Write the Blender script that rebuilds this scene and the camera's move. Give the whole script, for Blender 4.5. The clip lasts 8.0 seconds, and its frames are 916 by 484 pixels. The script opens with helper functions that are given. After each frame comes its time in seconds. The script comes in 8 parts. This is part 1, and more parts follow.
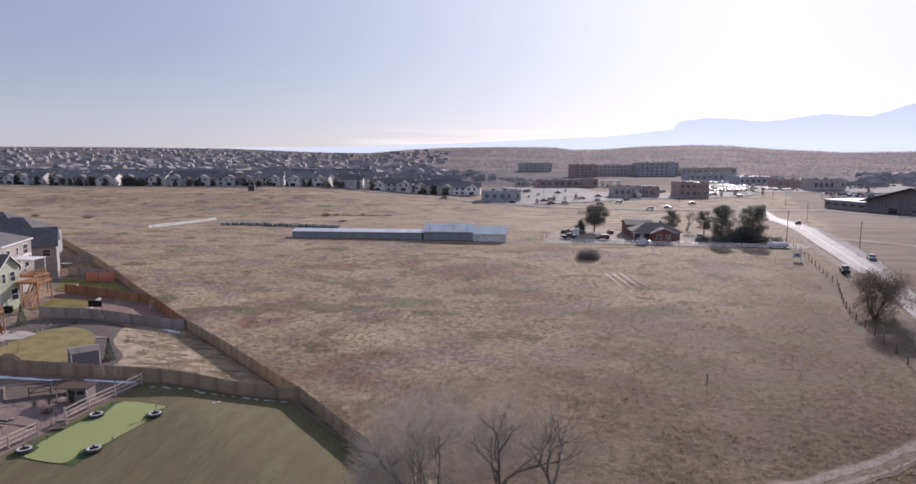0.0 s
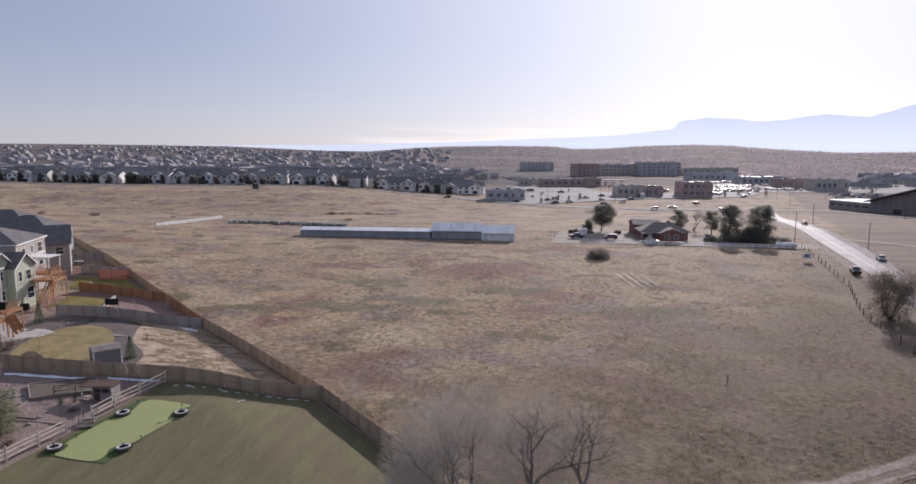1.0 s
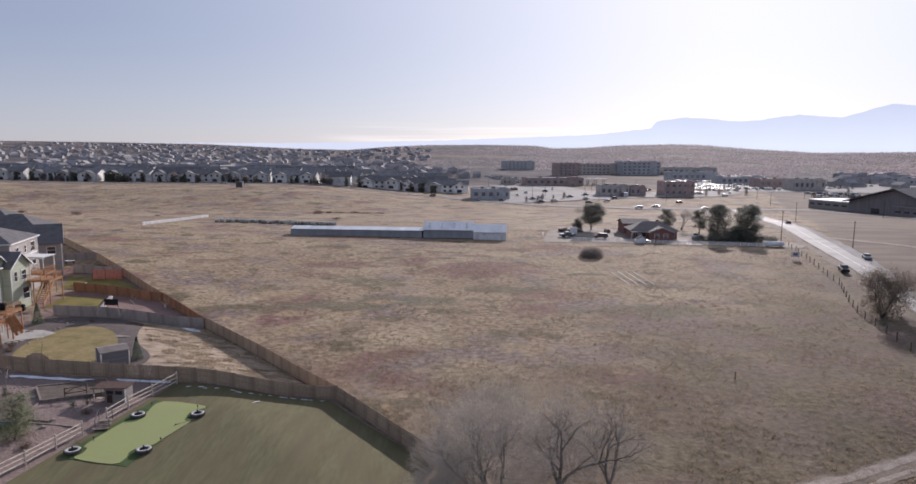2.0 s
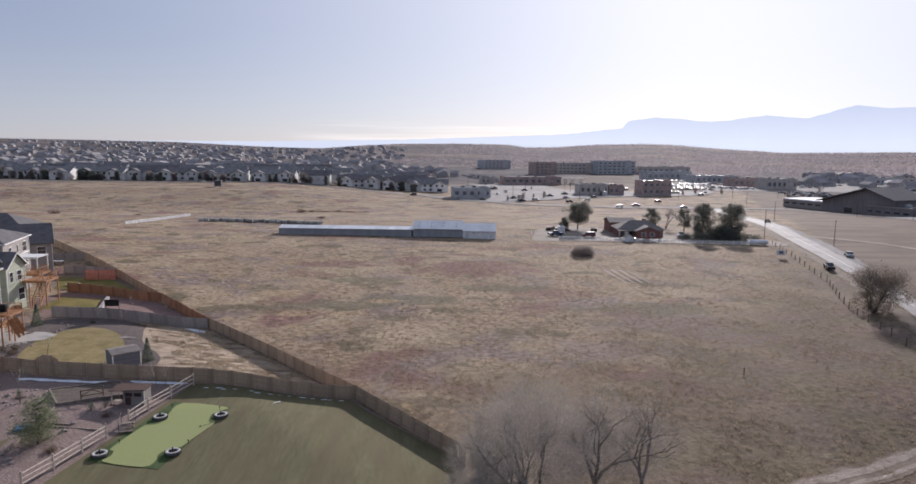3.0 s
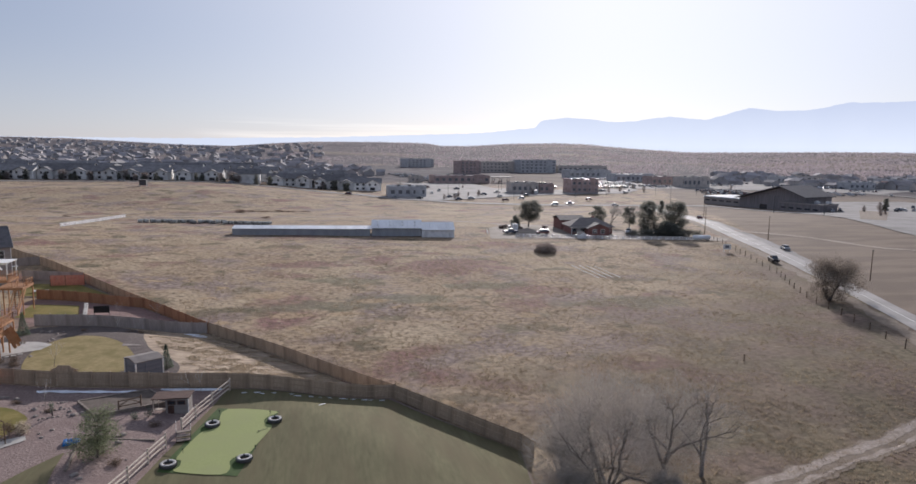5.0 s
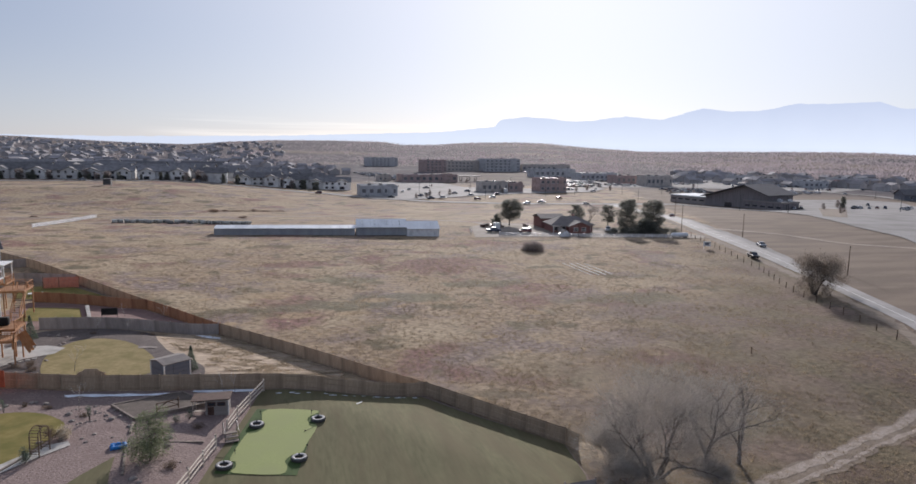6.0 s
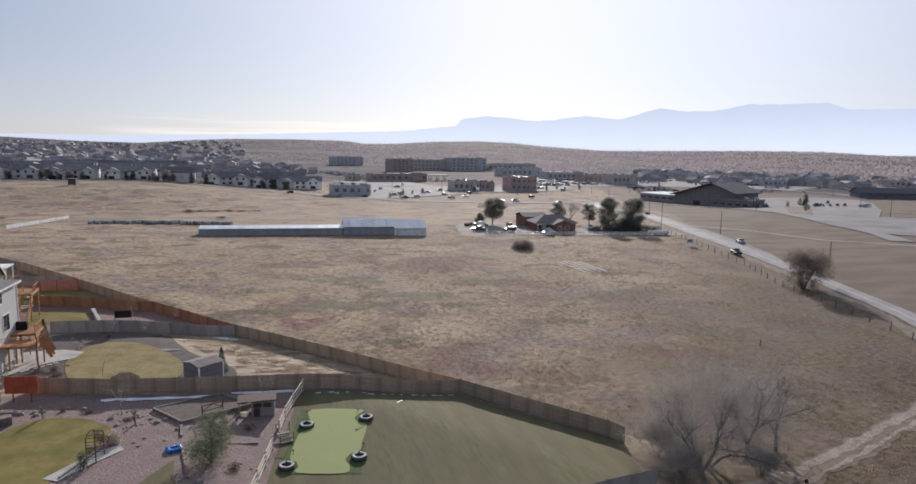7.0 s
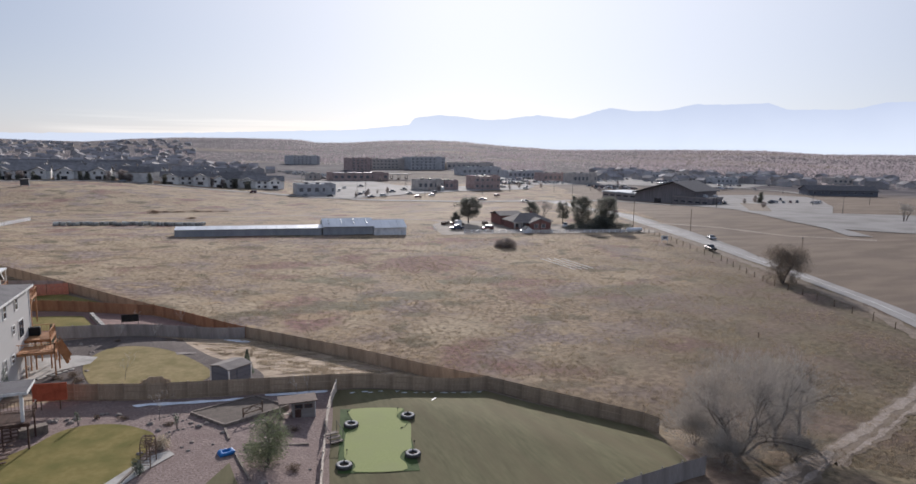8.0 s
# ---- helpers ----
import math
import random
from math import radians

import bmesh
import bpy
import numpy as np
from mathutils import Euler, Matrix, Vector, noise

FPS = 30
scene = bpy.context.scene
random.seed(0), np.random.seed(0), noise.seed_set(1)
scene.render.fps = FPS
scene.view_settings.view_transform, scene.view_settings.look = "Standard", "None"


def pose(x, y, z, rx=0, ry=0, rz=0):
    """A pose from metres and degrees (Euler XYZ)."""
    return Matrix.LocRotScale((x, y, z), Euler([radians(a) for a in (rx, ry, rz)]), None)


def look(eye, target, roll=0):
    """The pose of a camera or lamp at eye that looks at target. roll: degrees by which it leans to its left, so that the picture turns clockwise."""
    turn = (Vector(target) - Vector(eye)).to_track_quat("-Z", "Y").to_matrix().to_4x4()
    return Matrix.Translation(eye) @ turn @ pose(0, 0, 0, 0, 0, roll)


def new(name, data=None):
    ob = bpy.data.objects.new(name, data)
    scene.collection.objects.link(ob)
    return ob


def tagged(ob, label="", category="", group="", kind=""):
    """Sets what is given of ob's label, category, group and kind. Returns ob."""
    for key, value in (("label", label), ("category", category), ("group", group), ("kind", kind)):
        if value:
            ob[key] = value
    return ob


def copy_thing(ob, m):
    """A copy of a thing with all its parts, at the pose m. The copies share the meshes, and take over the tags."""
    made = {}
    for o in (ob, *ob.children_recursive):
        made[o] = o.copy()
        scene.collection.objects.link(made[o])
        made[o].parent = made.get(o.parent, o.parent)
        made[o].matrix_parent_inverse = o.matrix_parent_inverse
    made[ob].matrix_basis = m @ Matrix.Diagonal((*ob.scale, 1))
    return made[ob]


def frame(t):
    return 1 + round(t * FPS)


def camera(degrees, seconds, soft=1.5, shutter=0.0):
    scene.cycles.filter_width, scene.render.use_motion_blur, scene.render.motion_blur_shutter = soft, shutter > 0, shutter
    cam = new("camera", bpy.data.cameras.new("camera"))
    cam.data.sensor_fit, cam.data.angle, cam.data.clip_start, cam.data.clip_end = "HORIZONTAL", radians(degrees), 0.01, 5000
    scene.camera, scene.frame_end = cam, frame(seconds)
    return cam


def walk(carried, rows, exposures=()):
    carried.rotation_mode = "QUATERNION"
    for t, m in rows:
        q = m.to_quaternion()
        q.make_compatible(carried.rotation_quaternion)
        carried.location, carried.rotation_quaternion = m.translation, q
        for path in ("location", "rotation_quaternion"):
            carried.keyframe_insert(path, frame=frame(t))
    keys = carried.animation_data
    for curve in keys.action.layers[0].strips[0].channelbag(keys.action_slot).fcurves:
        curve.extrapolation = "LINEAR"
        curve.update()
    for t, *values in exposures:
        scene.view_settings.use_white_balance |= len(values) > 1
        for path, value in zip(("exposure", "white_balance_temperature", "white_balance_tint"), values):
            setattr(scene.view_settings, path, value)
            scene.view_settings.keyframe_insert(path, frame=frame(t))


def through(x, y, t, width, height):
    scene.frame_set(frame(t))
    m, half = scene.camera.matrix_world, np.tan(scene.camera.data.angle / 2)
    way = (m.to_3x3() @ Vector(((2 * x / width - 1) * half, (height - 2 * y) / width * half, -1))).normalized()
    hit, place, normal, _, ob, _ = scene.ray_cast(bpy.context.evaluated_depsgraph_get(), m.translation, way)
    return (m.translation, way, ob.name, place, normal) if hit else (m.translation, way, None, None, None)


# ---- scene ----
cam = camera(68.55, 8.0, 1.6)
PATH = [
    (0, 0.00, 0.00, 30.50, 82.20, 0.00, 0.00),
    (0.5, -1.31, -0.03, 30.59, 82.14, -0.13, 0.15),
    (1, -2.91, -0.13, 30.66, 82.09, -0.24, 0.00),
    (1.5, -4.92, -0.19, 30.71, 82.04, -0.35, -0.85),
    (3, -12.94, -0.25, 30.75, 81.92, -0.66, -4.10),
    (3.5, -16.22, -0.26, 30.78, 81.92, -0.71, -5.88),
    (4, -19.92, -0.22, 30.82, 81.91, -0.81, -7.78),
    (4.5, -23.77, -0.16, 30.84, 81.90, -0.88, -9.60),
    (6, -36.61, 1.05, 30.76, 81.86, -1.09, -14.87),
    (6.5, -41.08, 1.76, 30.74, 81.84, -1.13, -16.58),
    (7, -45.52, 2.69, 30.68, 81.84, -1.14, -18.24),
    (7.5, -50.03, 3.68, 30.67, 81.82, -1.15, -20.10),
    (8, -54.48, 4.89, 30.63, 81.83, -1.16, -22.28),
]
walk(cam, [(t, pose(x, y, z, rx, ry, rz)) for t, x, y, z, rx, ry, rz in PATH], [(0, 0.40, 6340, 22), (1.5, 0.37, 6340, 20), (4.5, 0.35, 6340, 16), (8, 0.35, 6340, 14)])

# ---- daylight ----
SUN_AZ, SUN_EL = 21.0, 19.0     # degrees right of +y, degrees above the horizon
world = bpy.data.worlds.new("sky")
scene.world = world
world.use_nodes = True
wn, wl = world.node_tree.nodes, world.node_tree.links
wn.clear()
sky = wn.new("ShaderNodeTexSky")
sky.sky_type = "NISHITA"
sky.sun_disc = False
sky.sun_elevation, sky.sun_rotation = radians(SUN_EL), radians(SUN_AZ)
sky.altitude, sky.air_density, sky.dust_density, sky.ozone_density = 1900, 1.0, 1.0, 1.0
back, wout = wn.new("ShaderNodeBackground"), wn.new("ShaderNodeOutputWorld")
back.inputs["Strength"].default_value = 0.10
haze = wn.new("ShaderNodeMix")      # thin bright haze over the clear sky
haze.data_type = "RGBA"
haze.inputs["Factor"].default_value = 0.86
sky_in, haze_in = [i for i in haze.inputs if i.type == "RGBA"]
# the haze glows round the sun
way = wn.new("ShaderNodeTexCoord").outputs["Generated"]
dot, ramp, power, glow = wn.new("ShaderNodeVectorMath"), wn.new("ShaderNodeMath"), wn.new("ShaderNodeMath"), wn.new("ShaderNodeMix")
dot.operation, ramp.operation, power.operation = "DOT_PRODUCT", "MAXIMUM", "POWER"
GLOW_AZ, GLOW_EL = radians(SUN_AZ + 7), radians(SUN_EL)       # thicker haze towards the mountains
dot.inputs[1].default_value = (math.sin(GLOW_AZ) * math.cos(GLOW_EL), math.cos(GLOW_AZ) * math.cos(GLOW_EL), math.sin(GLOW_EL))
wl.new(way, dot.inputs[0])
wl.new(dot.outputs["Value"], ramp.inputs[0])
ramp.inputs[1].default_value = 0.0
wl.new(ramp.outputs[0], power.inputs[0])
power.inputs[1].default_value = 5.0
glow.data_type = "RGBA"
wl.new(power.outputs[0], glow.inputs["Factor"])
glow_a, glow_b = [i for i in glow.inputs if i.type == "RGBA"]
glow_a.default_value, glow_b.default_value = (2.3, 2.76, 3.62, 1), (7.2, 7.45, 7.95, 1)
# thin flat clouds low over the horizon
flat, streak, soft, low, both, cloud = wn.new("ShaderNodeMapping"), wn.new("ShaderNodeTexNoise"), wn.new("ShaderNodeMapRange"), wn.new("ShaderNodeMapRange"), wn.new("ShaderNodeMath"), wn.new("ShaderNodeMix")
wl.new(way, flat.inputs["Vector"])
flat.inputs["Scale"].default_value = (2.0, 2.0, 75)
flat.inputs["Location"].default_value = (3.1, 0.4, 0.0)
wl.new(flat.outputs[0], streak.inputs["Vector"])
streak.inputs["Scale"].default_value, streak.inputs["Detail"].default_value = 1.6, 6
soft.inputs["From Min"].default_value, soft.inputs["From Max"].default_value = 0.42, 0.72
wl.new(streak.outputs["Fac"], soft.inputs["Value"])
height = wn.new("ShaderNodeSeparateXYZ")
wl.new(way, height.inputs[0])
low.interpolation_type = "SMOOTHSTEP"
low.inputs["From Min"].default_value, low.inputs["From Max"].default_value = 0.040, 0.024
wl.new(height.outputs["Z"], low.inputs["Value"])
bank, wide, part_sky = wn.new("ShaderNodeVectorMath"), wn.new("ShaderNodeMapRange"), wn.new("ShaderNodeMath")
bank.operation, part_sky.operation = "DOT_PRODUCT", "MULTIPLY"
bank.inputs[1].default_value = (math.sin(radians(8)), math.cos(radians(8)), 0)
wl.new(way, bank.inputs[0])
wide.interpolation_type = "SMOOTHSTEP"
wide.inputs["From Min"].default_value, wide.inputs["From Max"].default_value = 0.945, 0.985
wl.new(bank.outputs["Value"], wide.inputs["Value"])
wl.new(wide.outputs[0], part_sky.inputs[0])
wl.new(low.outputs[0], part_sky.inputs[1])
both.operation = "MULTIPLY"
wl.new(soft.outputs[0], both.inputs[0])
wl.new(part_sky.outputs[0], both.inputs[1])
cloud.data_type = "RGBA"
wl.new(both.outputs[0], cloud.inputs["Factor"])
cloud_a, cloud_b = [i for i in cloud.inputs if i.type == "RGBA"]
cloud_b.default_value = (7.0, 7.05, 7.2, 1)
# dusty air whitens the lowest sky
dusty, dust = wn.new("ShaderNodeMapRange"), wn.new("ShaderNodeMix")
dusty.interpolation_type = "SMOOTHSTEP"
dusty.inputs["From Min"].default_value, dusty.inputs["From Max"].default_value, dusty.inputs["To Max"].default_value = 0.17, 0.0, 0.6
wl.new(height.outputs["Z"], dusty.inputs["Value"])
dust.data_type = "RGBA"
wl.new(dusty.outputs[0], dust.inputs["Factor"])
dust_a, dust_b = [i for i in dust.inputs if i.type == "RGBA"]
wl.new([o for o in glow.outputs if o.type == "RGBA"][0], dust_a)
dust_mul = wn.new("ShaderNodeMix")
dust_mul.data_type = "RGBA"
wl.new(power.outputs[0], dust_mul.inputs["Factor"])
dm_a, dm_b = [i for i in dust_mul.inputs if i.type == "RGBA"]
dm_a.default_value, dm_b.default_value = (3.9, 3.95, 4.2, 1), (7.2, 7.45, 7.95, 1)
wl.new([o for o in dust_mul.outputs if o.type == "RGBA"][0], dust_b)
wl.new([o for o in dust.outputs if o.type == "RGBA"][0], cloud_a)
wl.new([o for o in cloud.outputs if o.type == "RGBA"][0], haze_in)
wl.new(sky.outputs[0], sky_in)
wl.new([o for o in haze.outputs if o.type == "RGBA"][0], back.inputs["Color"])
wl.new(back.outputs[0], wout.inputs["Surface"])
sun_data = bpy.data.lights.new("sun", "SUN")
sun_data.energy, sun_data.angle, sun_data.color = 4.1, radians(0.6), (1.0, 0.95, 0.88)
sun = new("sun", sun_data)
sa, se = radians(SUN_AZ), radians(SUN_EL)
sun.matrix_world = look((0, 0, 0), (-math.sin(sa) * math.cos(se), -math.cos(sa) * math.cos(se), -math.sin(se)))


# ---- materials ----
def mat(name, c1, c2, size=1.0, rough=0.9, bump=0.3, c3=None, fine=6.0, metal=0.0, world_space=False, island=0.0, rand=0.0, spec=0.3, stretch=(1, 1, 1), bump_dist=0.02):
    """Two scales of noise between two colours, a third in patches, with fine relief."""
    m = bpy.data.materials.new(name)
    m.use_nodes = True
    n, l = m.node_tree.nodes, m.node_tree.links
    b = n["Principled BSDF"]
    b.inputs["Roughness"].default_value = rough
    b.inputs["Metallic"].default_value = metal
    b.inputs["Specular IOR Level"].default_value = spec
    if world_space:
        src = n.new("ShaderNodeNewGeometry").outputs["Position"]
    else:
        src = n.new("ShaderNodeTexCoord").outputs["Object"]
    mp = n.new("ShaderNodeMapping")
    mp.inputs["Scale"].default_value = stretch
    l.new(src, mp.inputs["Vector"])
    src = mp.outputs[0]

    def tex(scale, detail=4.0):
        t = n.new("ShaderNodeTexNoise")
        t.inputs["Scale"].default_value, t.inputs["Detail"].default_value = scale, detail
        l.new(src, t.inputs["Vector"])
        return t.outputs["Fac"]

    def ramp(fac, lo, hi):
        r = n.new("ShaderNodeMapRange")
        r.inputs["From Min"].default_value, r.inputs["From Max"].default_value = lo, hi
        l.new(fac, r.inputs["Value"])
        return r.outputs[0]

    def mix(fac, a, c):
        x = n.new("ShaderNodeMix")
        x.data_type = "RGBA"
        if isinstance(fac, float):
            x.inputs["Factor"].default_value = fac
        else:
            l.new(fac, x.inputs["Factor"])
        for sock, v in (("A", a), ("B", c)):
            s = [i for i in x.inputs if i.name == sock and i.type == "RGBA"][0]
            if isinstance(v, tuple):
                s.default_value = (*v, 1)
            else:
                l.new(v, s)
        return [o for o in x.outputs if o.type == "RGBA"][0]

    grain = tex(fine / size, 6.0)
    col = mix(ramp(grain, 0.3, 0.7), c1, c2)
    col = mix(ramp(tex(1.0 / size), 0.42, 0.68), col, c3 or tuple(0.75 * a for a in c1))
    if island or rand:
        info = n.new("ShaderNodeNewGeometry").outputs["Random Per Island"] if island else n.new("ShaderNodeObjectInfo").outputs["Random"]
        hsv = n.new("ShaderNodeHueSaturation")
        l.new(col, hsv.inputs["Color"])
        r = n.new("ShaderNodeMapRange")
        r.inputs["To Min"].default_value, r.inputs["To Max"].default_value = 1 - (island or rand), 1 + (island or rand)
        l.new(info, r.inputs["Value"])
        l.new(r.outputs[0], hsv.inputs["Value"])
        col = hsv.outputs[0]
    l.new(col, b.inputs["Base Color"])
    if bump:
        bp = n.new("ShaderNodeBump")
        bp.inputs["Strength"].default_value, bp.inputs["Distance"].default_value = bump, bump_dist
        l.new(grain, bp.inputs["Height"])
        l.new(bp.outputs[0], b.inputs["Normal"])
    return m


def leafy(name, c1, c2, size=1.0, vary=0.35, through=0.45):
    """Thin blades, needles and leaves: light passes through them."""
    m = mat(name, c1, c2, size, 0.9, 0, None, 2.0, world_space=True, island=vary, spec=0.1)
    n, l = m.node_tree.nodes, m.node_tree.links
    b, out = n["Principled BSDF"], n["Material Output"]
    tr, mx = n.new("ShaderNodeBsdfTranslucent"), n.new("ShaderNodeMixShader")
    l.new(b.inputs["Base Color"].links[0].from_socket, tr.inputs["Color"])
    mx.inputs[0].default_value = through
    l.new(b.outputs[0], mx.inputs[1])
    l.new(tr.outputs[0], mx.inputs[2])
    l.new(mx.outputs[0], out.inputs["Surface"])
    return m


def glass(name, tint=(0.03, 0.035, 0.045)):
    m = bpy.data.materials.new(name)
    m.use_nodes = True
    b = m.node_tree.nodes["Principled BSDF"]
    b.inputs["Base Color"].default_value = (*tint, 1)
    b.inputs["Roughness"].default_value, b.inputs["Specular IOR Level"].default_value = 0.06, 0.8
    return m


M_FENCE = mat("cedar fence boards", (0.37, 0.275, 0.19), (0.47, 0.36, 0.26), 0.6, 0.9, 0.2, (0.30, 0.225, 0.16), rand=0.12, stretch=(1, 1, 0.15))
M_FENCE_GREY = mat("weathered grey fence boards", (0.29, 0.255, 0.235), (0.38, 0.335, 0.31), 0.6, 0.9, 0.2, (0.25, 0.22, 0.205), rand=0.12, stretch=(1, 1, 0.15))
M_FENCE_RED = mat("stained red cedar boards", (0.33, 0.165, 0.09), (0.41, 0.21, 0.12), 0.6, 0.9, 0.2, (0.27, 0.13, 0.075), rand=0.12, stretch=(1, 1, 0.15))
M_DECK = mat("orange stained deck timber", (0.37, 0.185, 0.09), (0.45, 0.235, 0.12), 0.5, 0.75, 0.2, (0.31, 0.15, 0.07))
M_DARKWOOD = mat("dark brown timber", (0.075, 0.04, 0.03), (0.11, 0.06, 0.045), 0.5, 0.8, 0.2)
M_RAIL = mat("pale split rail timber", (0.50, 0.42, 0.35), (0.60, 0.51, 0.43), 0.4, 0.85, 0.2, (0.40, 0.33, 0.27))
M_RAILPOST = mat("brown fence post timber", (0.13, 0.085, 0.06), (0.18, 0.12, 0.085), 0.3, 0.9, 0.2)
M_LAWN = mat("winter lawn", (0.185, 0.148, 0.052), (0.235, 0.19, 0.075), 2.6, 0.95, 0.4, (0.14, 0.128, 0.042), 5, world_space=True, bump_dist=0.05, spec=0.06)
M_LAWN_TAN = mat("dormant tan lawn", (0.235, 0.185, 0.09), (0.31, 0.245, 0.13), 2.4, 0.95, 0.4, (0.19, 0.155, 0.07), 5, world_space=True, bump_dist=0.05, spec=0.06)
M_TURF = mat("olive sports turf", (0.112, 0.103, 0.056), (0.152, 0.137, 0.076), 2.4, 0.95, 0.4, (0.126, 0.105, 0.06), 6, world_space=True, stretch=(1, 0.18, 1), spec=0.12)
tn, tl = M_TURF.node_tree.nodes, M_TURF.node_tree.links
band, tone, mow = tn.new("ShaderNodeTexWave"), tn.new("ShaderNodeMapRange"), tn.new("ShaderNodeHueSaturation")
turn_band = tn.new("ShaderNodeMapping")
turn_band.inputs["Rotation"].default_value = (0, 0, radians(10))
tl.new(tn.new("ShaderNodeNewGeometry").outputs["Position"], turn_band.inputs["Vector"])
tl.new(turn_band.outputs[0], band.inputs["Vector"])
band.inputs["Scale"].default_value, band.inputs["Distortion"].default_value, band.inputs["Detail"].default_value = 0.11, 1.2, 3
tone.inputs["To Min"].default_value, tone.inputs["To Max"].default_value = 0.955, 1.035
tl.new(band.outputs["Fac"], tone.inputs["Value"])
tl.new(M_TURF.node_tree.nodes["Principled BSDF"].inputs["Base Color"].links[0].from_socket, mow.inputs["Color"])
tl.new(tone.outputs[0], mow.inputs["Value"])
tl.new(mow.outputs[0], M_TURF.node_tree.nodes["Principled BSDF"].inputs["Base Color"])
M_PUTT = mat("pale putting green", (0.245, 0.275, 0.105), (0.285, 0.31, 0.125), 3.0, 0.95, 0.2, (0.26, 0.28, 0.12), 20, world_space=True)
M_FRINGE = mat("dark green fringe turf", (0.05, 0.085, 0.025), (0.07, 0.11, 0.03), 1.5, 0.95, 0.4, world_space=True)
M_GRAVEL = mat("pinkish grey gravel", (0.132, 0.092, 0.082), (0.30, 0.225, 0.203), 1.6, 0.95, 0.9, (0.19, 0.134, 0.12), 7, world_space=True, bump_dist=0.1)
M_GRAVEL_DARK = mat("dark brown grey gravel", (0.085, 0.07, 0.065), (0.185, 0.152, 0.14), 2.0, 0.95, 0.9, (0.105, 0.086, 0.08), 9, world_space=True, bump_dist=0.08, spec=0.1)
M_GRAVEL_RED = mat("reddish brown gravel", (0.19, 0.115, 0.10), (0.26, 0.165, 0.145), 3.0, 0.95, 0.8, (0.16, 0.10, 0.09), 14, world_space=True, bump_dist=0.06)
M_STRAW = mat("trampled straw and bare soil", (0.29, 0.215, 0.15), (0.46, 0.36, 0.26), 0.9, 0.95, 0.9, (0.215, 0.155, 0.11), 2.2, world_space=True, bump_dist=0.15, stretch=(0.45, 1.2, 1))
M_SOIL = mat("bare brown soil", (0.15, 0.114, 0.084), (0.24, 0.185, 0.14), 1.6, 0.95, 0.7, (0.135, 0.102, 0.077), 6, world_space=True, bump_dist=0.06)
M_DIRT = mat("pale rutted dirt track", (0.22, 0.178, 0.148), (0.40, 0.335, 0.285), 0.9, 0.95, 0.8, (0.22, 0.17, 0.13), 5, world_space=True, bump_dist=0.1)
M_ROAD = mat("worn pale road surface", (0.28, 0.262, 0.25), (0.34, 0.32, 0.305), 9.0, 0.78, 0.15, (0.24, 0.225, 0.212), 20, world_space=True, spec=0.13)
M_LOT = mat("pale concrete paving", (0.259, 0.241, 0.23), (0.316, 0.299, 0.285), 14.0, 0.9, 0.1, (0.213, 0.198, 0.186), 20, world_space=True, spec=0.08)
M_LINE = mat("worn white road paint", (0.62, 0.6, 0.56), (0.75, 0.73, 0.7), 2.0, 0.6, 0.1)
M_CONC = mat("grey concrete", (0.38, 0.36, 0.33), (0.46, 0.43, 0.40), 1.5, 0.9, 0.2)
M_SNOW = mat("old snow", (0.72, 0.75, 0.80), (0.82, 0.84, 0.88), 1.0, 0.7, 0.5, (0.6, 0.62, 0.68), world_space=True)
M_SIDING = mat("light grey lap siding", (0.40, 0.395, 0.39), (0.46, 0.452, 0.445), 1.2, 0.75, 0.3, (0.44, 0.43, 0.42), stretch=(0.1, 0.1, 3))
M_SIDING_GREEN = mat("pale sage siding", (0.40, 0.43, 0.33), (0.46, 0.48, 0.37), 1.2, 0.75, 0.3, (0.36, 0.39, 0.30), stretch=(0.1, 0.1, 3))
M_SIDING_TAUPE = mat("taupe siding", (0.30, 0.265, 0.25), (0.35, 0.31, 0.29), 1.2, 0.75, 0.3, (0.27, 0.24, 0.225), stretch=(0.1, 0.1, 3))
M_SIDING_BLUE = mat("slate blue siding", (0.14, 0.15, 0.18), (0.18, 0.19, 0.22), 1.2, 0.75, 0.3, stretch=(0.1, 0.1, 3))
M_ROOF = mat("dark asphalt shingles", (0.115, 0.108, 0.112), (0.165, 0.155, 0.158), 1.2, 0.92, 0.6, (0.10, 0.094, 0.097), 9)
M_ROOF_BROWN = mat("brown asphalt shingles", (0.19, 0.165, 0.152), (0.25, 0.22, 0.20), 1.2, 0.92, 0.6, (0.165, 0.143, 0.132), 9)
M_TRIM = mat("white painted trim", (0.74, 0.73, 0.71), (0.80, 0.79, 0.77), 0.8, 0.55, 0.05)
M_GLASS = glass("window glass")
# pane colour is greyed in place of haze and reflected sky
M_GLASS_HAZED = glass("haze-greyed shop glass", (0.13, 0.135, 0.15))
M_TIN = mat("pale galvanised roof sheet", (0.70, 0.71, 0.73), (0.80, 0.81, 0.82), 4.0, 0.40, 0.15, (0.60, 0.61, 0.63), 5, metal=0.45, stretch=(1, 0.2, 1), spec=0.5)
M_TINWALL = mat("blue grey shed wall sheet", (0.30, 0.315, 0.34), (0.36, 0.375, 0.40), 3.0, 0.6, 0.2, (0.25, 0.265, 0.29), stretch=(1, 1, 0.3))
M_WHITEWALL = mat("white painted board wall", (0.74, 0.75, 0.77), (0.82, 0.83, 0.84), 2.0, 0.6, 0.2)
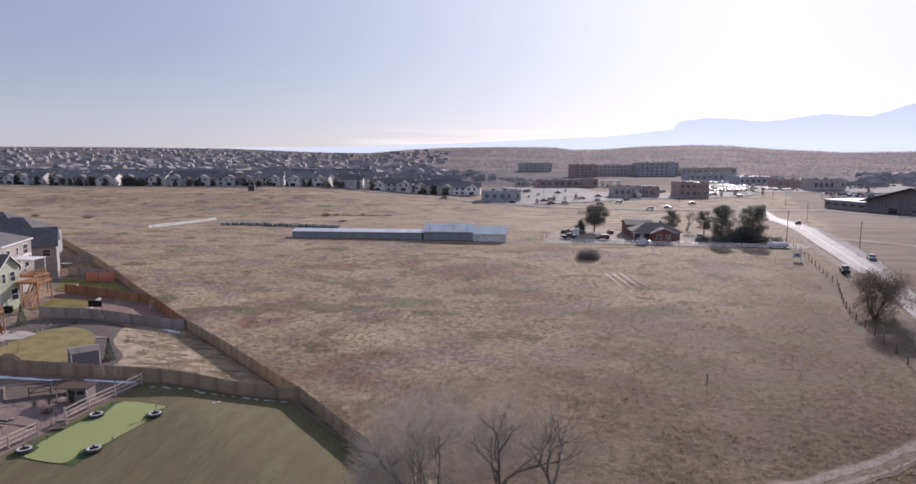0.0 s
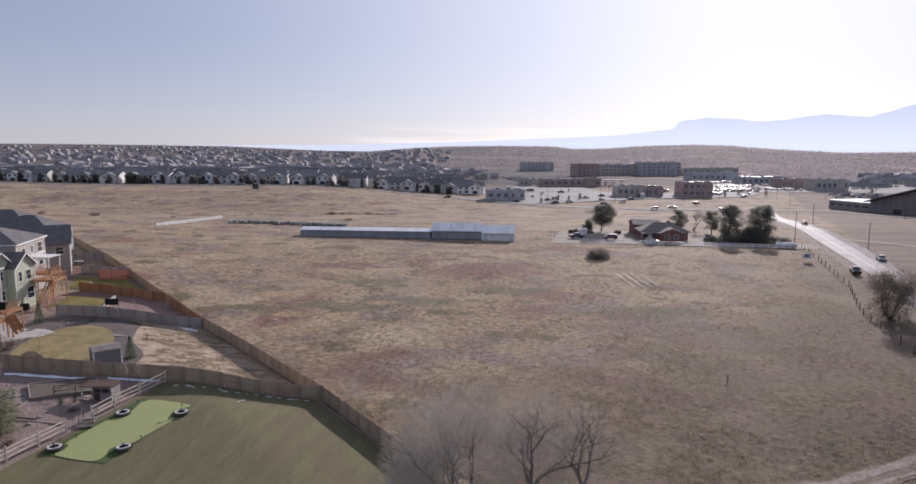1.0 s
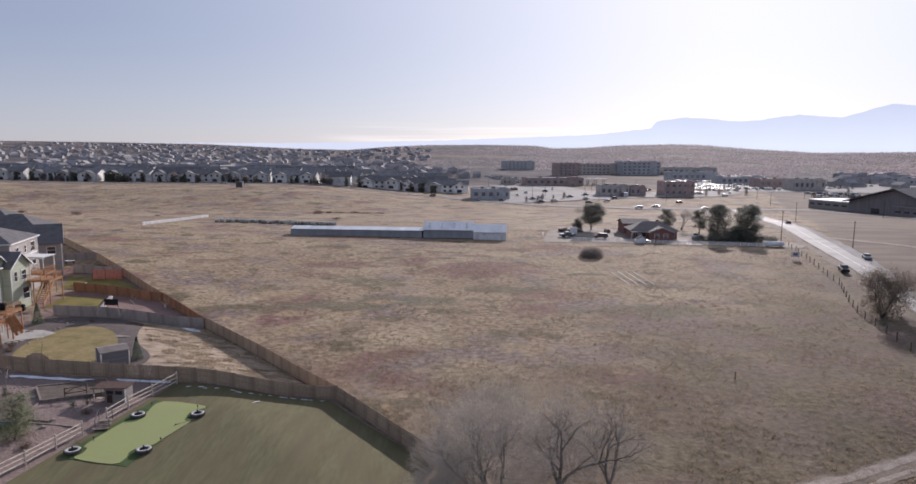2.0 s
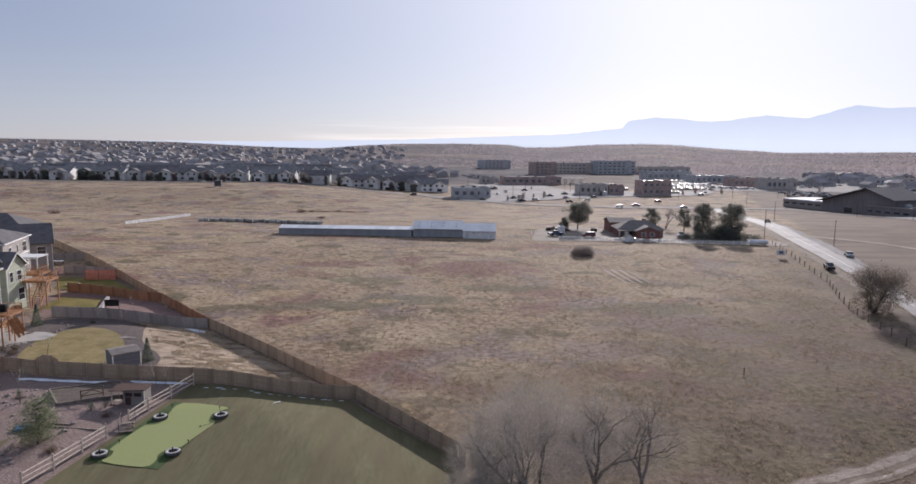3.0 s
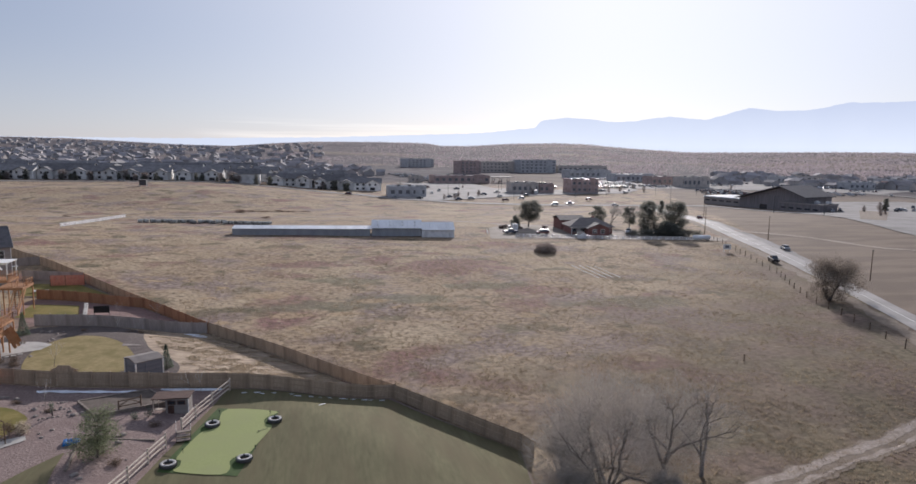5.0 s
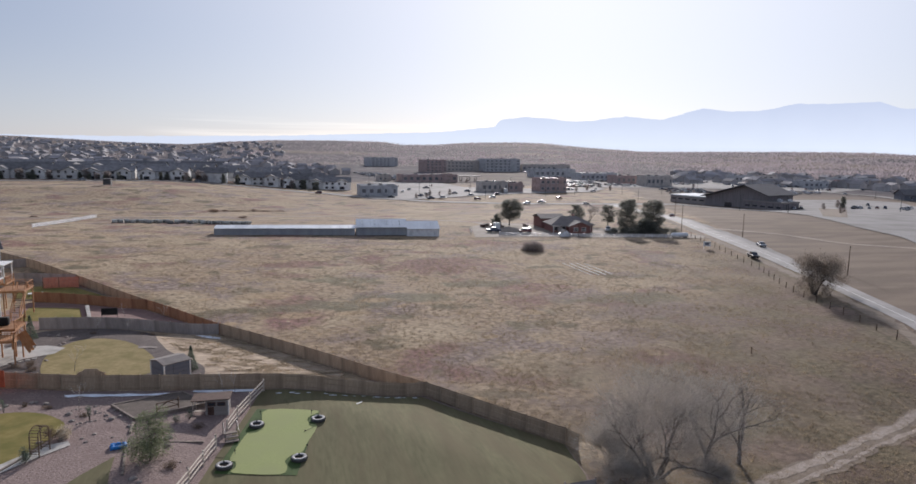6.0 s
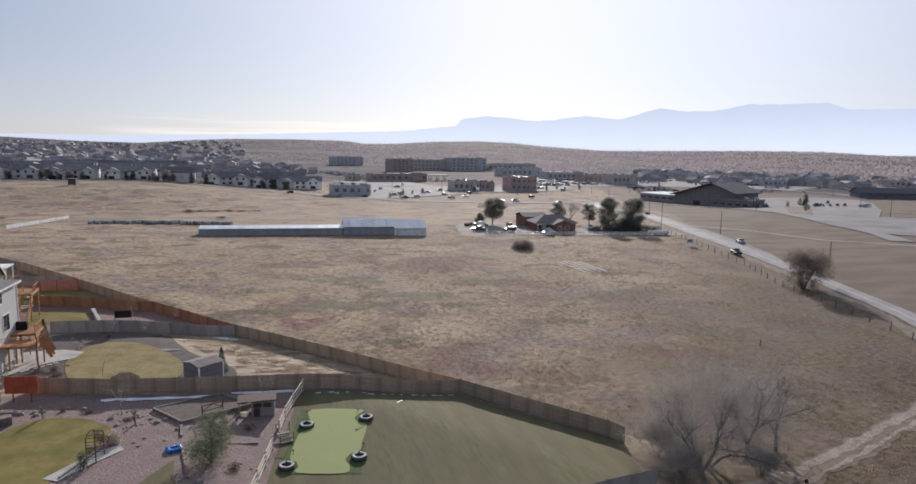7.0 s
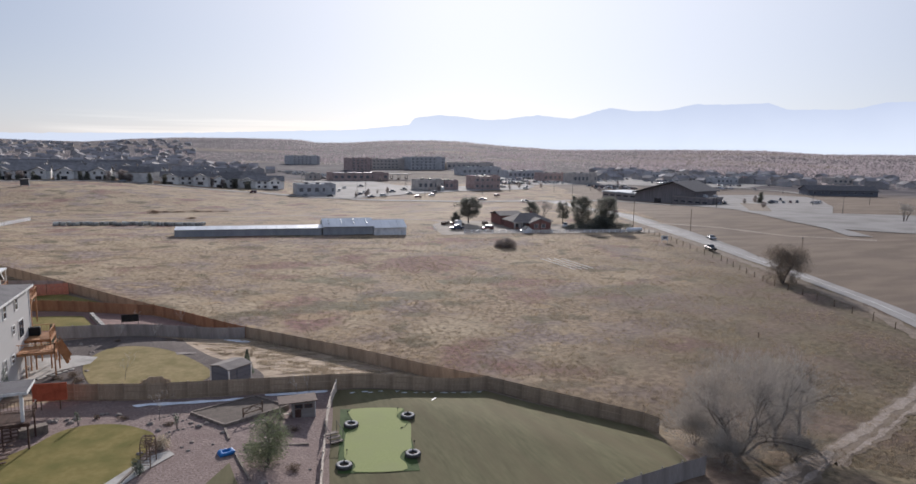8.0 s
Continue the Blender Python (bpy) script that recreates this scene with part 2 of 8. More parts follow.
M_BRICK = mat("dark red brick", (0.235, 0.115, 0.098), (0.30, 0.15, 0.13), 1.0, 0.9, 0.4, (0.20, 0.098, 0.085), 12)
M_BARK = mat("grey brown bark", (0.13, 0.11, 0.10), (0.21, 0.18, 0.16), 0.5, 0.95, 0.6, stretch=(1, 1, 0.25))
# twig and pine colours are lifted to imitate veiling glare over them
M_TWIG = leafy("fine grey twigs", (0.57, 0.54, 0.51), (0.67, 0.64, 0.605), 1.5, 0.2, 0.68)
M_PINE = leafy("veil-paled pine needles", (0.235, 0.235, 0.205), (0.305, 0.305, 0.265), 1.2, 0.4, 0.65)
M_SPRUCE = leafy("blue green spruce needles", (0.15, 0.185, 0.14), (0.21, 0.245, 0.185), 1.0, 0.45, 0.55)
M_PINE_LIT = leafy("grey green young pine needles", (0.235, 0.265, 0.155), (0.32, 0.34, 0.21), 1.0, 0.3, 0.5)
M_SHRUB = leafy("dry brown shrub twigs", (0.17, 0.125, 0.09), (0.25, 0.185, 0.14), 1.0, 0.35, 0.45)
M_SCRUB = leafy("reddish dry scrub twigs", (0.30, 0.215, 0.165), (0.38, 0.28, 0.22), 1.0, 0.35, 0.55)
M_LEAFBROWN = leafy("withered brown leaves", (0.265, 0.22, 0.18), (0.35, 0.295, 0.245), 1.2, 0.35, 0.5)
M_TYRE = mat("weathered grey tyre rubber", (0.085, 0.08, 0.076), (0.125, 0.118, 0.112), 0.5, 0.9, 0.3)
M_TYRE_PALE = mat("pale grey painted tyre wall", (0.40, 0.385, 0.37), (0.50, 0.485, 0.47), 0.4, 0.85, 0.3)
M_RUBBER = mat("black rubber", (0.02, 0.02, 0.02), (0.035, 0.035, 0.035), 0.4, 0.8, 0.1)
M_BLACK = mat("black fabric", (0.012, 0.012, 0.013), (0.02, 0.02, 0.022), 0.6, 0.85, 0.2)
M_METAL = mat("dark steel", (0.08, 0.08, 0.085), (0.12, 0.12, 0.125), 0.6, 0.5, 0.1, metal=0.6)
M_NET = mat("faded orange mesh", (0.50, 0.19, 0.13), (0.58, 0.24, 0.17), 0.6, 0.8, 0.2, (0.44, 0.16, 0.11))
M_REDSHEET = mat("plain red board", (0.42, 0.09, 0.045), (0.50, 0.12, 0.06), 0.8, 0.8, 0.2)
M_BLUE = mat("bright blue tarpaulin", (0.02, 0.16, 0.46), (0.035, 0.22, 0.54), 0.5, 0.5, 0.4)
M_STONE = mat("grey brown boulder", (0.22, 0.185, 0.165), (0.32, 0.27, 0.24), 0.5, 0.95, 0.6)
M_TIMBER = mat("weathered landscape timber", (0.20, 0.16, 0.135), (0.28, 0.23, 0.19), 0.5, 0.9, 0.3)
M_PLATE = leafy("pale straw grass plumes", (0.55, 0.47, 0.36), (0.65, 0.57, 0.45), 0.6, 0.2, 0.4)
M_BEDSOIL = mat("dark garden soil", (0.10, 0.078, 0.065), (0.15, 0.12, 0.10), 1.2, 0.95, 0.7, (0.085, 0.066, 0.055), 6, world_space=True, bump_dist=0.06)
M_PLAYWALL = mat("taupe painted boards", (0.26, 0.235, 0.215), (0.31, 0.28, 0.26), 0.8, 0.85, 0.2, (0.22, 0.20, 0.185), stretch=(0.2, 0.2, 3))
M_WHITERAIL = mat("bright white vinyl rail", (0.82, 0.82, 0.82), (0.88, 0.88, 0.88), 2.0, 0.5, 0.05)
M_YARD = mat("dusty tan farmyard gravel", (0.24, 0.20, 0.165), (0.31, 0.265, 0.22), 5.0, 0.95, 0.3, (0.20, 0.165, 0.135), 12, world_space=True)


# ---- building helpers ----
def empty(name, m, label, category, group="", kind=""):
    ob = new(name)
    ob.empty_display_size = 0.2
    ob.matrix_basis = m
    return tagged(ob, label, category, group, kind)


def link_mesh(name, data, material, parent=None, label="", smooth=False):
    if material is not None and not data.materials:
        data.materials.append(material)
    if smooth:
        data.shade_smooth()
    ob = new(name, data)
    ob.parent = parent
    return tagged(ob, label)


def part(name, bm, material, parent, label="", smooth=False):
    data = bpy.data.meshes.new(name)
    bm.to_mesh(data)
    bm.free()
    return link_mesh(name, data, material, parent, label, smooth)


def soup(name, verts, faces, material, parent=None, label="", smooth=False):
    data = bpy.data.meshes.new(name)
    data.from_pydata([tuple(v) for v in verts], [], faces)
    return link_mesh(name, data, material, parent, label, smooth)


def bm_of(*fns):
    bm = bmesh.new()
    for f in fns:
        f(bm)
    return bm


def box(bm, c, s, rz=0.0, tilt=0.0, bevel=0.0):
    """A block of size s centred on c."""
    m = pose(*c, 0, tilt, rz) @ Matrix.Diagonal((*s, 1))
    vs = bmesh.ops.create_cube(bm, size=1, matrix=m)["verts"]
    if bevel:
        es = list({e for v in vs for e in v.link_edges})
        bmesh.ops.bevel(bm, geom=es, offset=bevel, segments=1, affect="EDGES")


def bar(bm, a, b, r0, r1=None, sides=6):
    """A round bar from a to b."""
    a, b = Vector(a), Vector(b)
    d = b - a
    m = Matrix.Translation((a + b) / 2) @ d.to_track_quat("Z", "Y").to_matrix().to_4x4()
    bmesh.ops.create_cone(bm, cap_ends=True, segments=sides, radius1=r0, radius2=r0 if r1 is None else r1, depth=d.length, matrix=m)


def plank(bm, a, b, w, h):
    """A square bar from a to b."""
    a, b = Vector(a), Vector(b)
    d = b - a
    m = Matrix.Translation((a + b) / 2) @ d.to_track_quat("X", "Z").to_matrix().to_4x4() @ Matrix.Diagonal((d.length, w, h, 1))
    bmesh.ops.create_cube(bm, size=1, matrix=m)


def prism(bm, pts, y0, y1):
    """A profile in x, z drawn out along y."""
    a = [bm.verts.new((x, y0, z)) for x, z in pts]
    b = [bm.verts.new((x, y1, z)) for x, z in pts]
    bm.faces.new(a)
    bm.faces.new(b[::-1])
    for i in range(len(pts)):
        j = (i + 1) % len(pts)
        bm.faces.new((a[j], a[i], b[i], b[j]))
    bmesh.ops.recalc_face_normals(bm, faces=bm.faces)


def smooth01(a):
    a = min(1.0, max(0.0, a))
    return a * a * (3 - 2 * a)


# ---- the lie of the land ----
CORNER = (-19.4, 79.0)          # where the yard fences meet
ALONG, WEST = (-0.640, 0.768), (-0.768, -0.640)


def fence_coords(x, y):
    dx, dy = x - CORNER[0], y - CORNER[1]
    return dx * ALONG[0] + dy * ALONG[1], dx * WEST[0] + dy * WEST[1]


HILL_AZ = (-180, -75, -50, -34, -26.7, -18.3, -11, -7, -4.1, -0.2, 4.7, 8.6, 10, 12.9, 15.2, 19.7, 22, 25.5, 30.4, 35.2, 40.7, 46.3, 50.3, 56, 75, 180)
HILL_EL = (0, 0.1, 0.2, 0.22, 0.19, 0.11, -0.22, -0.27, -0.03, 0.17, 0.22, 0.17, -0.03, 0.02, 0.21, 0.34, 0.28, 0.01, -0.23, -0.13, -0.01, 0.02, -0.15, -0.05, 0, 0)


def land(x, y):
    v, s = fence_coords(x, y)
    rise = 0.056 * min(max(v - 45, 0), 60) + 0.40 * smooth01((v - 4) / 22) * (1 - smooth01((v - 50) / 20))
    if s >= 0:
        lag = 0.5 * (1 - smooth01((v - 60) / 20))
        k = smooth01((s - lag) / (13 + lag))
        z = rise * (1 - k) + max(2.0, 0.75 * rise) * k + 0.010 * min(max(0, s - 13), 60)
        z -= (0.22 + 0.03 * min(max(72 - y, 0), 16)) * smooth01((x + 47) / 5) * smooth01((80 - y) / 5) * smooth01((s - 3) / 8)
    else:
        z = rise * math.exp(s / 45)
        z += 0.35 * smooth01(-s / 25) * noise.noise((x / 34, y / 34, 0.3)) * smooth01((330 - y) / 80)
        z -= 0.8 * smooth01((76 - y) / 18)
    z += -4.5 * smooth01((y - 245) / 150) + 8.0 * smooth01((y - 315) / 115) * smooth01((10 - x) / 130)
    r = math.hypot(x + 27, y)
    if r > 900:
        az = math.degrees(math.atan2(x + 27, y))
        top = 30.7 + 3300 * math.tan(radians(float(np.interp(az, HILL_AZ, HILL_EL))))
        k = smooth01((r - 900) / 2400)
        z = z * (1 - k) + top * k + 10 * k * (1 - k) * noise.noise((x / 260, y / 260, 2.0))
        z -= 60 * smooth01((r - 3350) / 900)
    return z


def ground_sheet():
    azs = sorted(set([round(-92 + 0.5 * i, 2) for i in range(369)] + [round(95 + 5 * i, 2) for i in range(34)]))
    rs = [3.0]
    while rs[-1] < 4700:
        rs.append(rs[-1] + 1.15 if 40 < rs[-1] < 170 else rs[-1] * 1.028 + 0.1)
    verts, faces = [(-27, 0, land(-27, 0))], []
    n = len(azs)
    for r in rs:
        for a in azs:
            x, y = -27 + r * math.sin(radians(a)), r * math.cos(radians(a))
            verts.append((x, y, land(x, y)))
    for i in range(n):
        faces.append((0, 1 + (i + 1) % n, 1 + i))
    for k in range(len(rs) - 1):
        for i in range(n):
            a, b = 1 + k * n + i, 1 + k * n + (i + 1) % n
            faces.append((a, b, b + n, a + n))
    return verts, faces


def field_material():
    m = bpy.data.materials.new("dry prairie grass")
    m.use_nodes = True
    n, l = m.node_tree.nodes, m.node_tree.links
    b = n["Principled BSDF"]
    b.inputs["Roughness"].default_value, b.inputs["Specular IOR Level"].default_value = 0.95, 0.1
    pos = n.new("ShaderNodeNewGeometry").outputs["Position"]

    def tex(scale, detail, off=0.0):
        mp = n.new("ShaderNodeMapping")
        mp.inputs["Location"].default_value = (off, off * 2, 0)
        l.new(pos, mp.inputs["Vector"])
        t = n.new("ShaderNodeTexNoise")
        t.inputs["Scale"].default_value, t.inputs["Detail"].default_value = scale, detail
        l.new(mp.outputs[0], t.inputs["Vector"])
        return t.outputs["Fac"]

    def ramp(fac, lo, hi):
        r = n.new("ShaderNodeMapRange")
        r.interpolation_type = "SMOOTHSTEP"
        r.inputs["From Min"].default_value, r.inputs["From Max"].default_value = lo, hi
        l.new(fac, r.inputs["Value"])
        return r.outputs[0]

    def mix(fac, a, c):
        x = n.new("ShaderNodeMix")
        x.data_type = "RGBA"
        l.new(fac, x.inputs["Factor"])
        for sock, v in (("A", a), ("B", c)):
            s = [i for i in x.inputs if i.name == sock and i.type == "RGBA"][0]
            if isinstance(v, tuple):
                s.default_value = (*v, 1)
            else:
                l.new(v, s)
        return [o for o in x.outputs if o.type == "RGBA"][0]

    def patch(col, spots, other, strength=0.8):
        """Ragged patches of another plant at their places in the field: (x, y, half length, half width)."""
        rag = n.new("ShaderNodeMapRange")
        rag.inputs["To Min"].default_value, rag.inputs["To Max"].default_value = -1.5, 1.5
        l.new(tex(0.16, 8, 411), rag.inputs["Value"])
        best = None
        for x, y, rx, ry in spots:
            mp = n.new("ShaderNodeMapping")
            mp.vector_type = "TEXTURE"
            mp.inputs["Location"].default_value = (x, y, 0)
            mp.inputs["Scale"].default_value = (rx, ry, 1000)
            l.new(pos, mp.inputs["Vector"])
            ln, ad = n.new("ShaderNodeVectorMath"), n.new("ShaderNodeMath")
            ln.operation, ad.operation = "LENGTH", "ADD"
            l.new(mp.outputs[0], ln.inputs[0])
            l.new(ln.outputs["Value"], ad.inputs[0])
            l.new(rag.outputs[0], ad.inputs[1])
            m2 = n.new("ShaderNodeMapRange")
            m2.interpolation_type = "SMOOTHSTEP"
            m2.inputs["From Min"].default_value, m2.inputs["From Max"].default_value = 1.35, 0.65
            m2.inputs["To Max"].default_value = strength
            l.new(ad.outputs[0], m2.inputs["Value"])
            if best is None:
                best = m2.outputs[0]
            else:
                mx = n.new("ShaderNodeMath")
                mx.operation = "MAXIMUM"
                l.new(best, mx.inputs[0])
                l.new(m2.outputs[0], mx.inputs[1])
                best = mx.outputs[0]
        return mix(best, col, other)

    tan = mix(ramp(tex(0.9, 9), 0.36, 0.64), (0.200, 0.146, 0.098), (0.375, 0.290, 0.195))
    bleached = mix(ramp(tex(1.2, 8, 7), 0.35, 0.65), (0.250, 0.195, 0.128), (0.435, 0.350, 0.238))
    red = mix(ramp(tex(1.0, 8, 3), 0.35, 0.65), (0.135, 0.076, 0.066), (0.265, 0.155, 0.130))
    olive = mix(ramp(tex(1.1, 8, 19), 0.35, 0.65), (0.094, 0.080, 0.050), (0.19, 0.156, 0.10))
    weed = mix(ramp(tex(1.3, 8, 29), 0.35, 0.65), (0.080, 0.082, 0.052), (0.175, 0.162, 0.105))
    mauve = mix(ramp(tex(1.0, 8, 23), 0.35, 0.65), (0.150, 0.112, 0.098), (0.298, 0.236, 0.20))
    gold = mix(ramp(tex(1.5, 8, 37), 0.35, 0.65), (0.27, 0.195, 0.115), (0.42, 0.32, 0.20))
    col = mix(ramp(tex(0.035, 6, 31), 0.44, 0.60), tan, bleached)
    col = mix(ramp(tex(0.05, 7, 83), 0.54, 0.66), col, red)
    col = mix(ramp(tex(0.06, 7, 57), 0.50, 0.64), col, mauve)
    col = mix(ramp(tex(0.13, 7, 140), 0.55, 0.66), col, olive)
    col = mix(ramp(tex(0.22, 6, 170), 0.60, 0.70), col, gold)
    col = patch(col, ((3, 167, 15, 9), (16, 138, 8, 4.5), (-31, 172, 9, 4)), red, 0.85)
    col = patch(col, ((20, 98, 12, 4.5), (31, 112, 12, 5), (44, 104, 12, 6)), mauve, 0.8)
    col = patch(col, ((-12, 132, 11, 4.5), (-27, 127, 12, 4), (-22, 152, 7, 4), (8, 144, 8, 4), (34, 124, 12, 5)), weed, 0.7)
    col = patch(col, ((-18, 131, 3.2, 1.8), (-34, 121, 4, 2), (-40, 137, 6, 3), (-24, 121, 3, 1.6)), gold)
    # dark tussocks between the paler stalks
    col = mix(ramp(tex(0.75, 5, 91), 0.60, 0.70), col, (0.125, 0.092, 0.066))
    col = mix(ramp(tex(0.62, 5, 191), 0.64, 0.72), col, (0.43, 0.35, 0.245))
    # the weedy, damper side of the field towards the road and the track
    sep = n.new("ShaderNodeSeparateXYZ")
    l.new(pos, sep.inputs[0])
    side = n.new("ShaderNodeMath")
    side.operation = "MULTIPLY_ADD"
    l.new(sep.outputs["X"], side.inputs[0])
    side.inputs[1].default_value = 1.1
    l.new(sep.outputs["Y"], side.inputs[2])
    far = n.new("ShaderNodeMath")
    far.operation = "MULTIPLY_ADD"
    l.new(sep.outputs["Y"], far.inputs[0])
    far.inputs[1].default_value = -2.0
    l.new(side.outputs[0], far.inputs[2])
    blur = n.new("ShaderNodeMath")
    blur.operation = "MULTIPLY_ADD"
    l.new(tex(0.045, 6, 61), blur.inputs[0])
    blur.inputs[1].default_value = 130
    l.new(far.outputs[0], blur.inputs[2])
    col = mix(ramp(blur.outputs[0], -55, 45), col, mix(ramp(tex(0.09, 7, 200), 0.35, 0.65), olive, mix(ramp(tex(1.0, 8, 215), 0.35, 0.65), (0.105, 0.077, 0.062), (0.20, 0.146, 0.115))))
    across = n.new("ShaderNodeMath")
    across.operation = "MULTIPLY_ADD"
    l.new(sep.outputs["Y"], across.inputs[0])
    across.inputs[1].default_value = -0.42
    l.new(sep.outputs["X"], across.inputs[2])
    streaks = n.new("ShaderNodeMapping")
    streaks.inputs["Rotation"].default_value = (0, 0, radians(-30))
    streaks.inputs["Scale"].default_value = (0.09, 0.28, 1)
    l.new(pos, streaks.inputs["Vector"])
    mown = n.new("ShaderNodeTexNoise")
    mown.inputs["Scale"].default_value, mown.inputs["Detail"].default_value = 0.5, 6
    l.new(streaks.outputs[0], mown.inputs["Vector"])
    col = mix(ramp(across.outputs[0], 34, 40), col, mix(ramp(mown.outputs["Fac"], 0.38, 0.62), (0.162, 0.127, 0.098), (0.21, 0.165, 0.126)))
    winter = n.new("ShaderNodeMix")
    winter.data_type, winter.blend_type = "RGBA", "MULTIPLY"
    winter.inputs["Factor"].default_value = 1.0
    near, tint = [i for i in winter.inputs if i.type == "RGBA"]
    tint.default_value = (0.945, 0.915, 0.915, 1)
    l.new(col, near)
    col = [o for o in winter.outputs if o.type == "RGBA"][0]
    # beyond the field: scrub, gardens and bare woodland
    dist = n.new("ShaderNodeVectorMath")
    dist.operation = "LENGTH"
    l.new(pos, dist.inputs[0])
    # woodland grey brown, its colour shifted to mauve to imitate distant haze
    wood = mix(ramp(tex(0.05, 10, 300), 0.38, 0.62), (0.08, 0.072, 0.077), (0.165, 0.148, 0.15))
    wood = mix(ramp(tex(0.009, 8, 305), 0.46, 0.60), wood, (0.098, 0.088, 0.094))
    wood = mix(ramp(tex(0.0024, 7, 310), 0.54, 0.60), wood, mix(ramp(tex(0.012, 6, 330), 0.4, 0.6), (0.165, 0.138, 0.118), (0.21, 0.175, 0.147)))
    beyond = ramp(dist.outputs["Value"], 560, 700)
    col = mix(beyond, col, wood)
    dull = n.new("ShaderNodeMapRange")
    dull.inputs["To Min"].default_value, dull.inputs["To Max"].default_value = 0.1, 0.025
    l.new(beyond, dull.inputs["Value"])
    l.new(dull.outputs[0], b.inputs["Specular IOR Level"])
    l.new(col, b.inputs["Base Color"])
    bp = n.new("ShaderNodeBump")
    bp.inputs["Strength"].default_value, bp.inputs["Distance"].default_value = 0.7, 0.16
    l.new(tex(2.6, 8, 11), bp.inputs["Height"])
    l.new(bp.outputs[0], b.inputs["Normal"])
    return m


M_FIELD = field_material()
gv, gf = ground_sheet()
tagged(soup("ground", gv, gf, M_FIELD, smooth=True), "wide dry tan prairie field with reddish and bleached patches", "ground", "", "structure")


def ring(pts, n=6):
    """A closed smooth curve through points."""
    out, k = [], len(pts)
    for i in range(k):
        p0, p1, p2, p3 = (Vector(pts[(i + j) % k]) for j in (-1, 0, 1, 2))
        for t in range(n):
            t = t / n
            out.append(0.5 * ((2 * p1) + (p2 - p0) * t + (2 * p0 - 5 * p1 + 4 * p2 - p3) * t * t + (3 * p1 - p0 - 3 * p2 + p3) * t ** 3))
    return [(p.x, p.y) for p in out]


def berm(x, y):
    """Soil banked up against the inner side of the field fences."""
    v, s = fence_coords(x, y)
    if v < 0:
        s = (x - CORNER[0]) * -0.825 + (y - CORNER[1]) * -0.566
    return 0.8 * (0.18 + 0.10 * smooth01((4 - v) / 8)) * smooth01((v + 7) / 8) * (1 - smooth01((s - 1) / 7)) if s > 0 else 0.0


def drape(name, pts, lift, material, label, category, cell=1.5, parent=None, kind="structure"):
    """A sheet laid over the land inside an outline."""
    bm = bmesh.new()
    bm.faces.new([bm.verts.new((x, y, 0)) for x, y in pts])
    xs, ys = [p[0] for p in pts], [p[1] for p in pts]
    for axis, lo, hi in ((0, min(xs), max(xs)), (1, min(ys), max(ys))):
        k = math.floor(lo / cell) + 1
        while k * cell < hi:
            co, no = [0, 0, 0], [0, 0, 0]
            co[axis], no[axis] = k * cell, 1
            bmesh.ops.bisect_plane(bm, geom=bm.verts[:] + bm.edges[:] + bm.faces[:], plane_co=co, plane_no=no)
            k += 1
    bmesh.ops.triangulate(bm, faces=bm.faces)
    for v in bm.verts:
        v.co.z = land(v.co.x, v.co.y) + lift + (berm(v.co.x, v.co.y) if v.co.y < 150 and -100 < v.co.x < 0 else 0)
    bmesh.ops.recalc_face_normals(bm, faces=bm.faces)
    for f in bm.faces:
        if f.normal.z < 0:
            f.normal_flip()
    ob = part(name, bm, material, parent, smooth=True)
    return tagged(ob, label, category, "", kind) if category else ob


def ribbon(name, pts, width, lift, material, label, category, side=0.0, step=4.0, wobble=0.0, parent=None, depth=0.0):
    """A strip along a line, laid over the land."""
    line = []
    for (x0, y0), (x1, y1) in zip(pts, pts[1:]):
        n = max(1, int(math.hypot(x1 - x0, y1 - y0) / step))
        line += [(x0 + (x1 - x0) * i / n, y0 + (y1 - y0) * i / n) for i in range(n)]
    line.append(pts[-1])
    verts, faces = [], []
    for i, (x, y) in enumerate(line):
        ax, ay = line[max(0, i - 1)]
        bx, by = line[min(len(line) - 1, i + 1)]
        d = math.hypot(bx - ax, by - ay)
        nx, ny = (by - ay) / d, -(bx - ax) / d
        for e in (-0.5, -0.17, 0.17, 0.5):
            o = side + width * e + (wobble * (noise.noise((x / 2.4, y / 2.4, e * 9)) + .3 * noise.noise((x / .9, y / .9, e * 5))) if abs(e) > 0.4 else 0)
            px, py = x + nx * o, y + ny * o
            verts.append((px, py, land(px, py) + lift))
        if i:
            k = 4 * i
            faces += [(k - 4 + j, k - 3 + j, k + 1 + j, k + j) for j in range(3)]
    ob = soup(name, verts, faces, material, parent, smooth=True)
    return tagged(ob, label, category, "", "structure") if category else ob


# ---- distant mountains ----
MT_AZ = (-40, -12, 0, 8.1, 12.9, 16.1, 17.8, 18.2, 20.3, 22.2, 24.3, 26.3, 27.2, 28.5, 30.4, 31.5, 33.2, 34.5, 36.4, 38.7, 41.1, 43.1, 46.4, 47.8, 49.2, 51.9, 54, 56, 66, 80)
MT_EL = (0.05, 0.25, 0.55, 0.9, 1.1, 1.45, 1.62, 2.2, 2.5, 2.4, 2.16, 2.3, 2.48, 2.64, 2.45, 2.4, 2.95, 3.3, 3.05, 3.1, 3.62, 3.57, 3.69, 3.17, 3.18, 3.17, 3.64, 3.7, 3.4, 2.5)


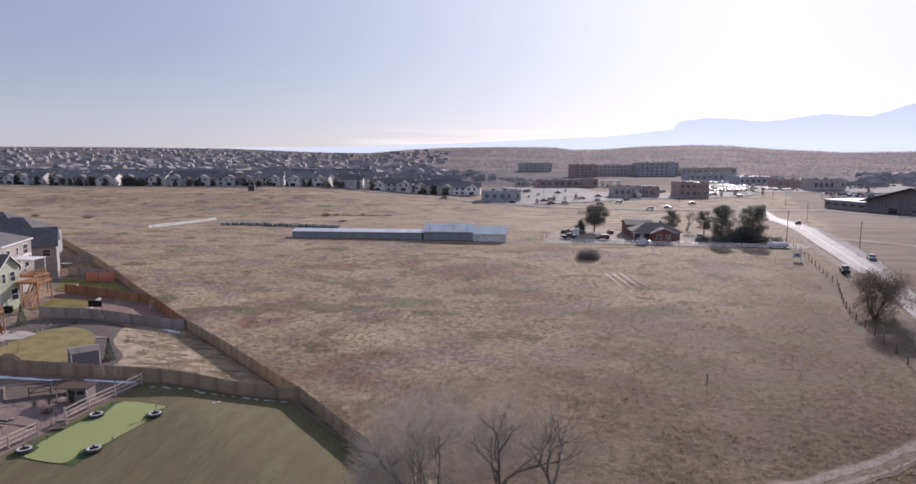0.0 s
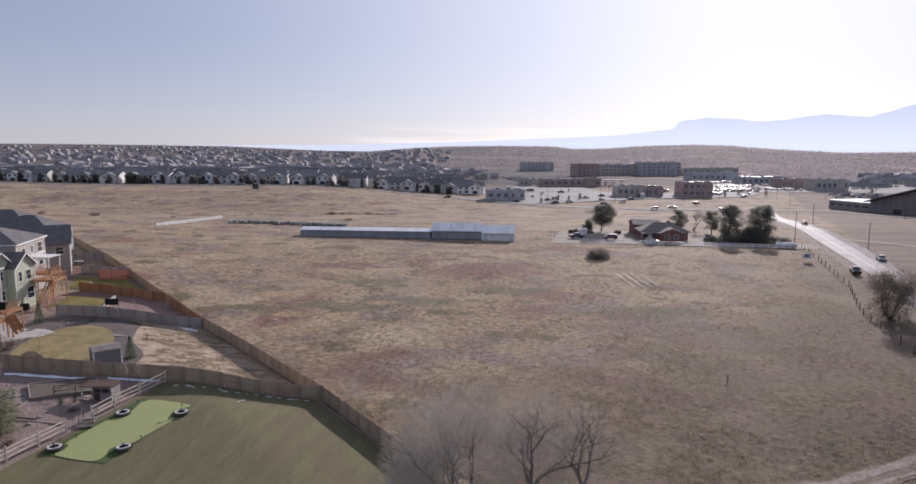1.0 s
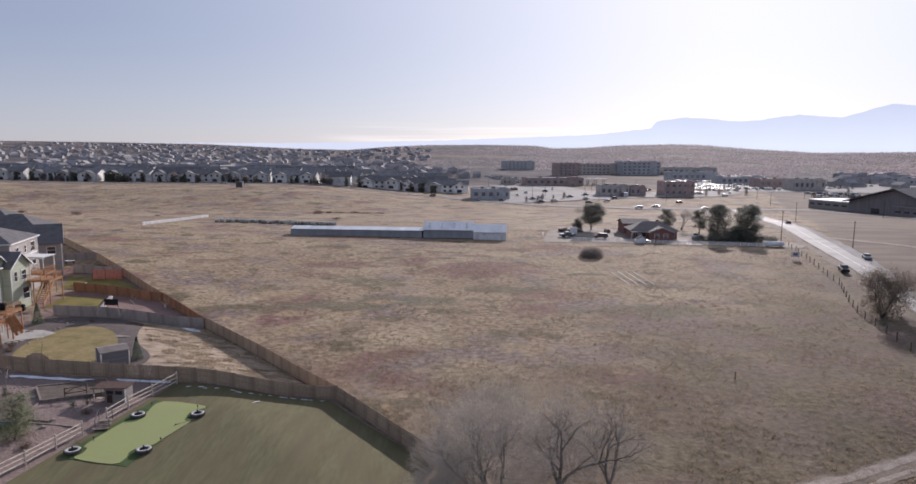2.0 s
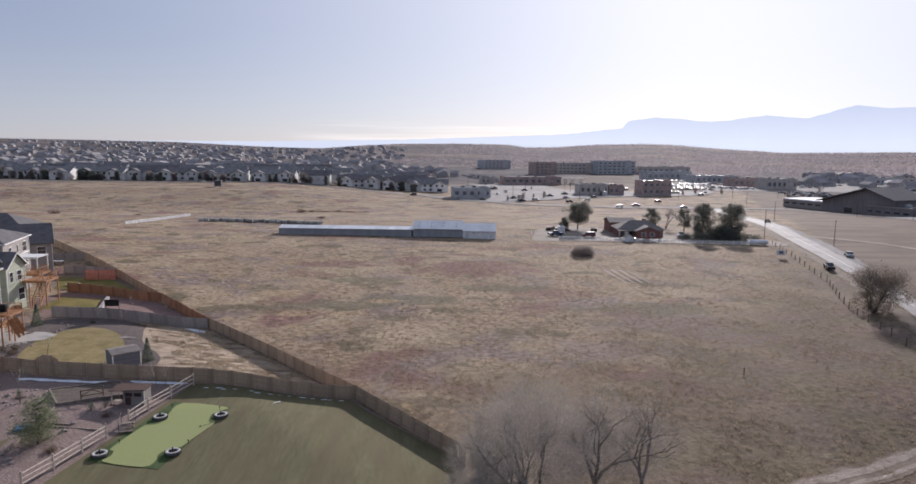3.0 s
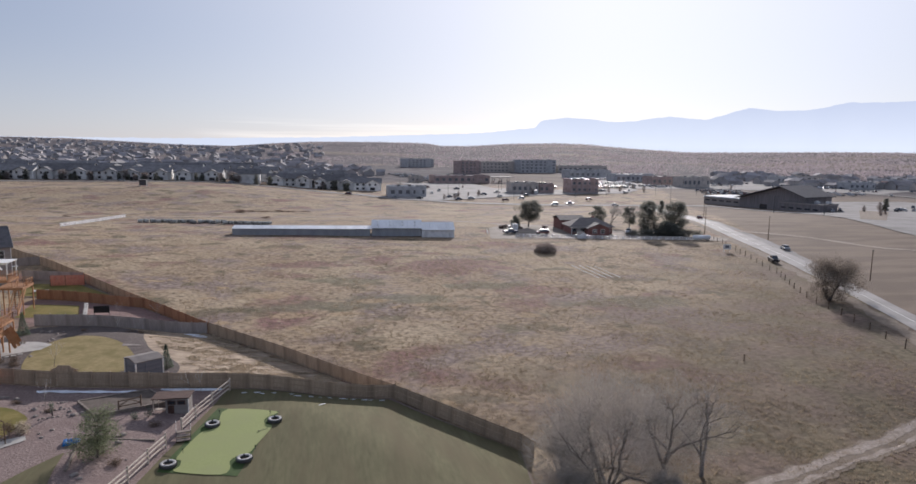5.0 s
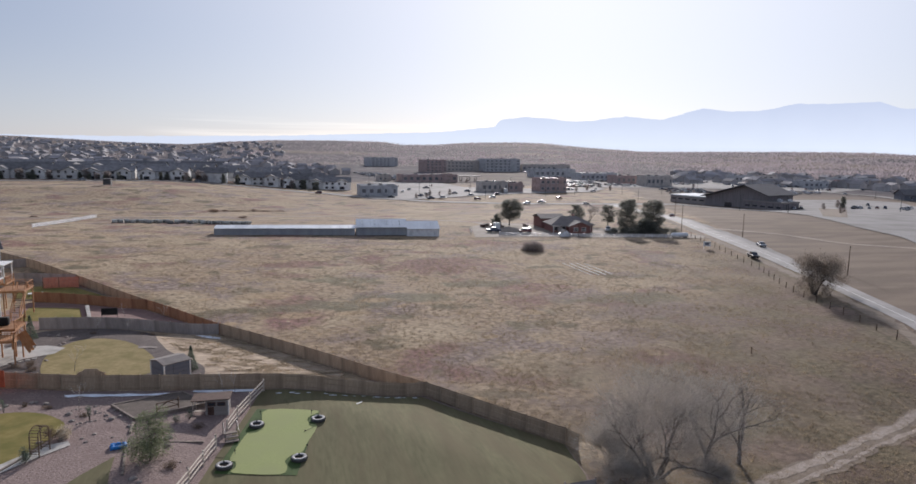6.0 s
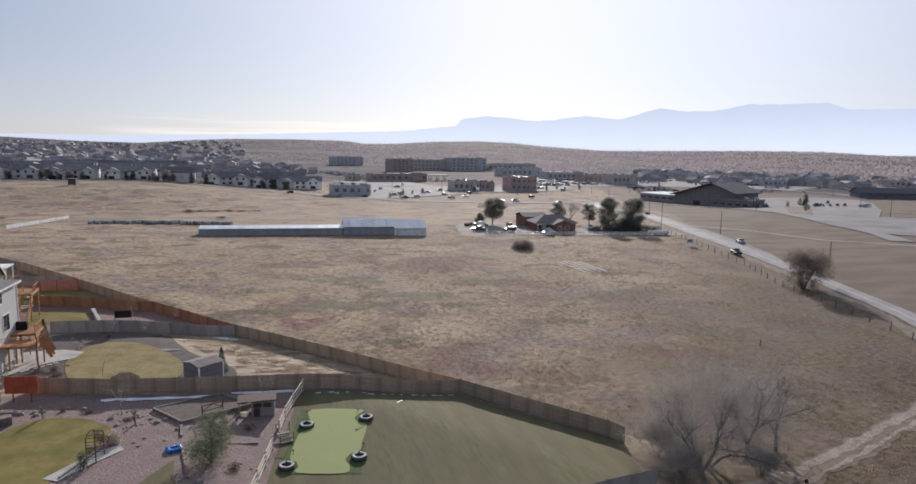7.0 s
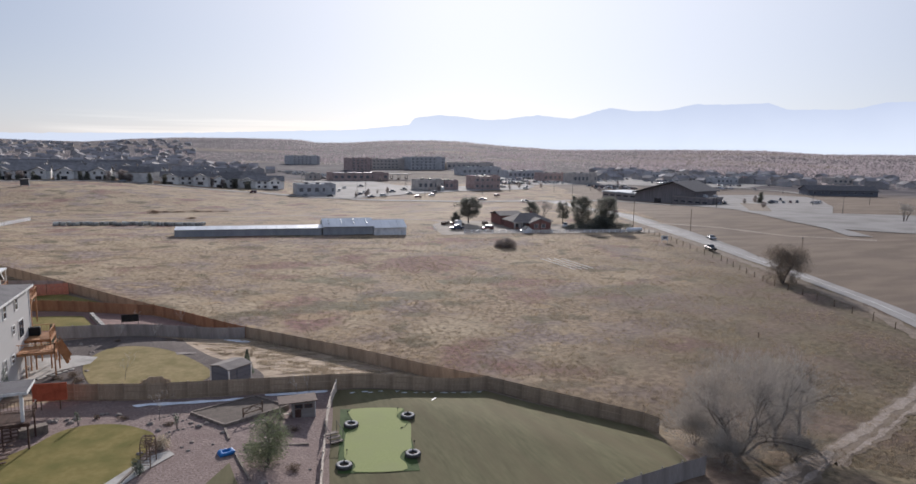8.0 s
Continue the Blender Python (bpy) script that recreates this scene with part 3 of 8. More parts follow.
def mountains():
    # the range glows by itself; haze paling its foot is put into the emission
    m = bpy.data.materials.new("glowing hazy mountain distance")
    m.use_nodes = True
    n, l = m.node_tree.nodes, m.node_tree.links
    n.clear()
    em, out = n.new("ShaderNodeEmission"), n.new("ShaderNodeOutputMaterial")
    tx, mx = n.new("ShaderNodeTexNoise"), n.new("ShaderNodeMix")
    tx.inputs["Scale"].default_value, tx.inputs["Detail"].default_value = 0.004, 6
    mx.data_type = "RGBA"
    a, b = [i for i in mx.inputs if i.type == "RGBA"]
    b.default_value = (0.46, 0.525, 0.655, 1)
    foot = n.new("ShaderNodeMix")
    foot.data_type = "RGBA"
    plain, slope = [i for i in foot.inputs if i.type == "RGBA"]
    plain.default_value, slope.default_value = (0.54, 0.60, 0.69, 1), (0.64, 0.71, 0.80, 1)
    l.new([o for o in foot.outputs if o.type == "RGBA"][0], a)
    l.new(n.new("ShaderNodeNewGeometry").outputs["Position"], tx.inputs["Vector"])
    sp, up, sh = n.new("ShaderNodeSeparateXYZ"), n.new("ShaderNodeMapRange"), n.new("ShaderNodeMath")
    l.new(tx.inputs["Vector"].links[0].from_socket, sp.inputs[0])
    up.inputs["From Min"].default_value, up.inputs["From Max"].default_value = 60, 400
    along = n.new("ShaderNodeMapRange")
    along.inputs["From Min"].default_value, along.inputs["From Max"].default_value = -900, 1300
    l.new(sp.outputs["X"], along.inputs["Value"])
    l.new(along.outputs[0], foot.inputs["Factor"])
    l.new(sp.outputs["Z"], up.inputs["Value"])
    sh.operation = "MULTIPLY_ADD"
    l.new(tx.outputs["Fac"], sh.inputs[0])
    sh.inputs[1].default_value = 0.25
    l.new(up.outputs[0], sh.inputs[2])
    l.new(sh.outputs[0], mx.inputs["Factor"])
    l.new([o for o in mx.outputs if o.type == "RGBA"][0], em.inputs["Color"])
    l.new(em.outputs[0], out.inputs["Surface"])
    verts, faces = [], []
    steps = 560
    for i in range(steps + 1):
        az = -40 + 120 * i / steps
        el = float(np.interp(az, MT_AZ, MT_EL)) + 0.05 * noise.noise((az * 1.3, 0, 0)) + 0.03 * noise.noise((az * 4.0, 5, 0))
        for r, k in ((4550, 0.0), (4600, 0.55), (4650, 1.0), (4850, 0.2)):
            h = 30.7 + 4650 * math.tan(radians(el)) * k
            if k == 0.0:
                h = -80
            verts.append((-27 + r * math.sin(radians(az)), 2 + r * math.cos(radians(az)), h))
        if i:
            o = 4 * i
            faces += [(o - 4 + j, o + j, o + 1 + j, o - 3 + j) for j in range(3)]
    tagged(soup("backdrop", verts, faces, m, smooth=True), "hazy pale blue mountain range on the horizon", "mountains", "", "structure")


mountains()

# ---- roads, tracks and paving ----
ROAD_L = [(52, 62), (65.5, 81), (73, 94.5), (81, 114), (90, 136), (99, 161), (112, 202), (130, 258), (148, 322), (160, 366), (166, 390)]
ROAD_R = [(60, 61), (73.5, 83.5), (81, 100), (89.8, 121.5), (99, 144), (108.5, 169.5), (122.5, 211), (139.5, 262), (157.5, 330), (171, 366), (180, 390)]
ROAD = [((a[0] + b[0]) / 2, (a[1] + b[1]) / 2) for a, b in zip(ROAD_L, ROAD_R)]


def strip(name, left, right, lift, material, label, category, step=5.0, ragged=0.0):
    """A sheet between two edges, laid over the land."""
    verts, faces = [], []
    for k, (a0, a1, b0, b1) in enumerate(zip(left, left[1:], right, right[1:])):
        n = max(1, int(math.dist(a0, a1) / step))
        for i in range(n + (k == len(left) - 2)):
            u = i / n
            ax, ay = a0[0] + (a1[0] - a0[0]) * u, a0[1] + (a1[1] - a0[1]) * u
            bx, by = b0[0] + (b1[0] - b0[0]) * u, b0[1] + (b1[1] - b0[1]) * u
            for t in (0, .25, .5, .75, 1):
                r = ragged * noise.noise((ax / 2.2, ay / 2.2, t * 7)) if t in (0, 1) else 0
                x, y = ax + (bx - ax) * t + r, ay + (by - ay) * t
                verts.append((x, y, land(x, y) + lift))
            m = len(verts)
            if m > 5:
                faces += [(m - 10 + j, m - 9 + j, m - 4 + j, m - 5 + j) for j in range(4)]
    tagged(soup(name, verts, faces, material, smooth=True), label, category, "", "structure")


strip("road", ROAD_L, ROAD_R, 0.10, M_ROAD, "pale worn two lane road shining in the low sun", "road")
ribbon("trim", ROAD, 0.14, 0.125, M_LINE, "worn white centre line of the road", "road marking", step=6)
strip("pavement", ROAD_R[4:9], [(x + .4 + 3.4 * math.sin(i * .78) ** 2, y - .5) for i, (x, y) in enumerate(ROAD_R[4:9])], 0.06, M_LOT, "dusty grey shoulder widening beside the road", "shoulder", 4, 1.2)
strip("verge", [(x - 3.4, y + 1.4) for x, y in ROAD_L[:9]], [(x - 0.6, y + .2) for x, y in ROAD_L[:9]], 0.05, M_SOIL, "bare brown soil verge beside the road", "verge", 2, 1.5)
TRACK = [(-30, 34.5), (-12, 43.2), (3.5, 49.8), (15.5, 53.6), (25, 56.8), (32, 59.0), (40, 62.2), (60, 72)]
ribbon("verge", TRACK, 3.2, 0.045, M_SOIL, "trodden brown soil along the dirt track", "verge", step=0.3, wobble=0.6)
ribbon("path", TRACK, 1.1, 0.065, M_DIRT, "pale dirt wheel rut across dry grass", "dirt track", side=-0.75, step=0.25, wobble=0.42)
ribbon("path", TRACK, 0.5, 0.065, M_DIRT, "narrow pale dirt wheel rut across dry grass", "dirt track", side=0.9, step=0.25, wobble=0.36)
ribbon("path", [(-260, 318), (-116, 297), (-89, 306), (-57, 305), (-5, 303), (40, 262), (58, 219), (106, 209)], 4.0, 0.09, M_DIRT, "narrow dirt lane across the field", "dirt track", step=4, wobble=1.2)
drape("pavement", [(28, 219), (50, 217), (108, 206), (113, 212), (104, 232), (80, 240), (48, 262), (34, 246)], 0.11, M_YARD, "pale gravel farmyard round the cottage", "farmyard", 6)
ribbon("road", [(-420, 470), (-248, 478), (-140, 492), (-60, 493), (-2, 480), (20, 446), (60, 412), (110, 396), (172, 391), (212, 388)], 9, 0.25, M_LOT, "grey street at the far edge of the field", "street", step=6)
drape("pavement", [(14, 450), (40, 430), (84, 452), (140, 482), (204, 500), (236, 540), (226, 560), (160, 540), (118, 560), (112, 620), (40, 640), (60, 560), (40, 500), (22, 484)], 0.30, M_LOT, "pale paving of a shop car park", "car park", 20)
ribbon("road", [(40, 428), (84, 456), (140, 486), (206, 502), (236, 540), (248, 590), (262, 616), (300, 618), (352, 566), (400, 536), (440, 504), (446, 452), (428, 404)], 9, 0.40, M_LOT, "grey street curving past the shops", "street", step=6)
drape("pavement", [(250, 560), (330, 560), (400, 520), (450, 500), (560, 560), (600, 640), (520, 740), (440, 760), (350, 750), (300, 960), (380, 960), (330, 770), (270, 740), (210, 600)], 0.30, M_LOT, "pale paving of a busy car park", "car park", 20)
drape("pavement", [(196, 226), (189, 200), (207, 182), (300, 104), (390, 158), (276, 236), (256, 251), (300, 286), (332, 316), (372, 352), (404, 392), (390, 420), (330, 420), (296, 372), (250, 326), (232, 330), (226, 310), (221, 282)], 0.22, M_LOT, "wide pale concrete car park", "car park", 10)
strip("road", [(212, 392), (219, 350), (225, 306), (220, 279), (196, 226), (187, 198), (176, 180)], [(219, 392), (227, 350), (232, 308), (227, 279), (203, 226), (195, 199), (184, 176)], 0.24, M_LOT, "pale drive along the dark hall", "road")
ribbon("path", [(129, 236), (147, 214), (150, 200), (153, 186), (175, 168)], 3.2, 0.10, M_DIRT, "pale worn dirt drive across dry grass", "dirt track", step=3, wobble=1.0)
drape("pavement", [(284, 342), (288, 325), (229, 265), (223, 274)], 0.30, M_SOIL, "bare planted island in the car park", "planting bed", 8)
drape("pavement", [(150, 520), (214, 520), (220, 536), (160, 534)], 0.34, M_LOT, "paving round the brown shops", "car park", 20)


# ---- fences ----
def panel_mesh(slope, length=2.4, height=1.8):
    """One run of upright boards with grooves between them, following a slope (rise per metre)."""
    n = 17
    rng = random.Random(5)
    plan = []
    w = length / n
    for i in range(n):
        x, y = -length / 2 + w * i, -0.012 - rng.uniform(0, 0.01)
        plan += [(x + 0.001, 0.0), (x + 0.012, y), (x + w - 0.012, y)]
    plan += [(length / 2, 0.0), (length / 2, 0.02), (-length / 2, 0.02)]
    verts = [(x, y, -0.12 + slope * x) for x, y in plan] + [(x, y, height + slope * x + rng.uniform(-0.012, 0.012)) for x, y in plan]
    k = len(plan)
    faces = [(i, (i + 1) % k, k + (i + 1) % k, k + i) for i in range(k)] + [tuple(range(k, 2 * k))]
    data = bpy.data.meshes.new("panel")
    data.from_pydata(verts, [], faces)
    return data


def rail_mesh(slope, length=2.4):
    bm = bmesh.new()
    plank(bm, (-length / 2, 0, -slope * length / 2), (length / 2, 0, slope * length / 2), 0.05, 0.1)
    data = bpy.data.meshes.new("rail")
    bm.to_mesh(data)
    bm.free()
    return data


def post_mesh(height=1.95, w=0.1):
    bm = bmesh.new()
    box(bm, (0, 0, height / 2 - 0.15), (w, w, height + 0.3), bevel=0.012)
    data = bpy.data.meshes.new("post")
    bm.to_mesh(data)
    bm.free()
    return data


def board_fence(pts, material, label):
    top = empty("board_fence", Matrix.Identity(4), label, "fence", "yard fences")
    qm = post_mesh()
    made = {}
    qm.materials.append(material)
    for (x0, y0), (x1, y1) in zip(pts, pts[1:]):
        d = math.hypot(x1 - x0, y1 - y0)
        n = max(1, round(d / 2.4))
        turn = math.degrees(math.atan2(y1 - y0, x1 - x0))
        for i in range(n):
            u = (i + 0.5) / n
            x, y = x0 + (x1 - x0) * u, y0 + (y1 - y0) * u
            ex, ey = (x1 - x0) / n / 2, (y1 - y0) / n / 2
            z0, z1 = land(x - ex, y - ey), land(x + ex, y + ey)
            slope = round((z1 - z0) / (d / n), 2)
            if slope not in made:
                made[slope] = panel_mesh(slope), rail_mesh(slope)
                for data in made[slope]:
                    data.materials.append(material)
            for h in (0.35, 0.95, 1.55):
                ob = new("rail", made[slope][1])
                ob.parent = top
                off = 0.05
                ob.matrix_basis = pose(x + off * math.sin(radians(turn)), y - off * math.cos(radians(turn)), (z0 + z1) / 2 + h, 0, 0, turn) @ Matrix.Diagonal((d / n / 2.4, 1, 1, 1))
            ob = new("panel", made[slope][0])
            ob.parent = top
            lean = random.uniform(-0.6, 0.6)
            ob.matrix_basis = pose(x, y, (z0 + z1) / 2, lean, 0, turn) @ Matrix.Diagonal((d / n / 2.4, 1, 1, 1))
            u = i / n
            x, y = x0 + (x1 - x0) * u, y0 + (y1 - y0) * u
            ob = new("post", qm)
            ob.parent = top
            off = 0.09
            x, y = x + off * math.sin(radians(turn)), y - off * math.cos(radians(turn))
            ob.matrix_basis = pose(x, y, land(x, y), 0, 0, turn)
    return top


board_fence([(-68.5, 86.5), (-58.8, 83.6), (-50.3, 82.1), (-39, 80.4), (-27, 79.0), CORNER], M_FENCE, "curving weathered brown cedar board fence with posts and rails")
board_fence([CORNER, (-8.0, 62.4), (-7.5, 60.4)], M_FENCE, "brown cedar board fence at the edge of the turf")
board_fence([(-11.0, 49.7), (-14, 49.3), (-19, 48.6), (-25, 47.5)], M_FENCE_GREY, "grey weathered board fence beside the bare trees")
board_fence([CORNER, (-46, 110.8)], M_FENCE, "long straight brown board fence along the dry field")
board_fence([(-46, 110.8), (-59.5, 127)], M_FENCE_RED, "reddish stained stretch of board fence along the dry field")
board_fence([(-59.5, 127), (-75.5, 146.2), (-90.3, 163.2), (-117, 196)], M_FENCE, "brown board fence along the dry field, far end")
board_fence([(-46.2, 110.6), (-58, 111.2), (-72, 112.8)], M_FENCE_GREY, "grey weathered board fence between two yards")
board_fence([(-59.6, 126.9), (-69.6, 130), (-79, 132.5)], M_FENCE_RED, "red stained board fence between two yards")
board_fence([(-75.6, 146.2), (-88, 149.5)], M_FENCE_GREY, "grey board fence beside a netted goal")
board_fence([(-89.2, 161.8), (-98.5, 161.0)], M_FENCE_GREY, "grey board fence closing a far back yard")


def rail_fence(pts, label, group=""):
    """Posts with three rough rails."""
    top = empty("rail_fence", Matrix.Identity(4), label, "fence", group)
    for k, ((x0, y0), (x1, y1)) in enumerate(zip(pts, pts[1:])):
        z0, z1 = land(x0, y0), land(x1, y1)
        for h in (0.42, 0.88, 1.32):
            part("rail", bm_of(lambda bm: bar(bm, (x0, y0, z0 + h + random.uniform(-.04, .04)), (x1, y1, z1 + h + random.uniform(-.04, .04)), 0.085, 0.07, 6)), M_RAIL, top)
    for x, y in pts:
        z = land(x, y)
        part("post", bm_of(lambda bm: bar(bm, (x, y, z - 0.2), (x, y, z + 1.55), 0.095, 0.085, 7)), M_RAIL, top)


rail_fence([(-38.7, 79.2), (-40.1, 75.5), (-41.2, 71.8), (-42.0, 68.6)], "pale split rail fence beside the putting green", "rail fences")
rail_fence([(-42.8, 65.2), (-43.6, 61.9), (-44.4, 58.4), (-45.2, 54.9)], "pale split rail fence along the gravel yard", "rail fences")

# ---- yards ----
drape("pavement", [(-19.9, 78.6), (-39, 79.9), (-50.3, 81.6), (-58.8, 83.1), (-68.4, 85.9), (-80, 84), (-80, 38), (-25, 47.7), (-11.0, 50.0), (-9.4, 54.4), (-8.2, 62.2)], 0.03, M_GRAVEL, "pinkish grey gravel yard", "gravel")
drape("lawn", [(-20.2, 78.3), (-27, 78.7), (-39, 79.7), (-40.6, 72), (-42.6, 64), (-43.8, 58), (-45.6, 46.5), (-25, 47.8), (-19, 48.9), (-11.2, 50.0), (-9.6, 54.4), (-8.3, 62.2)], 0.07, M_TURF, "olive green sports turf with faint mowing stripes", "turf", kind="structure")
PUTT = [(-38.2, 73.8), (-33.0, 72.4), (-33.6, 71.2), (-34.1, 70.3), (-33.9, 69.2), (-33.2, 68.4), (-34.4, 64.6), (-34.9, 63.0), (-35.8, 62.6), (-36.5, 61.5), (-36.3, 60.3), (-37.0, 59.1), (-41.0, 60.2), (-40.8, 61.2), (-40.9, 62.3), (-41.4, 63.0), (-40.2, 67.8), (-39.4, 68.5), (-38.5, 69.3), (-38.7, 70.6)]
PUTTS = ring(PUTT, 3)
cx, cy = sum(p[0] for p in PUTTS) / len(PUTTS), sum(p[1] for p in PUTTS) / len(PUTTS)
drape("lawn", [(-39.3, 74.2), (-32.7, 72.4), (-35.5, 58.7), (-42.6, 60.4)], 0.10, M_FRINGE, "dark green turf fringe round the putting green", "turf")
drape("lawn", PUTTS, 0.13, M_PUTT, "pale yellow green putting green", "putting green", 1.0)
LAWN_A = ring([(-70.5, 70), (-67.9, 74.2), (-66.2, 76.8), (-63.8, 77.6), (-61, 76.8), (-59, 75), (-57.8, 73.2), (-57.9, 71), (-58.9, 67.6), (-60.5, 63.8), (-63, 58), (-70, 56)], 4)
drape("lawn", LAWN_A, 0.08, M_LAWN, "yellowing green winter lawn", "lawn")
drape("lawn", [(-51.4, 64.6), (-53.4, 61.4), (-55.5, 57), (-50.5, 57.5), (-51.1, 61)], 0.09, M_TURF, "small wedge of olive turf", "turf")
drape("pavement", [(-55.9, 67.9), (-56.4, 69.0), (-58.3, 68.0), (-61.5, 63.6), (-60.2, 62.8), (-58.2, 65.4)], 0.10, M_CONC, "pale concrete garden path", "path", 0.8)
drape("pavement", [(-46.4, 110.0), (-58, 110.7), (-71.5, 112.2), (-76, 100), (-72, 87.5), (-58.8, 84.1), (-50.3, 82.6), (-39, 80.9), (-27, 79.5), (-21, 80.2)], 0.03, M_STRAW, "straw covered bare ground in a back yard", "bare ground")
drape("pavement", ring([(-57, 110), (-54, 104), (-51.5, 97.5), (-46.6, 90.5), (-46.2, 85.5), (-49, 83.4), (-58.8, 84.8), (-70.5, 88.5), (-74, 100), (-71.0, 111.0)], 4), 0.06, M_GRAVEL_DARK, "dark gravel bed round a lawn", "gravel")
drape("lawn", ring([(-66.2, 94.2), (-66.6, 100.1), (-64.4, 105.2), (-60.3, 105), (-56, 100.8), (-52.2, 92.5), (-52.4, 88.4), (-56, 86.2), (-60, 86.5), (-64.2, 88.8)], 4), 0.10, M_LAWN_TAN, "tan dormant lawn with a curved edge", "lawn")
drape("pavement", [(-46.6, 111.4), (-58, 111.8), (-72, 113.4), (-82, 122), (-79.4, 132), (-69.6, 129.5), (-60, 126.4)], 0.04, M_GRAVEL_RED, "reddish gravel yard", "gravel")
drape("lawn", [(-77, 118), (-78, 127.6), (-70, 126.6), (-67.3, 117.6)], 0.08, M_LAWN, "green winter lawn beside red gravel", "lawn")
drape("pavement", [(-60.3, 127.6), (-69.6, 130.6), (-79.4, 133), (-90, 141), (-88, 149), (-75.9, 145.6)], 0.04, M_SOIL, "bare soil back yard", "bare ground")
drape("lawn", [(-87, 146), (-74.8, 142.4), (-67.6, 135.2), (-69.8, 132.2), (-82.8, 135.2)], 0.08, M_LAWN, "green winter lawn with a soil border", "lawn")
SNOW = [(-60.2, 81.9), (-58.6, 81.9), (-57, 81.7), (-55, 81.2), (-53.5, 81.2), (-51.5, 80.6), (-49.6, 80.7), (-48.4, 80.2), (-50, 79.9), (-52, 80.2), (-54, 80.3), (-55.5, 80.7), (-57, 80.7), (-58.5, 81.3), (-59.6, 81.1)]
drape("snow_patch", ring(SNOW, 2), 0.10, M_SNOW, "thin strip of old snow in the fence shade", "snow", 0.7, kind="stuff")
drape("snow_patch", ring([(-46.5, 80.8), (-43, 80.4), (-39.8, 80.0), (-40, 79.3), (-43.5, 79.7), (-46, 80.1)], 2), 0.10, M_SNOW, "strip of old snow beside a small shed", "snow", 0.7, kind="stuff")
drape("snow_patch", ring([(-49.5, 109.4), (-47.3, 109.2), (-45.6, 107.6), (-46.6, 107.2), (-48.4, 108.4)], 2), 0.09, M_SNOW, "thin snow patch in the corner of a fence", "snow", 0.7, kind="stuff")
for i in range(14):
    x = -37 + i * 1.25 + random.uniform(-.4, .4)
    y = 79.0 - 0.02 * (x + 37) - random.uniform(0.5, 1.2)
    k = random.uniform(0.15, 0.4)
    drape("snow_patch", ring([(x - k * 1.6, y), (x, y + k * .5), (x + k * 1.4, y + .05), (x, y - k * .4)], 3), 0.11, M_SNOW, "small scrap of old snow under the fence", "snow", 0.7, kind="stuff")


# ---- buildings ----
def window(parent, x, z, w, h, y=0.0, face=-1, frame_mat=None, bars=True, pane_mat=None):
    """A framed window on a wall whose face looks along -y (face -1) or +y."""
    f = part("window", bm_of(lambda bm: [box(bm, (x, y + face * 0.03, z + s * (h / 2 + 0.05)), (w + 0.2, 0.08, 0.1)) for s in (-1, 1)] + [box(bm, (x + s * (w / 2 + 0.05), y + face * 0.03, z), (0.1, 0.08, h)) for s in (-1, 1)] + ([box(bm, (x, y + face * 0.028, z), (w, 0.05, 0.06))] if bars else [])), frame_mat or M_TRIM, parent)
    part("pane", bm_of(lambda bm: box(bm, (x, y + face * 0.012, z), (w, 0.02, h))), pane_mat or M_GLASS, f)


def side_window(parent, y, z, w, h, x, face=1):
    f = part("window", bm_of(lambda bm: [box(bm, (x + face * 0.03, y, z + s * (h / 2 + 0.05)), (0.08, w + 0.2, 0.1)) for s in (-1, 1)] + [box(bm, (x + face * 0.03, y + s * (w / 2 + 0.05), z), (0.08, 0.1, h)) for s in (-1, 1)] + [box(bm, (x + face * 0.028, y, z), (0.05, w, 0.06))]), M_TRIM, parent)
    part("pane", bm_of(lambda bm: box(bm, (x + face * 0.012, y, z), (0.02, w, h))), M_GLASS, f)


def gable_roof(parent, material, w, d, eave, rise, over=0.5, thick=0.22, x=0.0, y=0.0, axis="x", name="roof"):
    """Two roof slabs; the ridge runs along axis."""
    bm = bmesh.new()
    half = (d if axis == "x" else w) / 2 + over
    run = (w if axis == "x" else d) / 2 + over
    drop = rise * over / (half - over)
    prof = [(-half, eave - drop), (0, eave + rise), (half, eave - drop), (half, eave - drop + thick), (0, eave + rise + thick), (-half, eave - drop + thick)]
    prism(bm, prof, -run, run)
    m = Matrix.Translation((x, y, 0)) @ (Matrix.Rotation(radians(90), 4, "Z") if axis == "x" else Matrix.Identity(4))
    bmesh.ops.transform(bm, matrix=m, verts=bm.verts)
    r = part(name, bm, material, parent)
    return r


def gable_wall(bm, w, d, eave, rise, x=0.0, y=0.0, axis="x", z0=-1.0):
    half, run = ((d, w) if axis == "x" else (w, d))
    b2 = bmesh.new()
    prism(b2, [(-half / 2, z0), (half / 2, z0), (half / 2, eave), (0, eave + rise), (-half / 2, eave)], -run / 2, run / 2)
    m = Matrix.Translation((x, y, 0)) @ (Matrix.Rotation(radians(90), 4, "Z") if axis == "x" else Matrix.Identity(4))
    bmesh.ops.transform(b2, matrix=m, verts=b2.verts)
    tmp = bpy.data.meshes.new("tmp")
    b2.to_mesh(tmp)
    b2.free()
    bm.from_mesh(tmp)
    bpy.data.meshes.remove(tmp)


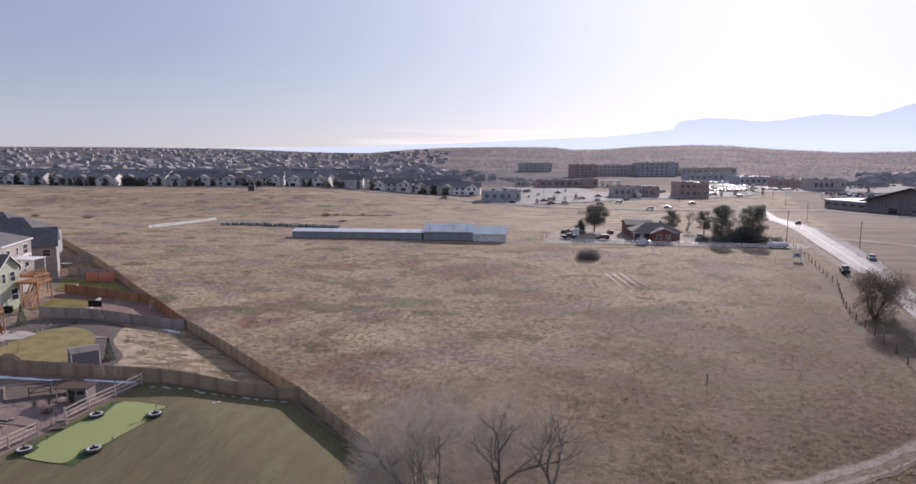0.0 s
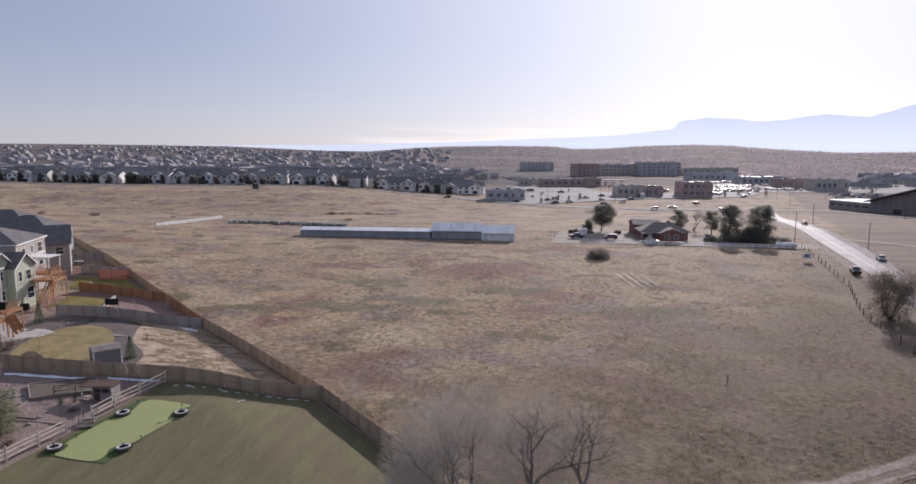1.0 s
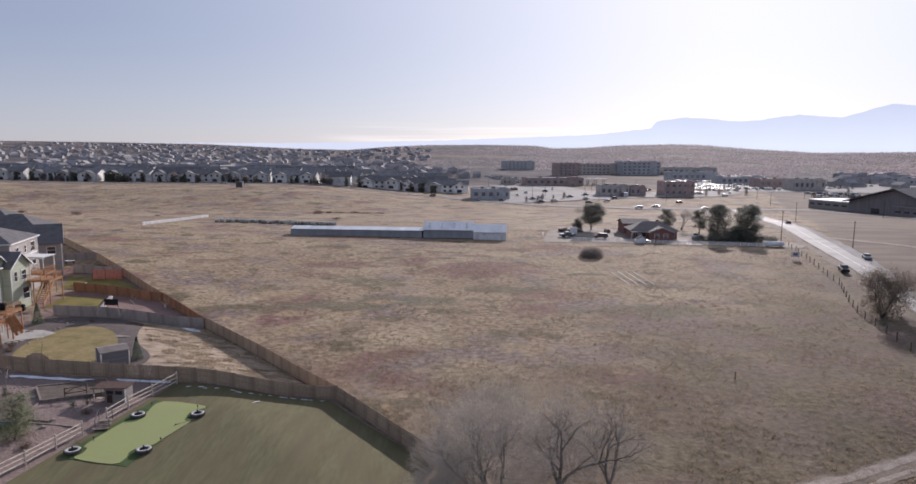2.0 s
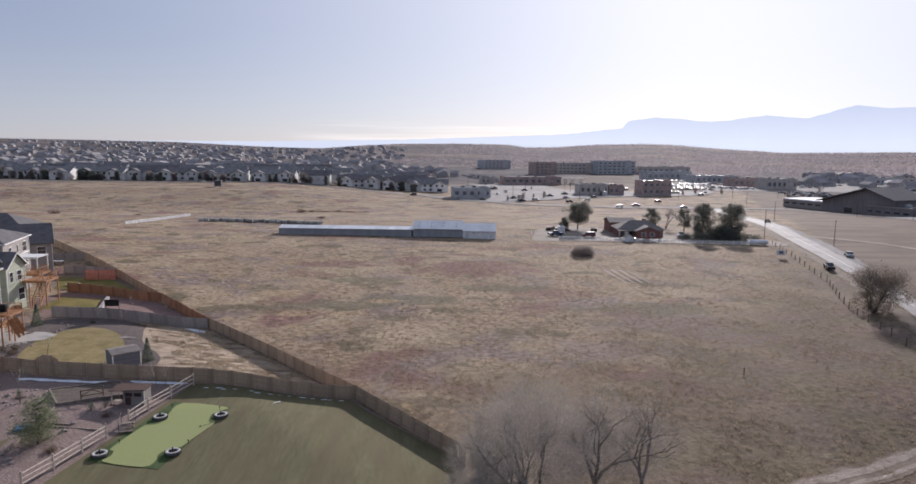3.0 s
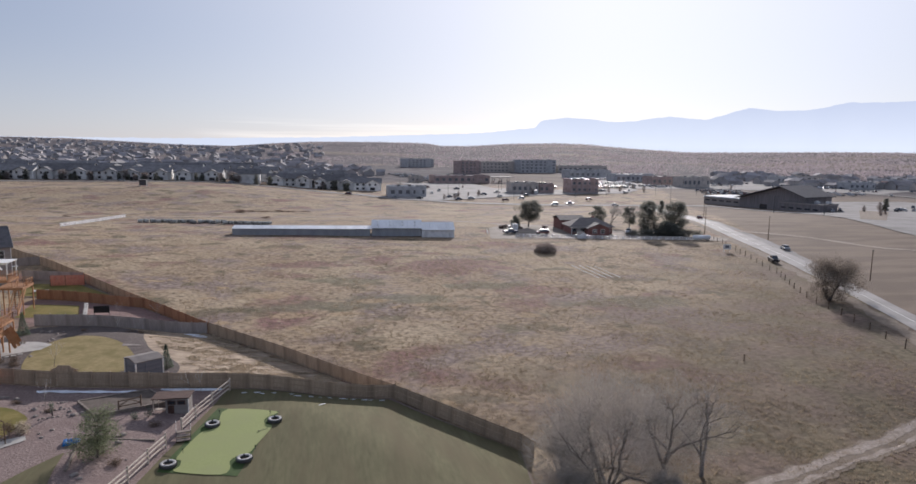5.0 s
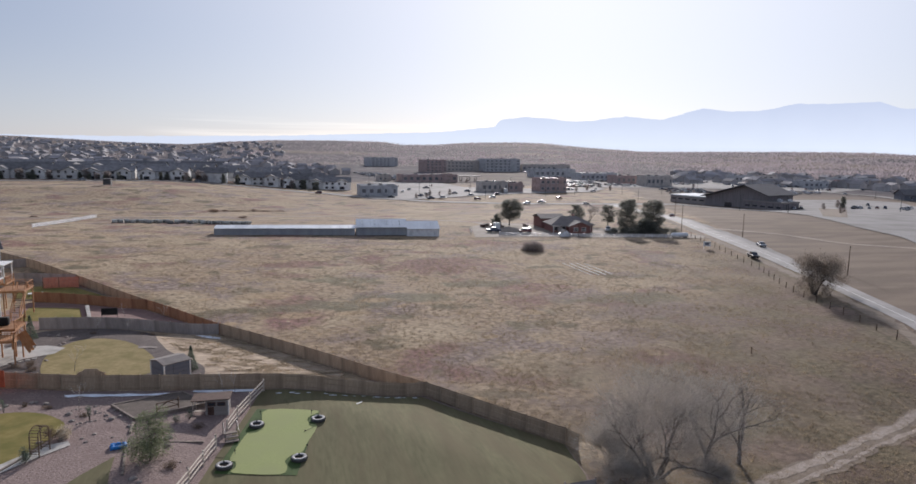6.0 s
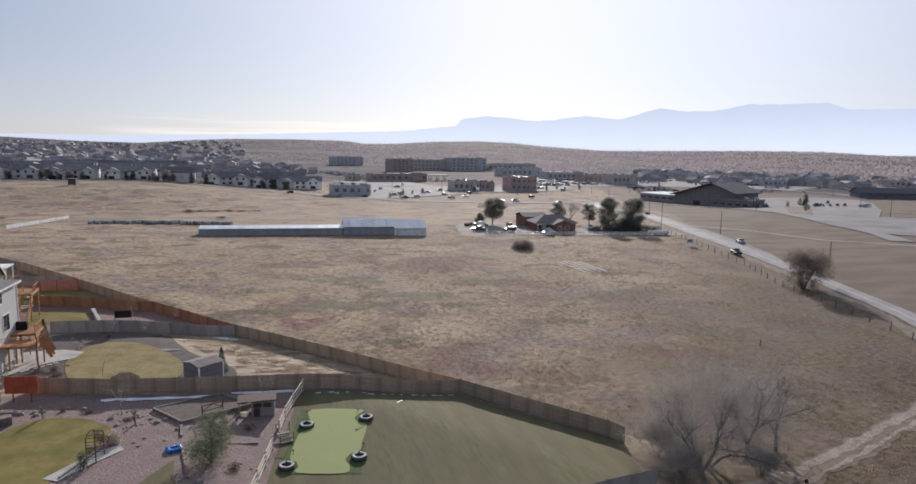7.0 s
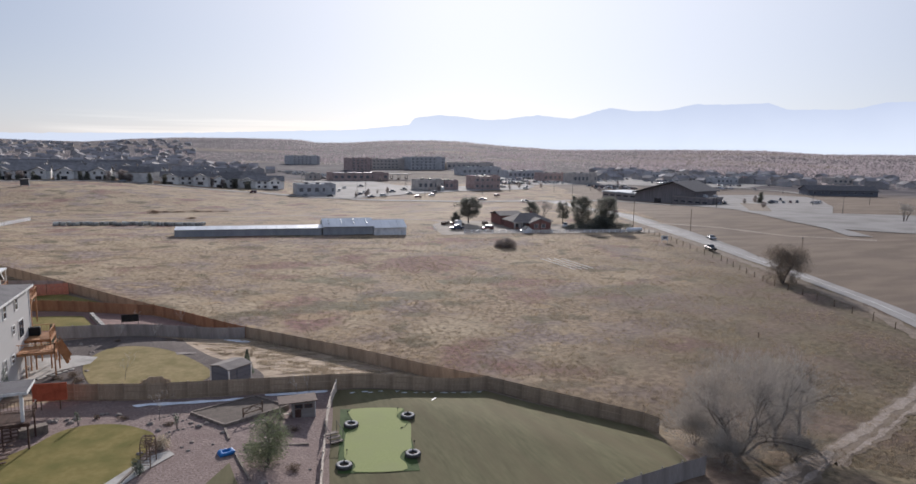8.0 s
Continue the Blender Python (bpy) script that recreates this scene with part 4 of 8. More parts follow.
def hip_roof(parent, material, w, d, eave, rise, over=0.5, ridge=None):
    """A hipped roof with its ridge along the longer side."""
    bm = bmesh.new()
    W, D = w / 2 + over, d / 2 + over
    rl = max(0.0, W - D) if ridge is None else ridge
    lo = [bm.verts.new((sx * W, sy * D, eave)) for sx, sy in ((-1, -1), (1, -1), (1, 1), (-1, 1))]
    eb = [bm.verts.new((sx * W, sy * D, eave - 0.2)) for sx, sy in ((-1, -1), (1, -1), (1, 1), (-1, 1))]
    a, b = bm.verts.new((-rl, 0, eave + rise)), bm.verts.new((rl, 0, eave + rise))
    for f in ((lo[0], lo[1], b, a), (lo[2], lo[3], a, b), (lo[1], lo[2], b), (lo[3], lo[0], a), eb[::-1]):
        bm.faces.new(f)
    for i in range(4):
        bm.faces.new((eb[i], eb[(i + 1) % 4], lo[(i + 1) % 4], lo[i]))
    bmesh.ops.recalc_face_normals(bm, faces=bm.faces)
    return part("roof", bm, material, parent)


# long poultry shed with a taller end
def long_shed():
    x0, y0, x1, y1 = -57, 229.5, 5, 223.8
    turn = math.degrees(math.atan2(y1 - y0, x1 - x0))
    L = math.hypot(x1 - x0, y1 - y0)
    ob = empty("long_shed", pose(x0, y0, land(-20, 226) - 0.1, 0, 0, turn), "very long low shed with pale metal roof and grey walls", "shed")
    part("wall", bm_of(lambda bm: prism(bm, [(0, 0), (7, 0), (7, 2.5), (3.5, 3.0), (0, 2.5)], 0, 45)), M_TINWALL, ob).matrix_basis = pose(45, 0, 0, 0, 0, 90)
    n = 15
    w = 46 / n
    for i in range(n):
        for s in (0, 1):
            q = part("roof_sheet", bm_of(lambda bm: plank(bm, (w * (i + 0.5), -0.5 if s == 0 else 7.5, 2.42), (w * (i + 0.5), 3.5, 3.12), w - 0.05, 0.08)), M_TIN, ob)
            q.location.z = random.uniform(0, 0.03)
    part("wall", bm_of(lambda bm: prism(bm, [(0, 0), (9, 0), (9, 3.0), (5, 4.9), (0, 2.9)], 0, L - 45.5)), M_TINWALL, ob).matrix_basis = pose(L, 0, 0, 0, 0, 90)
    n = 7
    w = (L - 45.2) / n
    for i in range(n):
        for a, b in (((-0.6, 2.75), (5, 5.0)), ((9.6, 2.8), (5, 5.0))):
            part("roof_sheet", bm_of(lambda bm: plank(bm, (45.4 + w * (i + 0.5), a[0], a[1]), (45.4 + w * (i + 0.5), b[0], b[1]), w - 0.05, 0.09)), M_TIN, ob)
    for i in range(4):
        for h in (0.3, 0.7):
            y = 5 * h
            part("roof_vent", bm_of(lambda bm: bar(bm, (47.5 + 4.2 * i, y, 2.9 + 2.1 * h), (47.5 + 4.2 * i, y, 3.2 + 2.1 * h), 0.3, 0.36, 8)), M_TIN, ob)
    for i in range(7):
        part("shutter", bm_of(lambda bm: box(bm, (3.5 + i * 6.2, -0.03, 1.5), (1.2, 0.06, 0.8))), M_TINWALL, ob)
    end = empty("store_shed", pose(4.9, 223.4, land(10, 222) - 0.05, 0, 0, turn + 1), "white boarded store shed with a pale metal roof", "shed")
    part("wall", bm_of(lambda bm: prism(bm, [(0, 0), (9, 0), (9, 2.8), (5, 4.5), (0, 2.7)], 0, 11)), M_WHITEWALL, end).matrix_basis = pose(11.2, -0.4, 0, 0, 0, 90)
    for i in range(4):
        for a, b in (((-1.0, 2.6), (4.6, 4.75)), ((9.1, 2.75), (4.6, 4.75))):
            part("roof_sheet", bm_of(lambda bm: plank(bm, (0.2 + 2.8 * (i + 0.5), a[0], a[1]), (0.2 + 2.8 * (i + 0.5), b[0], b[1]), 2.75, 0.09)), M_TIN, end)
    part("door", bm_of(lambda bm: box(bm, (8.2, -0.44, 1.1), (2.2, 0.06, 2.2))), M_WHITEWALL, end)


long_shed()


def cottage():
    ob = empty("cottage", pose(68.4, 233, land(66, 230), 0, 0, -4), "low dark red brick cottage with a brown hipped roof", "house")
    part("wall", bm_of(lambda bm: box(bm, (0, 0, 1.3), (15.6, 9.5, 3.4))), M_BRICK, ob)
    r = hip_roof(ob, M_ROOF_BROWN, 15.6, 9.5, 2.9, 2.7, 0.7)
    part("chimney", bm_of(lambda bm: box(bm, (2.5, 2, 5.2), (0.9, 0.7, 1.6), bevel=0.04)), M_BRICK, r)
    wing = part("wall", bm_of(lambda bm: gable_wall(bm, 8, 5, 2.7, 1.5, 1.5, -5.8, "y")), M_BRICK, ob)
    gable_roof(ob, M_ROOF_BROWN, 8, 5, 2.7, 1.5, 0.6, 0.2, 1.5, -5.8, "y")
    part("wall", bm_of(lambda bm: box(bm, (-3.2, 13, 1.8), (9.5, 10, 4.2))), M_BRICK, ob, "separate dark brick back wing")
    h = gable_roof(ob, M_ROOF_BROWN, 9.5, 10, 3.8, 1.2, 0.5, 0.2, -3.2, 13, "x")
    for x in (-6.5, -3.5, 6.2):
        window(ob, x, 1.5, 1.5, 1.2, -4.76)
    for x in (0, 3):
        window(ob, x, 1.5, 1.4, 1.2, -8.31)
    part("door", bm_of(lambda bm: box(bm, (-5.0, -4.78, 1.05), (1.0, 0.08, 2.1))), M_TRIM, ob)
    part("bargeboard", bm_of(lambda bm: [plank(bm, (1.5 + s * 4.6, -8.95, 2.55), (1.5, -8.95, 4.28), .06, .28) for s in (-1, 1)]), M_SIDING_TAUPE, ob, "pale gable bargeboard")
    part("fascia", bm_of(lambda bm: box(bm, (0, -5.48, 2.8), (17.0, .06, .24))), M_SIDING_TAUPE, ob)
    part("porch_roof", bm_of(lambda bm: box(bm, (-5.3, -6.2, 2.6), (6.5, 3.0, 0.15))), M_ROOF_BROWN, ob)
    for x in (-8.2, -5.2, -2.4):
        part("porch_post", bm_of(lambda bm: box(bm, (x, -7.4, 1.25), (0.16, 0.16, 2.6))), M_TRIM, ob)


cottage()


def dwelling(name, m, label, wall, roof, w, d, eave, rise, ridge="x", hip=False, windows=(), sides=(), doors=()):
    ob = empty(name, m, label, "house", "neighbouring houses")
    if hip:
        part("wall", bm_of(lambda bm: box(bm, (0, 0, (eave - 1) / 2), (w, d, eave + 1))), wall, ob)
        hip_roof(ob, roof, w, d, eave, rise, 0.45)
    else:
        part("wall", bm_of(lambda bm: gable_wall(bm, w, d, eave, rise, 0, 0, ridge)), wall, ob)
        gable_roof(ob, roof, w, d, eave + 0.02, rise, 0.45, 0.2, 0, 0, ridge)
    for x, z, ww, h in windows:
        window(ob, x, z, ww, h, -d / 2)
    for y, z, ww, h in sides:
        side_window(ob, y, z, ww, h, w / 2)
    for s in (-1, 1):
        part("corner_trim", bm_of(lambda bm: box(bm, (w / 2, s * d / 2, eave / 2 - 0.3), (0.14, 0.14, eave))), M_TRIM, ob)
    return ob


# light grey house with a stained deck
H1 = dwelling("grey_house", pose(-80.4, 88.9, 3.0, 0, 0, -4.5), "light grey two storey house with a dark shingle roof", M_SIDING, M_ROOF, 14, 24, 9.5, 2.6, "y", True,
              sides=((6.95, 8.3, 1.0, 1.4), (2.9, 8.2, 1.0, 1.4), (5.5, 5.5, 0.8, 0.95), (-2.0, 8.2, 1.2, 1.3), (4.6, 2.3, 1.1, 0.9), (1.9, 2.3, 1.0, 1.3), (-5, 5.4, 1.6, 1.3)))
part("fascia", bm_of(lambda bm: [box(bm, (7.47, 0, 9.38), (0.06, 24.9, 0.24)), box(bm, (0, 12.47, 9.38), (14.9, 0.06, 0.24))]), M_TRIM, H1)
part("sliding_door", bm_of(lambda bm: box(bm, (7.03, 8.2, 5.0), (0.06, 2.0, 2.2))), M_TRIM, H1)
for dy in (-.45, .45):
    part("sliding_door_glass", bm_of(lambda bm: box(bm, (7.06, 8.2 + dy, 5.0), (0.04, 0.78, 1.95))), M_GLASS, H1)
H2 = dwelling("green_house", pose(-85.9, 117.3, 3.2, 0, 0, 0), "pale sage green house with steep gables and white trim", M_SIDING_GREEN, M_ROOF, 12.4, 5.4, 6.75, 2.1, "x",
              sides=((0.9, 4.9, 1.3, 1.6), (-1.4, 4.9, 0.9, 1.6), (1.2, 1.6, 1.8, 2.0)))
part("bargeboard", bm_of(lambda bm: [plank(bm, (6.68, s * 3.15, 6.42), (6.68, 0, 8.86), 0.06, 0.22) for s in (-1, 1)]), M_TRIM, H2)
part("wing", bm_of(lambda bm: gable_wall(bm, 11, 5.2, 7.4, 2.1, -0.7, -4.4, "x", -1)), M_SIDING_GREEN, H2)
gable_roof(H2, M_ROOF, 11, 5.2, 7.42, 2.1, 0.45, 0.2, -0.7, -4.4, "x", "wing_roof")
part("wing_trim", bm_of(lambda bm: [plank(bm, (5.28, -4.4 + s * 3.05, 7.08), (5.28, -4.4, 9.5), 0.06, 0.22) for s in (-1, 1)]), M_TRIM, H2)
side_window(H2, -4.4, 5.4, 1.2, 1.6, 4.8)
side_window(H2, -4.4, 2.0, 1.6, 1.6, 4.8)
H3 = dwelling("taupe_house", pose(-92.2, 128.6, 3.2, 0, 0, 12), "taupe two storey house with white window frames", M_SIDING_TAUPE, M_ROOF, 12, 13.6, 9.5, 2.8, "x", True,
              sides=((4.2, 7.6, 2.2, 1.8), (0.4, 7.6, 0.9, 1.3), (-3.5, 7.6, 1.2, 1.4), (4.4, 4.9, 2.0, 1.9), (0.5, 4.8, 1.8, 2.0), (-3.5, 4.8, 1.4, 1.5)), windows=((3.5, 7.6, 1.2, 1.4),))
part("fascia", bm_of(lambda bm: [box(bm, (6.47, 0, 9.38), (0.06, 14.5, 0.24)), box(bm, (0, 7.27, 9.38), (12.9, 0.06, 0.24)), box(bm, (0, -7.27, 9.38), (12.9, 0.06, 0.24))]), M_TRIM, H3)
part("belly_band", bm_of(lambda bm: box(bm, (6.03, 0, 6.3), (0.05, 13.6, 0.26))), M_TRIM, H3)
H4 = dwelling("slate_house", pose(-97.6, 147.5, 3.2, 0, 0, 28.6), "slate grey house with a steep dark shingle roof", M_SIDING_TAUPE, M_ROOF, 15, 11.4, 6.6, 3.3, "x", False,
              windows=((5.6, 5.0, 1.5, 1.5), (1.0, 4.6, 1.2, 1.3)))
part("bargeboard", bm_of(lambda bm: [plank(bm, (7.98, s * 6.15, 6.28), (7.98, 0, 9.82), 0.05, 0.2) for s in (-1, 1)]), M_TRIM, H4)
H5 = dwelling("roofed_house", pose(-112, 170, 3.6, 0, 0, 5), "two storey house with a dark hipped roof", M_SIDING, M_ROOF, 15, 12, 6.5, 3.4, "x", True)
H6 = dwelling("roofed_house", pose(-128, 186, 3.6, 0, 0, 5), "two storey house with a dark hipped roof", M_SIDING_TAUPE, M_ROOF, 15, 12, 6.5, 3.4, "x", True)


def shed():
    ob = empty("garden_shed", pose(-49.75, 86.5, land(-49.8, 86.8) + 0.03, 0, 0, 37), "slate blue garden shed with a grey gable roof and white corners", "shed")
    part("wall", bm_of(lambda bm: gable_wall(bm, 3.3, 3.1, 2.15, 0.3, 0, 0, "x", -0.2)), M_SIDING_BLUE, ob)
    gable_roof(ob, M_ROOF_BROWN, 3.3, 3.1, 2.17, 0.3, 0.14, 0.09, 0, 0, "x")
    for sx in (-1, 1):
        for sy in (-1, 1):
            part("corner_trim", bm_of(lambda bm: box(bm, (sx * 1.65, sy * 1.55, 1.05), (0.14, 0.14, 2.2))), M_TRIM, ob)
    door = part("door", bm_of(lambda bm: box(bm, (0.2, -1.58, 1.0), (1.4, 0.06, 1.9))), M_SIDING_BLUE, ob)
    part("handle", bm_of(lambda bm: box(bm, (0.75, -1.63, 1.0), (0.04, 0.05, 0.16))), M_METAL, door)


shed()
drape("pavement", [(-56.0, 100.6), (-53.4, 100.0), (-53.4, 99.3), (-55.8, 99.4)], 0.13, M_STONE, "short pale flagstone path beside a lawn", "path", 0.8)


# ---- trees ----
def tubes(segs, sides=4):
    """Tapered tubes for (a, b, radius a, radius b), as vertices and faces."""
    verts, faces = [], []
    for a, b, r0, r1 in segs:
        d = (b - a).normalized()
        u = d.orthogonal().normalized()
        w = d.cross(u)
        k = len(verts)
        for p, r in ((a, r0), (b, r1)):
            for i in range(sides):
                t = 2 * math.pi * i / sides
                verts.append(p + (u * math.cos(t) + w * math.sin(t)) * r)
        for i in range(sides):
            j = (i + 1) % sides
            faces.append((k + i, k + j, k + sides + j, k + sides + i))
    return verts, faces


def branching(rng, start, way, length, radius, depth, spread, up, segs, tips, min_r=0.006, kids=(2, 3)):
    """Limbs that fork into thinner ones."""
    p, d, r = Vector(start), Vector(way).normalized(), radius
    n = 3
    for i in range(n):
        d = (d + Vector((rng.gauss(0, .13), rng.gauss(0, .13), rng.gauss(0.04, .1) + up * 0.06))).normalized()
        q = p + d * (length / n)
        r1 = max(min_r, r * 0.84)
        segs[depth].append((p, q, r, r1))
        if depth > 0 and i > 0 and rng.random() < 0.55:
            s = (d + Vector((rng.gauss(0, spread), rng.gauss(0, spread), rng.gauss(0.1, spread * .6)))).normalized()
            branching(rng, q, s, length * rng.uniform(.5, .75), r1 * 0.6, depth - 1, spread, up, segs, tips, min_r, kids)
        p, r = q, r1
    if depth > 0:
        for _ in range(rng.randint(*kids)):
            s = (d + Vector((rng.gauss(0, spread), rng.gauss(0, spread), rng.gauss(0.12, spread * .6)))).normalized()
            branching(rng, p, s, length * rng.uniform(.6, .85), r * 0.68, depth - 1, spread, up, segs, tips, min_r, kids)
    else:
        tips.append((p, d))


def bare_tree(x, y, height, seed, label, depth=5, stems=2, spread=0.5, twigs=3, group="bare trees", twig_len=0.55, haze=0, ball=None, girth=1.0, bark=None):
    rng = random.Random(seed)
    segs, tips = {k: [] for k in range(depth + 1)}, []
    for s in range(stems):
        lean = Vector((rng.gauss(0, .34), rng.gauss(0, .34), 1))
        branching(rng, (rng.gauss(0, .12), rng.gauss(0, .12), -0.2), lean, height * 0.26, girth * 0.03 * height / math.sqrt(stems), depth, spread, 1.0, segs, tips)
    top = empty("bare_tree", pose(x, y, land(x, y)), label, "tree", group)
    big, small = [], []
    for k in segs:
        (big if k > 1 else small).extend(segs[k])
    v, f = tubes(big, 6)
    soup("trunk", v, f, bark or M_BARK, top, smooth=True)
    for p, d in tips:
        for _ in range(twigs):
            s = (d + Vector((rng.gauss(0, .6), rng.gauss(0, .6), rng.gauss(0.1, .5)))).normalized()
            q = p + s * rng.uniform(.4, 1.0) * twig_len
            small.append((p, q, 0.005, 0.002))
            s2 = (s + Vector((rng.gauss(0, .5), rng.gauss(0, .5), rng.gauss(0, .4)))).normalized()
            m = p.lerp(q, rng.uniform(.4, .9))
            small.append((m, m + s2 * rng.uniform(.3, .7) * twig_len, 0.004, 0.0015))
    if haze:
        pts = [q for k in segs if k <= 3 for (_, q, _, _) in segs[k]]
        for _ in range(haze):
            p = rng.choice(pts) + Vector((rng.gauss(0, .75), rng.gauss(0, .75), rng.gauss(0, .75)))
            if p.z < .1:
                continue
            s = Vector((p.x * .25 + rng.gauss(0, .5), p.y * .25 + rng.gauss(0, .5), rng.gauss(.55, .5))).normalized()
            small.append((p, p + s * rng.uniform(.25, .7), 0.0045, 0.0015))
    if ball:
        # sprays of twigs all through a rounded, lumpy crown
        rad, zc, many = ball
        for _ in range(many // 5):
            d = Vector((rng.gauss(0, 1), rng.gauss(0, 1), rng.gauss(0, 1))).normalized() * (rng.random() ** .4)
            lump = 1 + .30 * noise.noise(d * 2.1 + Vector((seed, 0, 0)))
            c = Vector((d.x * rad * lump, d.y * rad * lump, zc + d.z * zc * lump * .95))
            way_out = Vector((d.x, d.y, d.z + .6)).normalized()
            for _ in range(5):
                p = c + Vector((rng.gauss(0, .16), rng.gauss(0, .16), rng.gauss(0, .16)))
                if p.z < .05:
                    continue
                s = (way_out + Vector((rng.gauss(0, .4), rng.gauss(0, .4), rng.gauss(0, .35)))).normalized()
                q = p + s * rng.uniform(.35, .95)
                small.append((p, q, 0.0055, 0.0015))
                m = p.lerp(q, .5)
                small.append((m, m + (s + Vector((rng.gauss(0, .6), rng.gauss(0, .6), rng.gauss(0, .4)))).normalized() * .3, 0.004, 0.0015))
    v, f = tubes(small, 3)
    soup("crown", v, f, M_TWIG, top)
    return top


def limbed_tree(x, y, seed, label, limbs, crown, group, bark=None, many=9000):
    """A bare tree with thick, gnarled limbs that fork and show through a pale haze of twigs.
    limbs: count, length, radius; crown: radius, half height, middle height."""
    rng = random.Random(seed)
    top = empty("bare_tree", pose(x, y, land(x, y)), label, "tree", group)
    count, length, radius = limbs
    rad, tall, mid = crown
    wood, small = [], []

    def grow(p, d, ln, r, level):
        k = 4
        for i in range(k):
            d = (d + Vector((rng.gauss(0, .2), rng.gauss(0, .2), rng.gauss(.03, .14)))).normalized()
            q = p + d * ln / k
            wood.append((p, q, r, r * .86))
            r *= .86
            p = q
            if level and i and rng.random() < .75:
                side = (d + Vector((rng.gauss(0, .75), rng.gauss(0, .75), rng.gauss(.15, .4)))).normalized()
                grow(p, side, ln * rng.uniform(.4, .65), r * .6, level - 1)
        if level:
            for _ in range(2):
                side = (d + Vector((rng.gauss(0, .5), rng.gauss(0, .5), rng.gauss(.1, .35)))).normalized()
                grow(p, side, ln * rng.uniform(.5, .72), r * .75, level - 1)
        else:
            for _ in range(4):
                s = (d + Vector((rng.gauss(0, .6), rng.gauss(0, .6), rng.gauss(.15, .5)))).normalized()
                small.append((p, p + s * rng.uniform(.3, .9), .008, .002))

    base = Vector((0, 0, -.2))
    fork = Vector((rng.gauss(0, .15), rng.gauss(0, .15), length * .42))
    if count < 5:
        wood.append((base, fork, radius * 1.5, radius * 1.2))
    for i in range(count):
        a = 2 * math.pi * (i + rng.uniform(-.25, .25)) / count
        lean = rng.uniform(.3, .75)
        start = fork if count < 5 else Vector((math.cos(a) * .5, math.sin(a) * .5, -.2))
        grow(start, Vector((math.cos(a) * lean, math.sin(a) * lean, 1)).normalized(), length, radius, 3)
    v, f = tubes(wood, 5)
    soup("trunk", v, f, bark or M_BARK, top, smooth=True)
    for _ in range(many // 4):
        d = Vector((rng.gauss(0, 1), rng.gauss(0, 1), rng.gauss(0, 1))).normalized() * (rng.random() ** .38)
        lump = 1 + .32 * noise.noise(d * 1.8 + Vector((seed, 3, 0)))
        c = Vector((d.x * rad * lump, d.y * rad * lump, mid + d.z * tall * lump))
        out = Vector((d.x, d.y, d.z + .5)).normalized()
        for _ in range(4):
            p = c + Vector((rng.gauss(0, .2), rng.gauss(0, .2), rng.gauss(0, .2)))
            if p.z < .05:
                continue
            s = (out + Vector((rng.gauss(0, .4), rng.gauss(0, .4), rng.gauss(0, .35)))).normalized()
            q = p + s * rng.uniform(.35, 1.0)
            small.append((p, q, 0.0055, 0.0015))
            m = p.lerp(q, .5)
            small.append((m, m + (s + Vector((rng.gauss(0, .6), rng.gauss(0, .6), rng.gauss(0, .4)))).normalized() * .32, 0.004, 0.0015))
    v, f = tubes(small, 3)
    soup("crown", v, f, M_TWIG, top)


TG = "bare trees by the fence"
M_BARK_PALE = mat("pale weathered bark", (0.17, 0.15, 0.135), (0.27, 0.24, 0.22), 0.5, 0.8, 0.6, (0.12, 0.10, 0.09), stretch=(1, 1, 0.25), spec=0.4)
limbed_tree(-2.8, 53.8, 3, "broad bare tree with dark limbs in a haze of fine twigs", (6, 3.9, .19), (5.9, 4.9, 5.6), TG, None, 18000)
limbed_tree(3.9, 55.2, 12, "tall bare tree with upright dark limbs", (3, 4.4, .2), (3.4, 4.8, 5.4), TG, None, 7000)
limbed_tree(8.2, 56.0, 21, "slender bare tree with pale shining limbs", (3, 3.7, .17), (2.8, 3.2, 4.6), TG, M_BARK_PALE, 1700)
bare_tree(-6.2, 56.4, 4.6, 8, "low spreading bare thicket with fine twigs beside the fence", depth=4, stems=6, spread=0.65, twigs=2, group=TG, haze=700, ball=(3.4, 2.4, 4200))
bare_tree(-6.8, 51.6, 3.8, 29, "low bare thicket of fine grey twigs", depth=4, stems=7, spread=0.75, twigs=3, group=TG, haze=700, ball=(3.2, 1.8, 3200))
bare_tree(1.2, 50.6, 3.6, 30, "low bare thicket of fine grey twigs", depth=4, stems=7, spread=0.75, twigs=3, group=TG, haze=300, ball=(3.4, 1.6, 1500))


def leaf_cloud(rng, clusters, count, size, flat=0.5):
    """Small ragged leaf clumps scattered through ball-shaped clusters."""
    verts, faces = [], []
    for (cx, cy, cz, r) in clusters:
        for _ in range(int(count * r * r)):
            d = Vector((rng.gauss(0, 1), rng.gauss(0, 1), rng.gauss(0, 1))).normalized() * r * rng.uniform(.45, 1.05)
            p = Vector((cx, cy, cz)) + Vector((d.x, d.y, d.z * .75))
            k = len(verts)
            for _ in range(4):
                verts.append(p + Vector((rng.uniform(-1, 1), rng.uniform(-1, 1), rng.uniform(-flat, flat))) * size)
            faces += [(k, k + 1, k + 2), (k, k + 2, k + 3)]
    return verts, faces


